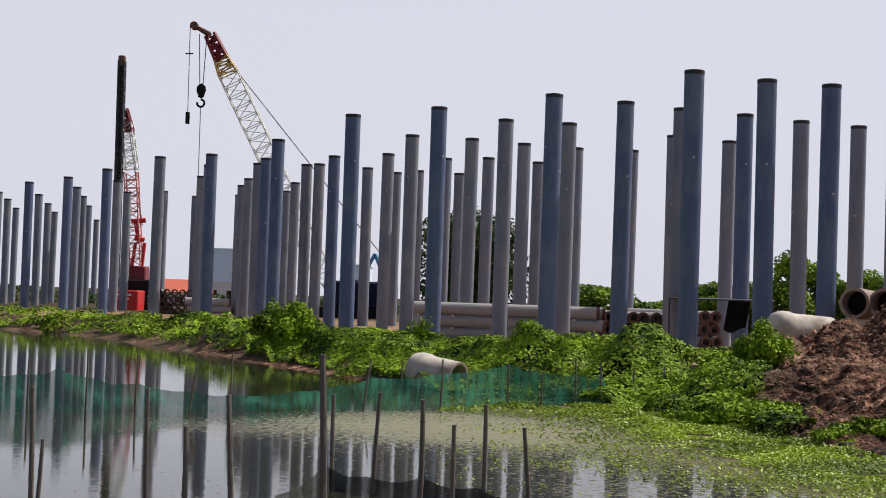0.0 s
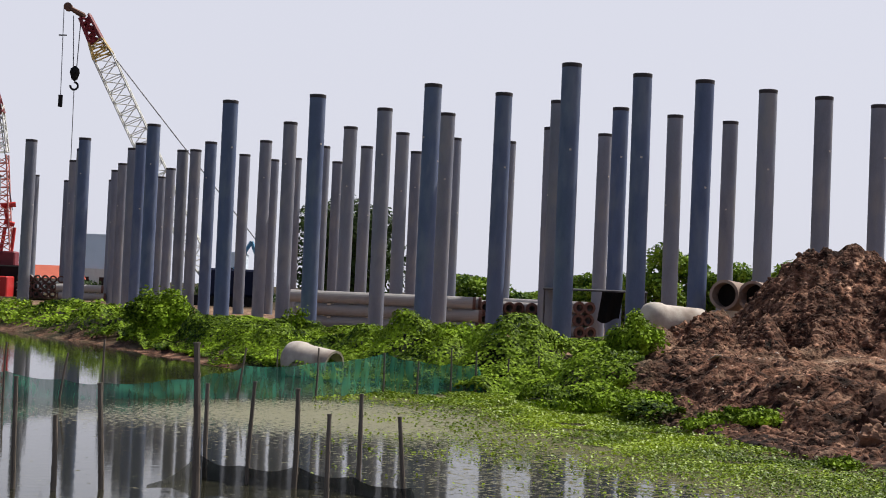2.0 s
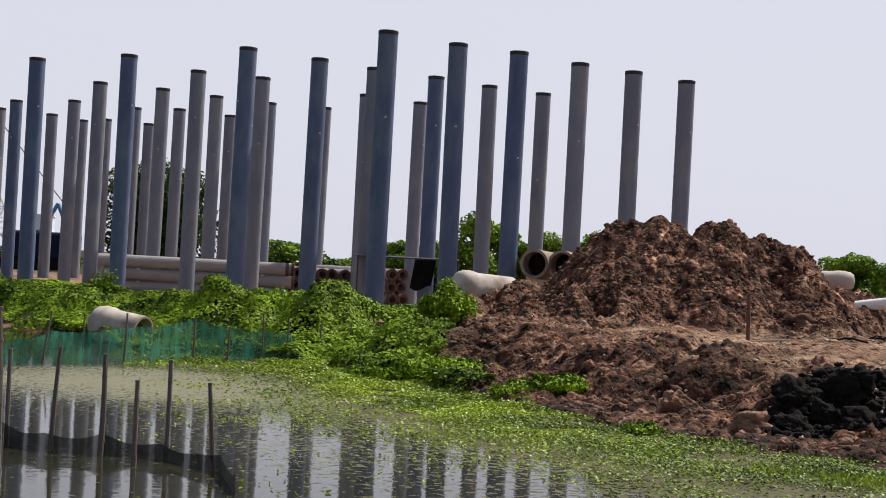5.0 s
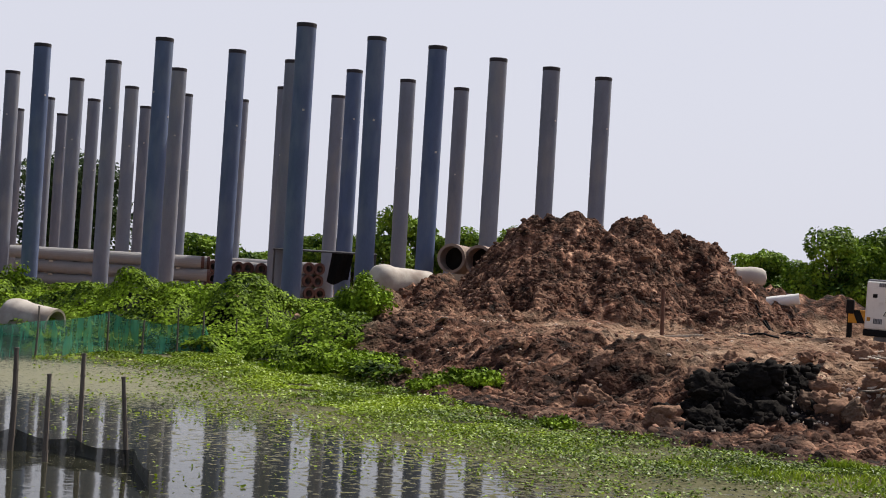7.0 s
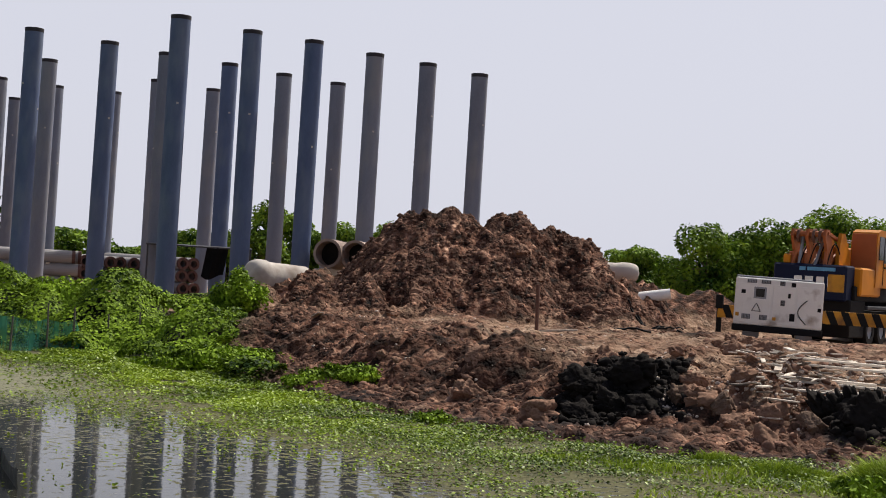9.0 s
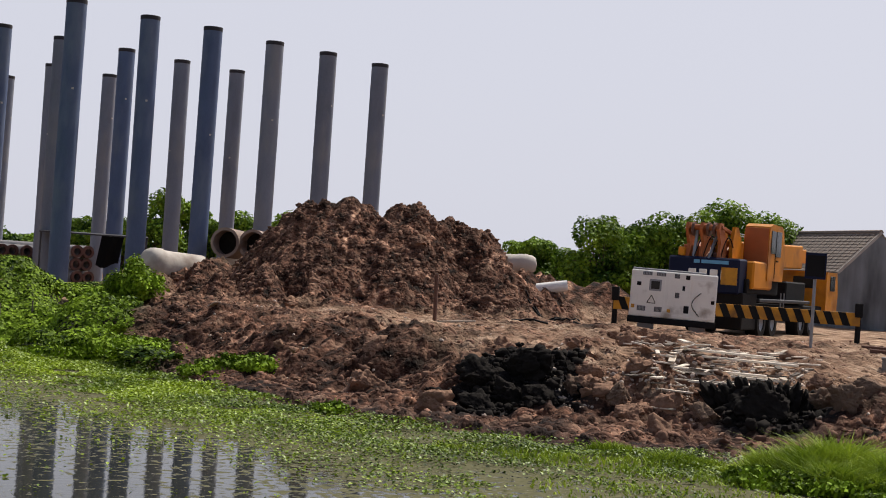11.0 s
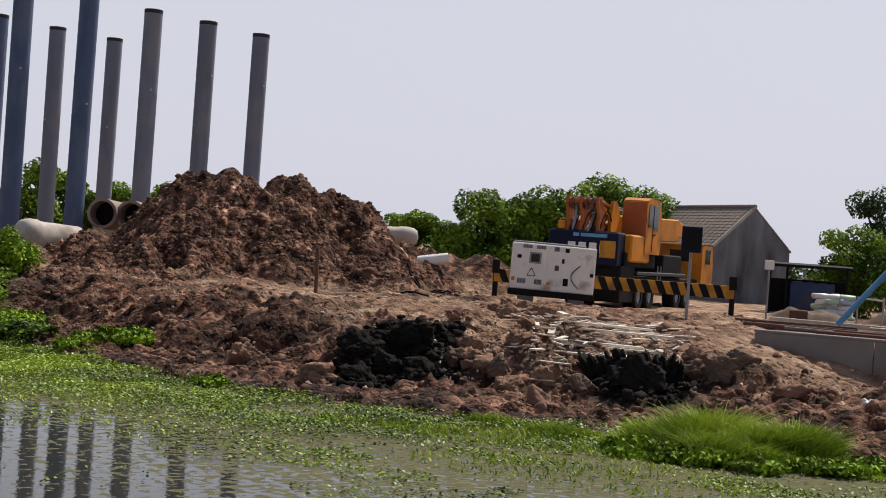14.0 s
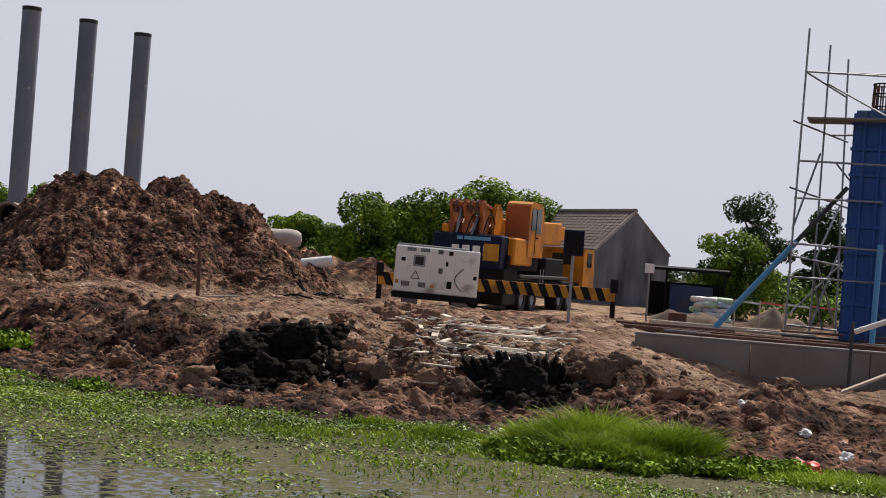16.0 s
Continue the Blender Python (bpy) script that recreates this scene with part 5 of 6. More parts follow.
# ---- lattice work ----
def lattice(bm, a, b, wa, wb, bays, r, rb, side=(0, 1, 0)):
    """Four chords from a to b, of width wa to wb, with crossed lacing."""
    a, b = Vector(a), Vector(b)
    ax = (b - a).normalized()
    s = Vector(side)
    s = (s - ax * s.dot(ax)).normalized()
    q = ax.cross(s)
    rings = []
    for k in range(bays + 1):
        t = k / bays
        w = (wa + (wb - wa) * t) / 2
        c = a + (b - a) * t
        rings.append([c + s * w * i + q * w * j for i, j in ((1, 1), (1, -1), (-1, -1), (-1, 1))])
    for k in range(bays):
        for i in range(4):
            rod(bm, rings[k][i], rings[k + 1][i], r, 5)
            j = (i + 1) % 4
            if k % 2:
                rod(bm, rings[k][i], rings[k + 1][j], rb, 4)
            else:
                rod(bm, rings[k][j], rings[k + 1][i], rb, 4)
            rod(bm, rings[k][i], rings[k][j], rb, 4)
    return bm


def lattice_crane():
    """The crane with the pale lattice boom, far behind the piles."""
    tip = Vector((-17.62, 106.55, 21.10))
    foot = Vector((-8.05, 107.70, 2.44))
    t = thing("lattice_crane", pose(foot.x, foot.y, 0.5), "crawler crane with a pale lattice boom and a dark red head", "crane")
    o = Vector((foot.x, foot.y, 0.5))
    a, b = foot - o, tip - o
    l1 = a.lerp(b, 0.12)
    l2 = a.lerp(b, 0.85)
    l3 = a.lerp(b, 0.91)
    boom = part("boom", lattice(bmesh.new(), l1, l2, 1.4, 1.4, 18, 0.06, 0.035), CREAM, t, "pale cream lattice boom")
    part("boom_foot", lattice(bmesh.new(), a, l1, 0.35, 1.4, 3, 0.06, 0.035), CREAM, t)
    part("boom_top", lattice(bmesh.new(), l2, l3, 1.4, 1.0, 3, 0.07, 0.05), CREAM_WARM, t, "worn yellow top section of the boom")
    head = lattice(bmesh.new(), l3, b, 0.9, 0.7, 4, 0.13, 0.09)
    part("boom_head", head, MAROON, t, "dark red boom head")
    nose = Vector((-18.77, 106.36, 21.69)) - o
    jib = bmesh.new()
    for s in (-0.3, 0.3):
        rod(jib, b + Vector((0, s, 0)), nose + Vector((0, s * 0.5, 0)), 0.2, 6, 0.14)
    rod(jib, nose + Vector((0, -0.25, 0)), nose + Vector((0, 0.25, 0)), 0.3, 12)
    part("jib_nose", jib, RUST, t, "dark nose with its sheave")
    hook = Vector((-18.10, 106.47, 16.99)) - o
    for dx in (-0.18, 0.18):
        part("hoist_rope", rod(bmesh.new(), hook + Vector((dx * 0.6, 0, 0.2)), Vector((hook.x + dx * 1.5, nose.y, b.z)), 0.035, 5), STEEL_CABLE, t)
    hb = bmesh.new()
    lathe(hb, [(0.02, 0.5), (0.3, 0.3), (0.36, 0.0), (0.2, -0.5), (0.02, -0.6)], 12, Matrix.Translation(hook))
    blk = part("hook_block", hb, BLACK, t, "black hook block")
    hk = bmesh.new()
    for k in range(7):
        a0, a1 = radians(90 - 40 * k), radians(90 - 40 * (k + 1))
        c = hook + Vector((0, 0, -0.95))
        rod(hk, c + Vector((0.28 * math.cos(a0), 0, 0.28 * math.sin(a0))), c + Vector((0.28 * math.cos(a1), 0, 0.28 * math.sin(a1))), 0.08, 6)
    part("hook", hk, BLACK, t)
    part("load_rope", rod(bmesh.new(), hook + Vector((0, 0, -1.2)), Vector((-18.06, 106.48, 9.73)) - o, 0.03, 5), STEEL_CABLE, t)
    whip = Vector((-18.99, 106.32, 15.07)) - o
    part("whip_rope", rod(bmesh.new(), whip, nose + Vector((-0.3, 0, 0)), 0.03, 5), STEEL_CABLE, t)
    wb = bmesh.new()
    rod(wb, whip + Vector((0, 0, -0.6)), whip + Vector((0, 0, 0.25)), 0.16, 8)
    part("spreader_bar", rod(bmesh.new(), Vector((-19.33, 106.26, 19.61)) - o, Vector((-18.77, 106.36, 19.65)) - o, 0.05, 6), BLACK, t)
    part("whip_weight", wb, BLACK, t)
    back = Vector((-3.95, 109.93, 4.71)) - o
    for s in (-0.5, 0.5):
        part("pendant", rod(bmesh.new(), l3 + Vector((0, s, 0.5)), back + Vector((0, s, 0)), 0.04, 5), STEEL_CABLE, t)
    hs = box(bmesh.new(), (5.2, 3, 2.0), (2.2, 0, 1.9), bevel=0.15)
    part("house", hs, NAVY, t, "blue machinery house")
    tr = bmesh.new()
    for s in (-1.4, 1.4):
        prism(tr, [(-1.6, 0.3), (-1.2, 0), (4.2, 0), (4.6, 0.3), (4.6, 0.6), (4.2, 0.9), (-1.2, 0.9), (-1.6, 0.6)], s - 0.35, s + 0.35)
    part("tracks", tr, BLACK, t)
    gt = bmesh.new()
    p = Vector((-5.04, 108.88, 5.50)) - o
    rod(gt, p, Vector((p.x - 1.2, p.y, 2.8)), 0.14, 6)
    rod(gt, p, Vector((p.x + 0.9, p.y, 2.8)), 0.14, 6)
    part("gantry", gt, BLUE_PROP, t, "blue gantry frame")


lattice_crane()


def piling_rig():
    """The red rig with its black leader, behind the left group of piles."""
    base = Vector((-23.74, 113.54, 1.48))
    t = thing("piling_rig", pose(base.x, base.y, 0.5), "red crawler piling rig with a tall black leader mast", "piling rig")
    o = Vector((base.x, base.y, 0.5))

    def at_px(v):
        return Vector(v) - o

    part("leader", lattice(bmesh.new(), at_px((-24.87, 111.25, 1.87)), at_px((-25.05, 111.21, 19.69)), 0.46, 0.46, 38, 0.07, 0.045), DARK_METAL, t, "tall black leader mast")
    rod(bm := bmesh.new(), at_px((-24.90, 111.25, 5.75)), at_px((-25.05, 111.21, 19.51)), 0.12, 8)
    part("leader_tube", bm, BLACK, t)
    part("leader_cap", box(bmesh.new(), (0.5, 0.5, 0.8), at_px((-25.05, 111.21, 19.69)), bevel=0.06), RUST, t)
    part("boom", lattice(bmesh.new(), at_px((-23.79, 113.53, 2.79)), at_px((-24.47, 113.39, 11.35)), 1.0, 0.95, 14, 0.055, 0.035), PINK, t, "faded red lattice boom")
    part("boom_mid", lattice(bmesh.new(), at_px((-24.48, 113.39, 11.57)), at_px((-24.96, 113.28, 15.16)), 1.0, 0.85, 7, 0.06, 0.035), CREAM, t, "pale section of the boom")
    part("boom_head", lattice(bmesh.new(), at_px((-24.90, 113.30, 14.55)), at_px((-25.13, 113.24, 16.26)), 0.9, 0.35, 4, 0.1, 0.08), MAROON, t)
    part("backstay", rod(bmesh.new(), at_px((-24.99, 113.28, 15.96)), at_px((-23.46, 113.60, 7.21)), 0.04, 5), STEEL_CABLE, t)
    fr = bmesh.new()
    rod(fr, at_px((-24.32, 113.42, 7.52)), at_px((-23.23, 113.65, 7.66)), 0.2, 6)
    rod(fr, at_px((-23.98, 113.49, 7.41)), at_px((-23.67, 113.56, 5.88)), 0.14, 6)
    rod(fr, at_px((-24.02, 113.49, 6.30)), at_px((-23.25, 113.65, 6.12)), 0.18, 6)
    rod(fr, at_px((-23.24, 113.65, 5.90)), at_px((-23.41, 113.61, 3.69)), 0.14, 6)
    rod(fr, at_px((-23.92, 113.51, 5.87)), at_px((-24.17, 113.45, 3.66)), 0.14, 6)
    part("a_frame", fr, RED, t)
    part("cab", box(bmesh.new(), (1.3, 1.6, 1.4), at_px((-23.57, 113.58, 3.37)), bevel=0.1), MAROON, t, "dark red operator's cab")
    part("house", box(bmesh.new(), (3.2, 3.4, 1.3), at_px((-23.52, 113.59, 2.36)), bevel=0.1), BLACK, t)
    cw = box(bmesh.new(), (1.9, 2.6, 1.8), at_px((-23.61, 110.51, 1.27)), bevel=0.08)
    weight = part("counterweight", cw, RED, t, "bright red counterweight box with rows of white writing")
    x, y, z = at_px((-23.62, 110.50, 1.48))
    tx = bmesh.new()
    for k in range(3):
        box(tx, (1.1 - 0.3 * k, 0.02, 0.13), (x - 0.1, y - 1.315, z + 0.35 - 0.3 * k))
    part("lettering", tx, WHITE_PAINT, weight)
    tr = bmesh.new()
    for s in (-1.5, 1.5):
        prism(tr, [(-2.6, 0.3), (-2.2, 0), (2.2, 0), (2.6, 0.3), (2.6, 0.6), (2.2, 0.9), (-2.2, 0.9), (-2.6, 0.6)], s - 0.35, s + 0.35)
    part("tracks", tr, BLACK, t)


piling_rig()


# ---- far buildings ----
def far_building(name, x, y, turn, w, d, h, roof_h, wall, roof, label, windows=0):
    t = thing(name, pose(x, y, 0.4, 0, 0, turn), label, "building")
    walls = part("wall", box(bmesh.new(), (w, d, h), (0, 0, h / 2)), wall, t)
    if roof_h:
        r = prism(bmesh.new(), [(-d / 2 - 0.4, h + 0.004), (d / 2 + 0.4, h + 0.004), (0.0, h + roof_h)], -w / 2 - 0.3, w / 2 + 0.3, pose(0, 0, 0, 0, 0, 90))
        part("roof", r, roof, t)
    else:
        part("roof", box(bmesh.new(), (w + 0.2, d + 0.2, 0.25), (0, 0, h + 0.13)), roof, t)
    for k in range(windows):
        x0 = -w / 2 + (k + 0.5) * w / windows
        win = part("window", box(bmesh.new(), (w / windows * 0.5, 0.06, h * 0.3), (x0, -d / 2 - 0.03, h * 0.55)), GLASS_DARK, t)
    return t


far_building("red_roofed_shed", *(-26.82, 147.58), 0, 6.2, 5, 1.7, 1.3, CREAM, ROOF_RED, "low far shed with a red roof", 4)
far_building("blue_hall", *(-27.59, 182.93), 0, 4.4, 6, 7.0, 0, FAR_BLUE, FAR_BLUE, "tall plain blue-grey far building")
far_building("white_shed", *(-23.50, 158.26), 0, 4.2, 4, 2.9, 0, CREAM, FAR_BLUE, "low pale far shed", 2)
far_building("blue_hall", *(-10.57, 184.70), 0, 3.2, 6, 5.6, 0, FAR_BLUE, FAR_BLUE, "plain blue-grey far building", 1)
far_building("roof_tank", *(13.96, 139.30), 0, 1.3, 1.3, 3.5, 0, RENDER_WALL, RENDER_WALL, "small grey tower beyond the scrub", 1)


# ---- generator ----
def generator():
    ax, ay, _ = (23.89, 38.72, 1.92)
    bx, by, _ = (26.07, 37.29, 1.79)
    turn = math.degrees(math.atan2(by - ay, bx - ax))
    L, Wd, Hh, zb = math.hypot(bx - ax, by - ay) + 0.02, 1.1, 1.44, 1.12
    t = thing("generator", pose(ax, ay, zb, 0, 1.2, turn), "white boxy diesel generator standing on a dark skid", "generator")
    part("skid", box(bmesh.new(), (L + 0.06, Wd + 0.04, 0.2), (L / 2, Wd / 2, 0.02), bevel=0.02), BLACK, t)
    body = part("body", box(bmesh.new(), (L, Wd, Hh), (L / 2, Wd / 2, 0.12 + Hh / 2), bevel=0.03), WHITE_PAINT, t)
    part("lid", box(bmesh.new(), (L * 0.86, Wd * 0.9, 0.06), (L * 0.44, Wd / 2, Hh + 0.15), bevel=0.02), GALV, t)

    def panel(name, x0, x1, z0, z1, mat, out=0.012, bevel=0.006, label=""):
        return part(name, box(bmesh.new(), ((x1 - x0) * L, out * 2, (z1 - z0) * Hh), ((x0 + x1) / 2 * L, 0, 0.12 + (z0 + z1) / 2 * Hh), bevel=bevel), mat, t, label)

    for a, b in ((0.02, 0.4), (0.43, 0.69), (0.71, 0.98)):
        panel("door", a, b, 0.05, 0.88, WHITE_PAINT)
    for a, b, c, d in ((0.13, 0.24, 0.89, 0.97), (0.29, 0.4, 0.89, 0.97), (0.5, 0.56, 0.87, 0.97), (0.09, 0.19, 0.12, 0.23), (0.29, 0.38, 0.12, 0.23), (0.52, 0.57, 0.45, 0.57)):
        grille = panel("grille", a, b, c, d, GALV, 0.02)
        sl = bmesh.new()
        for k in range(6):
            xx = (a + (b - a) * (k + 0.5) / 6) * L
            box(sl, (0.012, 0.012, (d - c) * Hh * 0.85), (xx, -0.024, 0.12 + (c + d) / 2 * Hh))
        part("slats", sl, BLACK, grille)
    win = panel("window", 0.21, 0.36, 0.56, 0.82, GALV, 0.018, 0.015)
    part("pane", box(bmesh.new(), (0.1 * L, 0.02, 0.17 * Hh), (0.285 * L, -0.02, 0.12 + 0.69 * Hh)), GLASS_DARK, win)
    for a, b, c, d, m in ((0.07, 0.12, 0.66, 0.74, BLACK), (0.6, 0.63, 0.62, 0.72, BLACK), (0.63, 0.69, 0.14, 0.3, BLACK), (0.94, 0.98, 0.38, 0.46, BLACK), (0.63, 0.68, 0.86, 0.95, BLACK), (0.44, 0.48, 0.13, 0.2, YELLOW), (0.02, 0.06, 0.17, 0.25, YELLOW)):
        panel("latch" if m is BLACK else "label_plate", a, b, c, d, m, 0.02)
    tri = bmesh.new()
    p = [(0.2 * L, 0.12 + 0.3 * Hh), (0.3 * L, 0.12 + 0.3 * Hh), (0.25 * L, 0.12 + 0.47 * Hh)]
    for k in range(3):
        q, r = p[k], p[(k + 1) % 3]
        rod(tri, (q[0], -0.016, q[1]), (r[0], -0.016, r[1]), 0.012, 5)
    part("warning_triangle", tri, BLACK, t, "black warning triangle outline")
    cb = bmesh.new()
    last = None
    for k in range(9):
        s = k / 8
        q = Vector(((0.82 - 0.1 * math.sin(s * 3.1)) * L, -0.05, 0.12 + (0.6 - 0.5 * s) * Hh))
        if last is not None:
            rod(cb, last, q, 0.014, 5)
        last = q
    part("cable", cb, BLACK, t, "black hanging cable")


generator()
for gx, gy in ((24.62, 38.86), (25.94, 37.99)):
    ob = put("support_block", box(bmesh.new(), (0.5, 1.0, 0.5), bevel=0.03), WALL_CONCRETE)
    ob.matrix_world = pose(gx, gy, 0.78, 0, 0, -33)
    tagged(ob, "concrete block under the generator's skid", "block", "generator blocks")


# ---- truck crane ----
def wheel(x, y, r, w, parent):
    tyre = bmesh.new()
    lathe(tyre, [(r * 0.55, -w / 2), (r * 0.93, -w / 2), (r, -w * 0.3), (r, w * 0.3), (r * 0.93, w / 2), (r * 0.55, w / 2)], 24, pose(x, y, r, 0, 90, 0))
    bmesh.ops.recalc_face_normals(tyre, faces=tyre.faces)
    wh = part("wheel", tyre, BLACK, parent)
    rim = bmesh.new()
    lathe(rim, [(0.05, -w * 0.1), (r * 0.54, -w * 0.42), (r * 0.54, w * 0.42), (0.05, w * 0.1)], 18, pose(x, y, r, 0, 90, 0))
    bmesh.ops.recalc_face_normals(rim, faces=rim.faces)
    part("rim", rim, GALV, wh, "dusty grey rim")


def truck_crane():
    cx, cy, _ = (28.36, 41.18, 1.10)
    az = math.degrees(math.atan2(cx, cy))
    t = thing("truck_crane", pose(cx, cy, 0.62, 0, 0, -(az + 19)), "orange truck crane with a navy counterweight, boom lowered", "truck crane")
    cw = part("counterweight", box(bmesh.new(), (2.5, 0.9, 1.2), (-0.12, 0.45, 2.06), bevel=0.06), NAVY, t, "navy blue counterweight with white shapes")
    part("small_lettering", box(bmesh.new(), (0.2, 0.02, 0.12), (-0.36, -0.012, 2.5)), BLUE_PROP, cw)
    part("small_lettering", box(bmesh.new(), (0.95, 0.02, 0.12), (0.28, -0.012, 2.5)), BLUE_PROP, cw)
    tx = bmesh.new()
    for k in range(4):
        box(tx, (0.27, 0.03, 0.34), (-0.5 + k * 0.38, -0.013, 2.08), bevel=0.03)
    part("white_blocks", tx, WHITE_PAINT, cw, "four white block shapes")
    part("yellow_plate", box(bmesh.new(), (0.55, 0.03, 0.58), (0.8, -0.014, 2.05)), YELLOW, cw, "yellow notice plate")
    # upper works
    part("deck", box(bmesh.new(), (2.5, 3.6, 0.5), (0, 2.4, 1.75), bevel=0.04), BLACK, t)
    part("side_housing", box(bmesh.new(), (0.75, 2.2, 0.95), (1.0, 1.95, 2.15), bevel=0.06), ORANGE, t)
    cab = part("operator_cab", prism(bmesh.new(), [(-0.1, 0), (1.75, 0), (1.9, 0.9), (1.62, 1.8), (1.4, 1.95), (0.3, 1.98), (0.02, 1.88), (-0.1, 1.6)], -0.45, 0.45, pose(0.95, 2.4, 2.0, 0, 0, 90)), ORANGE, t, "orange operator's cab")
    for y0, y1, z0, z1 in ((2.55, 3.05, 2.95, 3.75), (3.15, 3.75, 2.85, 3.75)):
        part("side_window", box(bmesh.new(), (0.03, y1 - y0, z1 - z0), (1.405, (y0 + y1) / 2, (z0 + z1) / 2), bevel=0.01), GLASS_DARK, cab)
    # the cab's back faces away from the sun; its shade is in this colour
    part("rear_panel", box(bmesh.new(), (0.84, 0.03, 1.75), (0.95, 2.286, 2.95), bevel=0.01), ORANGE_DULL, cab, "brown-orange rear panel with the shade of the cab's back painted in")
    part("door_line", box(bmesh.new(), (0.02, 0.03, 1.6), (1.405, 3.1, 2.9)), BLACK, cab)
    part("door_handle", box(bmesh.new(), (0.04, 0.2, 0.05), (1.42, 3.3, 2.7)), BLACK, cab)
    boom = part("boom", box(bmesh.new(), (0.78, 9.4, 0.92), (-0.1, 6.0, 2.95), (1.5, 0, 0), bevel=0.05), ORANGE, t, "orange telescopic boom")
    part("boom_section", box(bmesh.new(), (0.56, 1.0, 0.56), (-0.1, 11.1, 3.13), (1.5, 0, 0), bevel=0.04), ORANGE, boom)
    part("boom_plate", box(bmesh.new(), (0.02, 0.8, 0.4), (0.272, 9.2, 3.1)), WHITE_PAINT, boom, "white plate on the boom")
    for s in (-0.8, -0.3, 0.3):
        dr = bmesh.new()
        prism(dr, [(0.1, 2.3), (0.62, 2.3), (0.95, 2.95), (0.62, 3.55), (0.45, 3.82), (0.1, 3.82), (0.02, 3.6), (0.3, 3.1)], -s - 0.05, -s + 0.05, pose(0, 0, 0, 0, 0, 90))
        rod(dr, (s, 0.25, 3.7), (s, 2.4, 3.4), 0.09, 6)
        rod(dr, (s, 0.5, 2.6), (s, 1.8, 3.35), 0.08, 6)
        part("gantry_arm", dr, ORANGE_DULL, t, "rust-orange gantry arm")
    for s in (0.05, 0.5):
        mp_ = prism(bmesh.new(), [(1.0, 2.3), (1.9, 2.3), (1.9, 3.2), (1.45, 3.75), (1.1, 3.75), (0.85, 3.1)], -s - 0.06, -s + 0.06, pose(0, 0, 0, 0, 0, 90))
        part("mast_plate", mp_, ORANGE, t)
    part("hydraulic_ram", rod(bmesh.new(), (-0.55, 0.15, 2.6), (-0.5, 0.35, 3.7), 0.06, 10), GALV, t, "pale hydraulic ram")
    part("hydraulic_ram", rod(bmesh.new(), (0.02, 0.05, 2.6), (0.1, 0.6, 3.5), 0.05, 10), GALV, t, "pale hydraulic ram")
    sh = bmesh.new()
    for s in (-0.62, -0.1, 0.12):
        rod(sh, (s - 0.04, 0.3, 3.6), (s + 0.04, 0.3, 3.6), 0.24, 16)
    part("sheaves", sh, RUST, t, "rusty rope sheaves")
    part("motor_box", box(bmesh.new(), (0.55, 0.5, 0.42), (-0.78, 0.75, 2.86), bevel=0.04), ORANGE_DULL, t)
    part("lamp_box", box(bmesh.new(), (0.24, 0.24, 0.3), (-0.98, 0.25, 2.81), bevel=0.03), ORANGE, t)
    for k in range(4):
        hose, last = bmesh.new(), None
        for q in range(9):
            u = q / 8
            w = Vector((-0.5 + 0.28 * k + 0.25 * u, 0.12 + 0.08 * k + 0.5 * u, 2.68 + 0.6 * math.sin(u * (2.2 + 0.2 * k)) + 0.15 * u))
            if last is not None:
                rod(hose, last, w, 0.022, 5)
            last = w
        part("hose", hose, BLACK, t, "black looping hydraulic hose")
    part("gantry_shaft", rod(bmesh.new(), (-0.9, 0.25, 3.66), (0.35, 0.25, 3.66), 0.1, 10), ORANGE_DULL, t)
    for s in (-0.5, -0.1):
        part("luffing_rope", rod(bmesh.new(), (s, 0.25, 3.7), (s, 9.0, 3.5), 0.025, 5), STEEL_CABLE, t)
    rl = bmesh.new()
    for yy in (3.4, 4.6, 5.8, 7.0):
        rod(rl, (0.2, yy, 3.35), (0.2, yy, 3.75), 0.02, 5)
    rod(rl, (0.2, 3.4, 3.75), (0.2, 7.0, 3.78), 0.02, 5)
    part("boom_rail", rl, ORANGE_DULL, t)
    wn_ = bmesh.new()
    for yy in (1.0, 1.7):
        rod(wn_, (-0.65, yy, 2.7), (0.25, yy, 2.7), 0.17, 14)
        for s in (-0.65, 0.25):
            rod(wn_, (s - 0.03, yy, 2.7), (s + 0.03, yy, 2.7), 0.27, 16)
    part("winch", wn_, RUST, t, "winch drums with rusty rope")
    part("beacon", rod(bmesh.new(), (-0.95, 0.45, 2.52), (-0.95, 0.45, 2.75), 0.1, 10), RED, t)
    cyl = rod(bmesh.new(), (-0.1, 3.6, 1.9), (-0.1, 5.8, 2.7), 0.13, 10)
    part("engine_cover", box(bmesh.new(), (1.9, 2.6, 0.9), (0, 7.6, 1.6), bevel=0.05), BLACK, t)
    part("lift_cylinder", cyl, DARK_METAL, t)
    # carrier
    part("chassis", box(bmesh.new(), (2.3, 12.2, 0.45), (0, 6.5, 0.95), bevel=0.04), BLACK, t)
    part("rear_box", box(bmesh.new(), (2.5, 1.6, 1.25), (0, 1.0, 0.9), bevel=0.04), BLACK, t)
    part("running_board", box(bmesh.new(), (0.4, 6.4, 0.12), (1.15, 5.0, 1.3), bevel=0.02), DARK_METAL, t)
    fc = part("driver_cab", prism(bmesh.new(), [(0, 0), (1.75, 0), (1.85, 0.8), (1.6, 1.7), (0.1, 1.7), (0, 1.5)], -1.2, 1.2, pose(0.1, 10.7, 0.85, 0, 0, 90)), ORANGE, t, "orange driver's cab")
    part("cab_window", box(bmesh.new(), (0.03, 0.7, 0.6), (1.31, 11.6, 2.1), bevel=0.01), GLASS_DARK, fc)
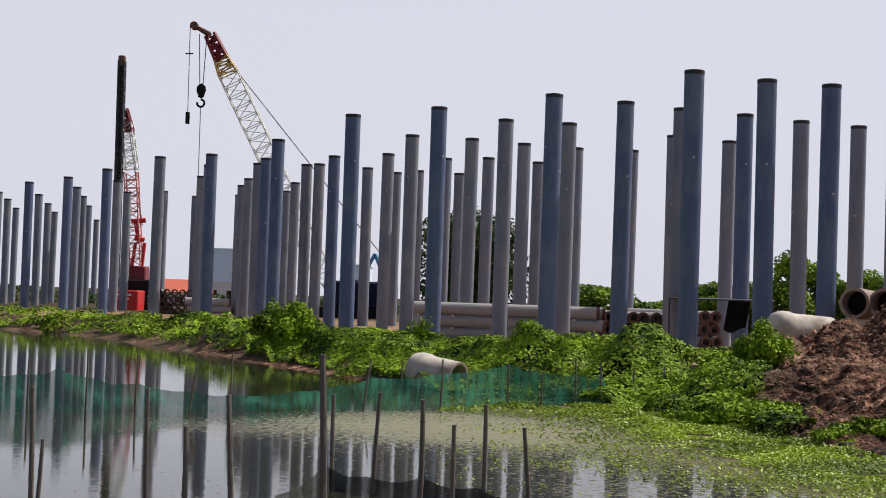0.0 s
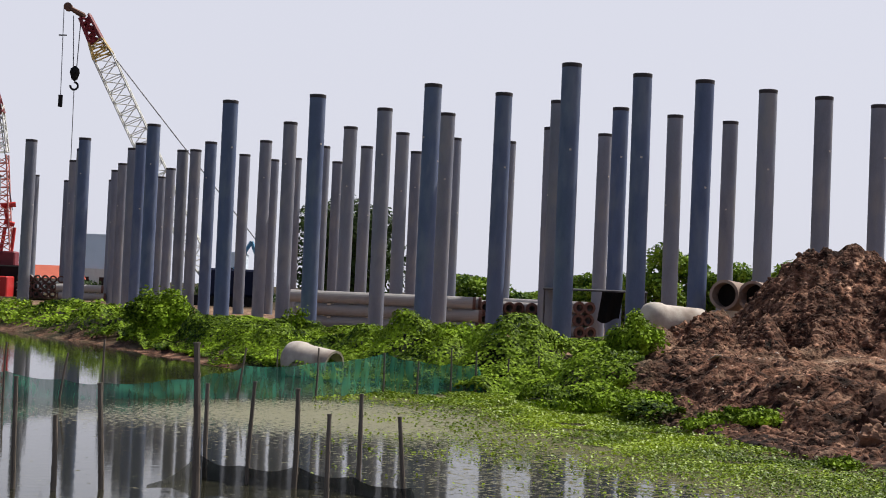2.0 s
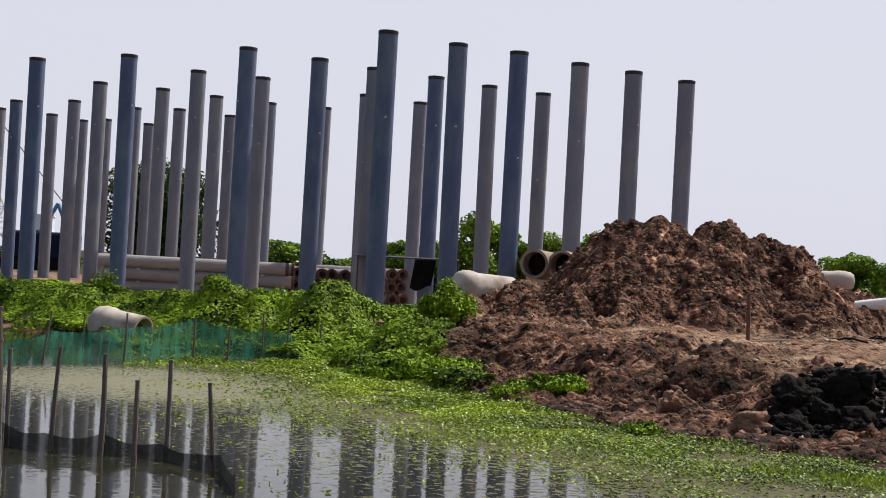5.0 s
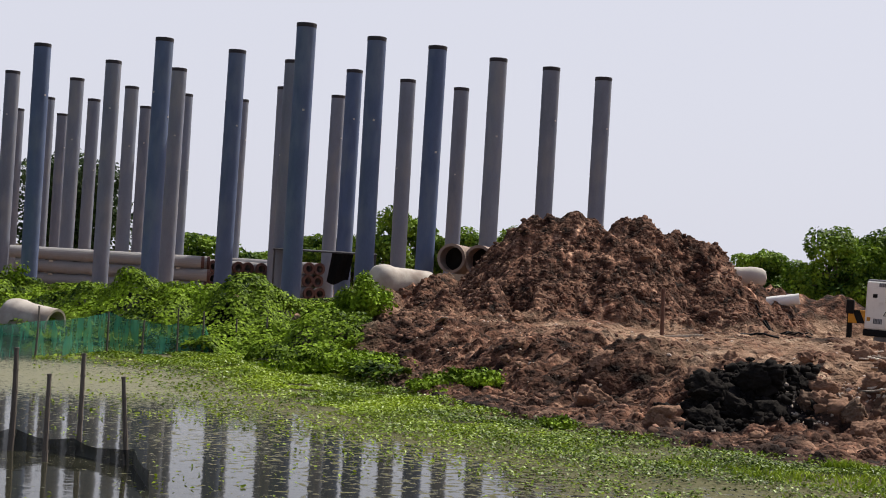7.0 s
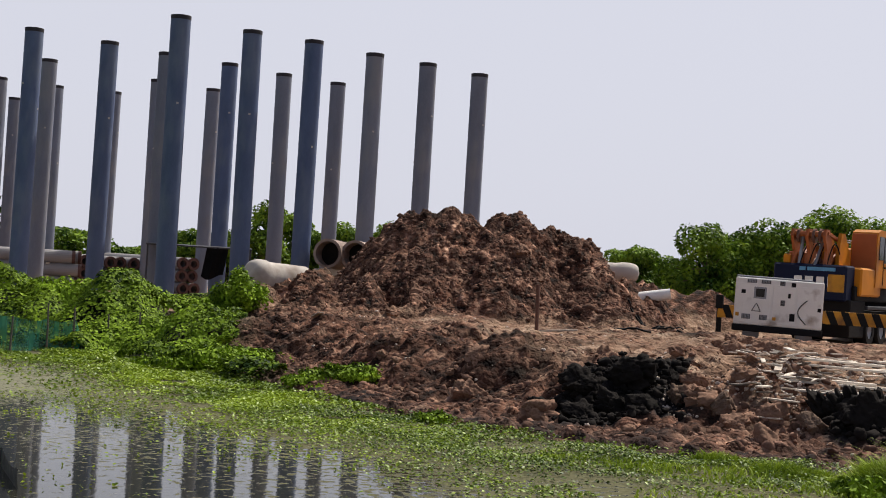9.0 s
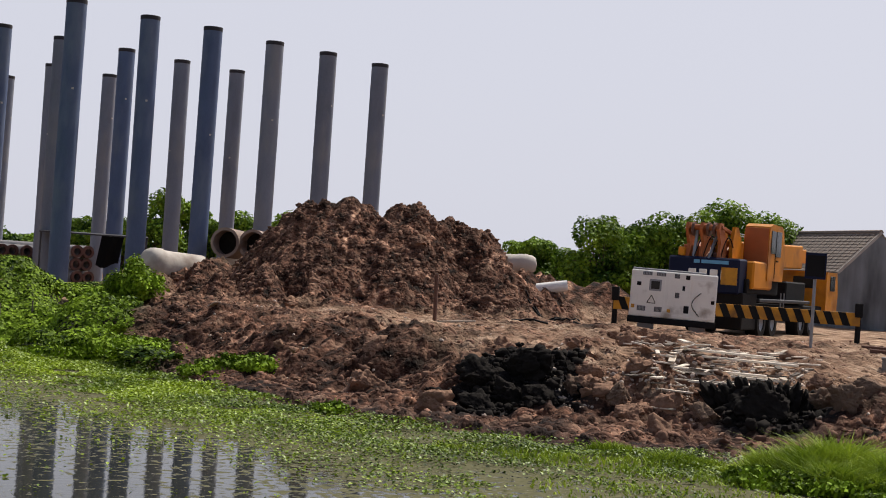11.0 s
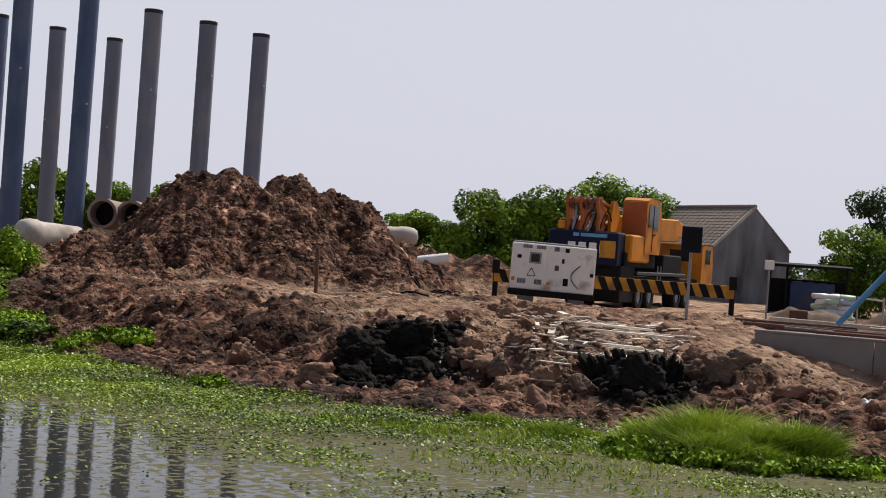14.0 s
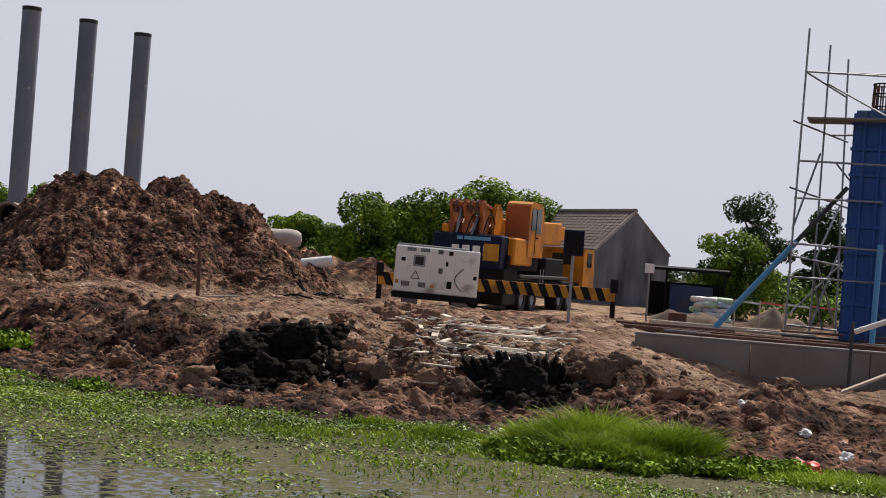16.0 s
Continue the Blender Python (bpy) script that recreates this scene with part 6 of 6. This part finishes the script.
    part("cab_rear_window", box(bmesh.new(), (0.9, 0.03, 0.45), (0.4, 10.695, 2.1), bevel=0.01), GLASS_DARK, fc)
    for yy in (2.3, 3.65, 7.3, 8.65):
        for s in (-1.08, 1.08):
            wheel(s, yy, 0.52, 0.46, t)
    ld = bmesh.new()
    for s in (0, 0.4):
        rod(ld, (1.32, 4.4 + s, 0.6), (1.32, 4.4 + s, 1.6), 0.025, 5)
    for k in range(3):
        rod(ld, (1.32, 4.4, 0.75 + 0.3 * k), (1.32, 4.8, 0.75 + 0.3 * k), 0.02, 5)
    part("ladder", ld, GALV, t)
    return t


truck_crane()


def striped_beam():
    """The outrigger beam with warning stripes, drawn out across the rear of the crane."""
    ax, ay, az_ = (25.09, 41.62, 1.61)
    bx, by, bz = (31.48, 37.03, 1.40)
    L = math.hypot(bx - ax, by - ay)
    t = thing("striped_outrigger", pose(ax, ay, 0.7, 0, 0, math.degrees(math.atan2(by - ay, bx - ax))), "black and yellow striped steel outrigger beam on jacks", "outrigger beam")
    h = 0.42
    z = 0.85
    part("beam", box(bmesh.new(), (L, 0.22, h), (L / 2, 0, z), bevel=0.01), YELLOW, t, "yellow steel beam")
    k = 0.12
    first = None
    while k < L - 0.5:
        bm = prism(bmesh.new(), [(0, -h / 2), (0.24, -h / 2), (0.06, h / 2), (-0.18, h / 2)], -0.008, 0.0)
        if first is None:
            first = bm
            me_ob = part("stripe", bm, BLACK, t)
            me_ob.location = (k + 0.17, -0.112, z)
        else:
            bm.free()
            o2 = new("stripe", me_ob.data)
            o2.parent = t
            o2.location = (k + 0.17, -0.112, z)
        k += 0.47
    for x in (0.05, L - 0.05):
        jk = bmesh.new()
        rod(jk, (x, 0, 0.1), (x, 0, 1.3), 0.09, 10)
        rod(jk, (x, 0, -0.05), (x, 0, 0.1), 0.25, 12, 0.2)
        box(jk, (0.24, 0.3, 0.45), (x, 0, 1.15), bevel=0.02)
        part("jack", jk, BLACK, t)


striped_beam()


# ---- house ----
def house():
    ax, ay, _ = (47.05, 57.12, 2.13)
    R = Vector((ay, -ax, 0)).normalized()
    F = Vector((ax, ay, 0)).normalized()
    g = (0.86 * R + 0.5 * F).normalized()
    turn = math.degrees(math.atan2(g.y, g.x))
    W, Ln, Hw, Hr = 4.4, 9.0, 2.95, 2.05
    t = thing("house", pose(ax, ay, 0.45, 0, 0, turn), "small grey rendered house with a brown tiled gable roof", "house")
    bm = prism(bmesh.new(), [(0, -0.2), (W, -0.2), (W, Hw), (W / 2, Hw + Hr), (0, Hw)], 0, 0.18)
    part("gable_wall", bm, RENDER_WALL, t, "stained dark grey rendered gable")
    part("back_wall", prism(bmesh.new(), [(0, -0.2), (W, -0.2), (W, Hw), (W / 2, Hw + Hr), (0, Hw)], Ln - 0.18, Ln), RENDER_WALL, t)
    for x in (0.09, W - 0.09):
        part("side_wall", box(bmesh.new(), (0.18, Ln - 0.37, Hw + 0.1), (x, Ln / 2, (Hw - 0.3) / 2)), RENDER_WALL, t)
    slope = math.degrees(math.atan2(Hr, W / 2))
    run = math.hypot(Hr, W / 2) + 0.12
    for s in (-1, 1):
        rf = part("roof", box(bmesh.new(), (run, Ln + 0.06, 0.06), (W / 2 + s * (W / 4 + 0.03), Ln / 2, Hw + Hr / 2 + 0.0), (0, s * slope, 0)), ROOF_TILE, t)
        n = 13
        shared = None
        for k in range(n):
            u = (k + 0.5) / n
            x = W / 2 + s * (u * (W / 2 + 0.05))
            z = Hw + Hr - u * (Hr + 0.05) + 0.07
            if shared is None:
                b2 = bmesh.new()
                for j in range(34):
                    box(b2, (run / n + 0.05, Ln / 34 - 0.02, 0.05), (0, -Ln / 2 + (j + 0.5) * Ln / 34, 0.012 * (j % 2)), (0, 0, 0))
                o2 = part("tile_course", b2, ROOF_TILE, rf)
                shared = o2.data
            else:
                o2 = new("tile_course", shared)
                o2.parent = rf
            o2.matrix_local = pose(x, Ln / 2, z, 0, s * (slope - 4), 0)
        if s < 0:
            part("verge_board", box(bmesh.new(), (run, 0.06, 0.14), (W / 2 + s * (W / 4 + 0.02), -0.06, Hw + Hr / 2 + 0.03), (0, s * slope, 0)), PIPE_CONCRETE, t, "pale verge board")
    part("ridge", rod(bmesh.new(), (W / 2, -0.03, Hw + Hr + 0.08), (W / 2, Ln + 0.05, Hw + Hr + 0.08), 0.12, 8), ROOF_TILE, t)


house()


# ---- site office, boards and clutter ----
def board_on_post(name, top, foot, w, h, mat, post, label, turn):
    x, y, zt = top
    t = thing(name, pose(x, y, foot, 0, 0, turn), label, "sign")
    part("post", rod(bmesh.new(), (0, 0, -0.3), (0, 0, zt - foot), 0.035, 8), post, t)
    fr = part("board", box(bmesh.new(), (w, 0.06, h), (0, -0.06, zt - foot - h / 2 + 0.02), bevel=0.01), mat, t)
    part("rim", box(bmesh.new(), (w * 0.86, 0.01, h * 0.8), (0, -0.096, zt - foot - h / 2 + 0.02), bevel=0.004), BLACK if mat is NAVY else WHITE_PAINT, fr)
    return t


board_on_post("site_board", (20.60, 25.78, 3.17), 0.8, 0.45, 0.58, NAVY, GALV, "black square board on a grey post", -37)
board_on_post("small_sign", (33.21, 37.37, 2.68), 0.7, 0.32, 0.32, PLASTIC_WHITE, GALV, "small white sign on a thin post", -40)


SACK_BLUE = material("pale_blue_plastic", (0.4, 0.47, 0.56), 0.5, vary=0.2)
SAND = material("damp_sand", (0.14, 0.105, 0.082), 0.95, vary=0.4, scale=2.5, grain=30, bump=0.4, spec=0.1)
SHED_BLUE = material("faded_blue_steel", (0.012, 0.028, 0.085), 0.55, vary=0.4, scale=2, dirt=(0.06, 0.06, 0.07), dirt_amount=0.3)


def site_shed():
    ax, ay, az_ = (39.86, 44.85, 2.66)
    bx, by, _ = (41.72, 43.12, 2.62)
    turn = math.degrees(math.atan2(by - ay, bx - ax))
    w = math.hypot(bx - ax, by - ay)
    t = thing("site_shed", pose(ax, ay, 0.6, 0, 0, turn), "open site shed with a flat dark roof and a blue wall", "shed")
    h = az_ - 0.6
    part("roof", box(bmesh.new(), (w + 0.8, 2.4, 0.12), (w / 2 + 0.3, 1.1, h), (2, 0, 0), bevel=0.01), BLACK, t)
    for x in (0.05, w * 0.28, w + 0.5):
        part("post", rod(bmesh.new(), (x, 0.06, -0.2), (x, 0.06, h), 0.05, 8), BLACK, t)
    part("back_wall", box(bmesh.new(), (w + 0.6, 0.06, h * 0.72), (w / 2 + 0.3, 2.1, h * 0.36)), BLACK, t)
    part("container", box(bmesh.new(), (w * 0.68, 1.6, h * 0.68), (w * 0.68, 1.1, h * 0.34), bevel=0.03), SHED_BLUE, t, "dark blue steel box")


site_shed()
for k in range(15):
    bm = box(bmesh.new(), (0.62, 0.4, 0.2), bevel=0.06)
    bmesh.ops.subdivide_edges(bm, edges=bm.edges[:], cuts=1, use_grid_fill=True)
    for v in bm.verts:
        v.co *= 1 + 0.22 * noise.noise(v.co * 3.5 + Vector((k, 0, 0)))
    ob = put("filled_sack", bm, (PLASTIC_WHITE, PLASTIC_WHITE, PALE_GREEN, SACK_BLUE)[k % 4], smooth=True)
    row, col = k // 3, k % 3
    x, y = (40.3, 42.3)
    ob.matrix_world = pose(x + 0.33 * col + 0.06 * math.sin(k * 2.3), y - 0.36 * col + 0.08 * math.cos(k), 0.72 + 0.2 * row, 5 * math.sin(k), 6 * math.cos(k * 1.7), -40 + 14 * math.sin(k * 1.3))
    tagged(ob, "full pale plastic sack stacked at the shed", "sack", "sacks at the shed")


def soil_heap(name, x, y, rx, ry, high, turn, mat, label, seed):
    """A low loose heap on the ground, with an uneven outline."""
    n, m = 72, 22
    a, r = np.meshgrid(np.linspace(0, 2 * np.pi, n, endpoint=False), np.linspace(0, 1, m))
    edge = 1 + 0.25 * (lattice_noise(np.cos(a) * 2 + 9, np.sin(a) * 2 + 9, 0.8, seed) - 0.5)
    u, v = rx * r * np.cos(a) * edge, ry * r * np.sin(a) * edge
    z = high * (1 - r ** 1.5) * (0.55 + 0.9 * lattice_noise(u + 20, v + 20, 0.55, seed + 1)) + 0.22 * (lattice_noise(u + 5, v + 5, 0.22, seed + 2) - 0.4) * (1 - r) - 0.12 * r ** 3
    i = np.arange(n * m).reshape(m, n)
    f = np.stack([i[:-1], i[1:], np.roll(i, -1, 1)[1:], np.roll(i, -1, 1)[:-1]], -1).reshape(-1, 4)
    ob = arrays(name, np.stack([u, v, z], -1).reshape(-1, 3), f, mat, True)
    ob.matrix_world = pose(x, y, ground_z(x, y), 0, 0, turn)
    return tagged(ob, label, "sand mound")


soil_heap("sand_mound", 38.2, 40.6, 1.9, 1.0, 0.42, -42, SAND, "low grey-brown mound of sand beside the shed", 5)
soil_heap("sand_mound", 40.6, 38.4, 1.4, 0.9, 0.55, -42, SAND, "low grey-brown mound of sand beside the prop", 8)
bm = box(bmesh.new(), (0.62, 0.5, 0.36), bevel=0.03)
ob = put("brown_crate", bm, RUST)
ob.matrix_world = pose(36.7, 39.6, ground_z(36.7, 39.6) + 0.17, 0, 0, -36)
tagged(ob, "reddish brown crate standing on the ground", "crate")


def footing_wall():
    ax, ay = 18.46, 21.05
    bx, by = 26.0, 13.3
    turn = math.degrees(math.atan2(by - ay, bx - ax))
    L = math.hypot(bx - ax, by - ay)
    t = thing("footing_wall", pose(ax, ay, 0, 0, 0, turn), "long low cast concrete wall half buried in soil", "wall", kind="structure")
    n = 5
    for k in range(n):
        part("panel", box(bmesh.new(), (L / n - 0.012, 0.24, 1.35), ((k + 0.5) * L / n, 0.12, 0.49), bevel=0.012), WALL_CONCRETE, t)
    part("coping", box(bmesh.new(), (L + 0.02, 0.27, 0.05), (L / 2, 0.13, 1.19), bevel=0.01), WALL_CONCRETE, t)


footing_wall()


def column_and_scaffold():
    cx, cy, _ = (29.13, 24.41, 1.15)
    az = math.degrees(math.atan2(cx, cy))
    t = thing("column_formwork", pose(cx, cy, 1.02, 0, 0, -az - 8), "tall blue steel column formwork with ribs", "formwork")
    w, h = 1.25, 5.75
    part("shell", box(bmesh.new(), (w, w, h), (0, 0, h / 2), bevel=0.02), BLUE_STEEL, t)
    for k in range(9):
        z = 0.3 + k * 0.64
        part("rib", box(bmesh.new(), (w + 0.16, w + 0.16, 0.09), (0, 0, z), bevel=0.01), BLUE_STEEL, t)
    for s in (-0.38, 0.0, 0.38):
        part("stiffener", box(bmesh.new(), (0.07, 0.09, h - 0.1), (s, -w / 2 - 0.045, h / 2), bevel=0.01), BLUE_STEEL, t)
        part("stiffener", box(bmesh.new(), (0.09, 0.07, h - 0.1), (-w / 2 - 0.045, s, h / 2), bevel=0.01), BLUE_STEEL, t)
    cage = thing("rebar_cage", pose(cx, cy, 1.02 + h), "dark round cage of reinforcing bars above the formwork", "rebar")
    for k in range(16):
        a = k * math.pi / 8
        part("bar", rod(bmesh.new(), (0.36 * math.cos(a), 0.36 * math.sin(a), -0.05), (0.33 * math.cos(a), 0.33 * math.sin(a), 0.72), 0.022, 5), RUST, cage)
    for z in (0.12, 0.45, 0.7):
        bm = bmesh.new()
        lathe(bm, [(0.37, z), (0.37, z + 0.03), (0.34, z + 0.03), (0.34, z)], 20)
        part("hoop", bm, BLACK, cage)
    sc = thing("scaffolding", pose(*(27.03, 25.27, 1.13)[:2], 1.0), "tube scaffolding tower beside the blue formwork", "scaffolding")
    o = Vector((*(27.03, 25.27, 1.13)[:2], 1.0))
    R = Vector((cy, -cx, 0)).normalized()
    F = Vector((cx, cy, 0)).normalized()

    def tube(a, b, r=0.026, name="tube", mat=GALV):
        part(name, rod(bmesh.new(), Vector(a) - o, Vector(b) - o, r, 6), mat, sc)

    tube((27.01, 25.28, 1.06), (27.06, 25.23, 8.68), name="standard")
    tube((28.30, 25.65, 1.11), (28.31, 25.65, 8.48), name="standard")
    tube((29.63, 25.97, 1.16), (29.52, 26.10, 8.32), name="standard")
    tube((28.31, 23.04, 1.23), (28.25, 23.12, 8.53), name="standard")
    for a, b in (((27.07, 25.23, 7.61), (28.37, 23.12, 7.49)), ((29.50, 26.12, 7.95), (30.47, 24.34, 7.88)), ((27.07, 25.23, 7.59), (29.52, 26.10, 7.33)),
                 ((26.91, 25.39, 6.38), (29.60, 26.00, 6.15)), ((28.71, 25.80, 6.22), (29.42, 24.06, 6.28)), ((26.93, 25.37, 4.73), (29.78, 25.80, 4.39)), ((27.01, 25.29, 4.48), (28.57, 22.88, 4.47)),
                 ((27.02, 25.28, 3.71), (28.27, 25.69, 5.71)), ((27.04, 25.26, 2.53), (28.49, 22.98, 2.52)), ((27.02, 25.28, 1.34), (29.83, 25.74, 1.22)), ((27.03, 25.27, 1.55), (29.94, 24.99, 4.01)), ((28.16, 25.51, 2.58), (28.51, 25.42, 1.24)),
                 ((29.29, 26.05, 5.56), (29.77, 25.81, 5.01)), ((28.30, 25.65, 1.3), (29.58, 26.0, 3.3)), ((29.60, 25.98, 1.3), (28.31, 25.65, 3.1)), ((28.31, 25.65, 3.0), (29.55, 26.05, 4.5)),
                 ((27.03, 25.27, 3.05), (29.7, 25.9, 2.9)), ((27.04, 25.26, 3.35), (28.3, 23.1, 3.3)), ((28.3, 23.08, 1.4), (29.6, 25.98, 2.9)), ((27.05, 25.25, 5.4), (28.29, 23.1, 5.35)), ((28.26, 23.1, 6.3), (28.31, 25.65, 7.5))):
        tube(a, b)
    a, b = Vector((27.14, 25.15, 6.49)), Vector((28.05, 23.51, 6.47))
    d = (b - a).normalized()
    for k in range(4):
        bm = bmesh.new()
        m = a.lerp(b, 0.5) + F * (0.2 + 0.3 * k) - o
        box(bm, ((b - a).length, 0.26, 0.045), m, (0, 0, math.degrees(math.atan2(d.y, d.x))), bevel=0.005)
        part("plank", bm, PLANK_GREY, sc)
    pr = thing("raking_prop", pose(*(25.83, 26.49, 1.13)), "long blue steel raking prop braced against the formwork", "prop")
    o2 = Vector((25.83, 26.49, 1.13))
    end = Vector((28.00, 24.49, 4.82)) - o2
    part("outer_tube", rod(bmesh.new(), (0, 0, 0), end * 0.62, 0.075, 10), BLUE_PROP, pr)
    part("inner_tube", rod(bmesh.new(), end * 0.6, end, 0.055, 10), DARK_METAL, pr)
    part("foot_plate", box(bmesh.new(), (0.3, 0.3, 0.04), (0, 0, -0.05)), BLUE_PROP, pr)
    p2 = thing("raking_prop", pose(27.24, 22.77, 1.06), "steep blue steel prop standing in front of the formwork", "prop")
    end = Vector((28.05, 23.36, 4.86)) - Vector((27.24, 22.77, 1.06))
    part("outer_tube", rod(bmesh.new(), (0, 0, 0), end * 0.62, 0.07, 10), BLUE_PROP, p2)
    part("inner_tube", rod(bmesh.new(), end * 0.6, end, 0.05, 10), BLUE_STEEL, p2)
    part("foot_plate", box(bmesh.new(), (0.3, 0.3, 0.04), (0, 0, -0.03)), BLUE_PROP, p2)


column_and_scaffold()


def loose_bar(name, a, b, w, h, mat, label, category, group=""):
    """A plank or beam lying from a to b."""
    a, b = Vector(a), Vector(b)
    d = b - a
    ob = put(name, box(bmesh.new(), (d.length, w, h), bevel=min(w, h) * 0.12), mat)
    ob.matrix_world = Matrix.Translation((a + b) / 2) @ pose(0, 0, 0, 0, -math.degrees(math.atan2(d.z, math.hypot(d.x, d.y))), math.degrees(math.atan2(d.y, d.x)))
    return tagged(ob, label, category, group)


def on_earth(xy, lift=0.05):
    return (*xy, ground_z(*xy) + lift)


# rusty beams and boards along the top of the footing wall
for a, b in (((21.57, 24.97), (23.62, 21.58)), ((22.72, 26.62), (24.76, 24.74)), ((21.35, 22.47), (23.48, 20.24)), ((23.61, 23.06), (24.74, 20.30)), ((25.32, 28.34), (26.93, 25.37))):
    loose_bar("steel_beam", (*a, 1.12), (*b, 1.12), 0.12, 0.12, RUST if a[0] < 24.6 else TIMBER, "rusty steel beam lying behind the footing wall", "beam", "loose beams")
loose_bar("pale_board", (18.91, 16.35, 0.62), (19.52, 15.62, 1.10), 0.5, 0.04, TIMBER, "pale plywood board leaning on the soil", "board")
bm = bmesh.new()
rod(bm, (20.52, 17.55, 1.57), (21.04, 16.92, 1.92), 0.05, 8)
tagged(put("white_handrail", bm, PLASTIC_WHITE), "white tube lying across a stake", "tube")
bm = bmesh.new()
rod(bm, (20.49, 17.58, 0.49), (20.50, 17.58, 1.75), 0.03, 8)
tagged(put("iron_stake", bm, DARK_METAL), "dark iron stake in front of the wall", "stake")

for k in range(26):
    u, v = random.random(), random.random()
    x, y = 19.6 + 8.5 * u + 3.5 * v, 21.6 - 5.5 * u + 5.0 * v
    a, L = random.gauss(-42, 14), random.uniform(0.8, 2.6)
    q = (x + L * math.cos(radians(a)), y + L * math.sin(radians(a)))
    loose_bar("formwork_board", (x, y, 1.1 + 0.06 * (k % 3)), (*q, 1.1 + 0.06 * (k % 3)), random.choice((0.1, 0.16, 0.3)), 0.05, (RUST, PLANK_GREY, TIMBER, DARK_METAL)[k % 4], "used formwork board lying on the site ground", "board", "formwork boards")
# planks and laths thrown on the earth
for k in range(180):
    u, v = random.random(), random.random() ** 1.3
    x = (11.9 + 2.3 * u) * (1 - v) + (14.2 + 3.0 * u) * v + random.gauss(0, 0.15)
    y = (18.6 - 0.5 * u) * (1 - v) + (23.2 - 1.2 * u) * v + random.gauss(0, 0.2)
    L, a = random.uniform(0.1, 0.38) * (2.2 if k % 9 == 0 else 1), random.gauss(-25, 60)
    q = (x + L * math.cos(radians(a)), y + L * math.sin(radians(a)))
    zp = max(ground_z(x, y), ground_z(*q)) + random.uniform(0.03, 0.11)
    loose_bar("broken_plank", (x, y, zp), (*q, zp + random.uniform(-0.06, 0.06)), random.choice((0.03, 0.05, 0.07, 0.11)), 0.022, (PALE_WOOD, TIMBER, PALE_WOOD, BAMBOO)[k % 4], "broken pale plank thrown on the earth", "plank", "broken planks")
for k in range(6):
    a, b = (13.5 - 0.14 * k, 20.1 - 0.2 * k + 0.3 * math.sin(k * 2.1)), (14.84 - 0.12 * k + 0.3 * (k % 2), 19.2 - 0.1 * k + 0.25 * math.cos(k * 1.7))
    top_z = max(ground_z(*a), ground_z(*b), ground_z((a[0] + b[0]) / 2, (a[1] + b[1]) / 2)) + 0.04
    loose_bar("long_plank", (*a, top_z), (*b, top_z - 0.05), 0.14, 0.035, PALE_WOOD, "long pale scaffold plank lying on the earth", "plank", "long planks")
a = (13.51, 30.11)
bm = bmesh.new()
rod(bm, (*a, ground_z(*a) - 0.2), (13.48, 30.12, 2.12), 0.045, 8)
tagged(put("iron_post", bm, RUST), "short rusty post standing in the earth", "post")
loose_bar("pale_lath", on_earth((13.58, 30.30), 0.05), on_earth((14.42, 29.90), 0.05), 0.07, 0.04, TIMBER, "pale lath lying on the earth bench", "plank")
loose_bar("litter_board", on_earth((8.75, 31.76), 0.22), on_earth((8.61, 30.68), 0.2), 0.13, 0.02, TIMBER, "crumpled white litter on the slope", "litter")


def cables():
    for k in range(5):
        cu = bpy.data.curves.new("black_hose", "CURVE")
        cu.dimensions, cu.bevel_depth, cu.bevel_resolution = "3D", 0.025, 2
        sp = cu.splines.new("POLY")
        n = 22
        sp.points.add(n - 1)
        a, b = Vector((*(18.81, 35.30), 0)), Vector((*(20.85, 34.14), 0))
        if k > 2:
            a, b = Vector((*(15.04, 31.60), 0)), Vector((*(17.34, 31.55), 0))
        for i in range(n):
            t = i / (n - 1)
            p = a.lerp(b, t) + Vector((0, 1, 0)) * (0.22 * k + 0.3 * math.sin(t * 6 + k * 1.7) + 0.1 * math.sin(t * 15 + k))
            sp.points[i].co = (p.x, p.y, float(land(np.array([p.x]), np.array([p.y]))[0][0]) + 0.03, 1)
        cu.materials.append(BLACK)
        tagged(new("black_hose", cu), "black rubber hose lying over the earth", "hose", "hoses")


cables()
for k, (place, s, m, lab) in enumerate((((13.61, 12.22), 0.16, PLASTIC_RED, "crumpled red plastic bag on the muddy shore"), ((14.78, 12.63), 0.09, PLASTIC_WHITE, "crumpled white plastic bag on the muddy shore"), ((15.57, 14.05), 0.08, PLASTIC_WHITE, "pale crumpled bag on the soil"), ((15.33, 15.01), 0.08, PLASTIC_WHITE, "pale crumpled paper on the soil"))):
    bm = lump_mesh(300 + k, 3)
    for v in bm.verts:
        v.co *= s * (1 + 0.3 * noise.noise(v.co * 4))
    ob = put("plastic_bag", bm, m)
    ob.matrix_world = pose(*place, ground_z(*place) + s * 0.55)
    tagged(ob, lab, "bag")
for k in range(5):
    a, b = [tuple(Vector((36.75, 36.79)).lerp(Vector((39.63, 33.66)), q / 5)) for q in (k, k + 1)]
    loose_bar("barrier_tape", (*a, 1.65), (*b, 1.6), 0.01, 0.06, (PLASTIC_WHITE, PLASTIC_RED)[k % 2], "stretch of red and white barrier tape", "tape", "barrier tape")
    bm = rod(bmesh.new(), (*a, 0.4), (*a, 1.7), 0.03, 6)
    tagged(put("tape_post", bm, TIMBER), "thin post holding barrier tape", "post", "tape posts")
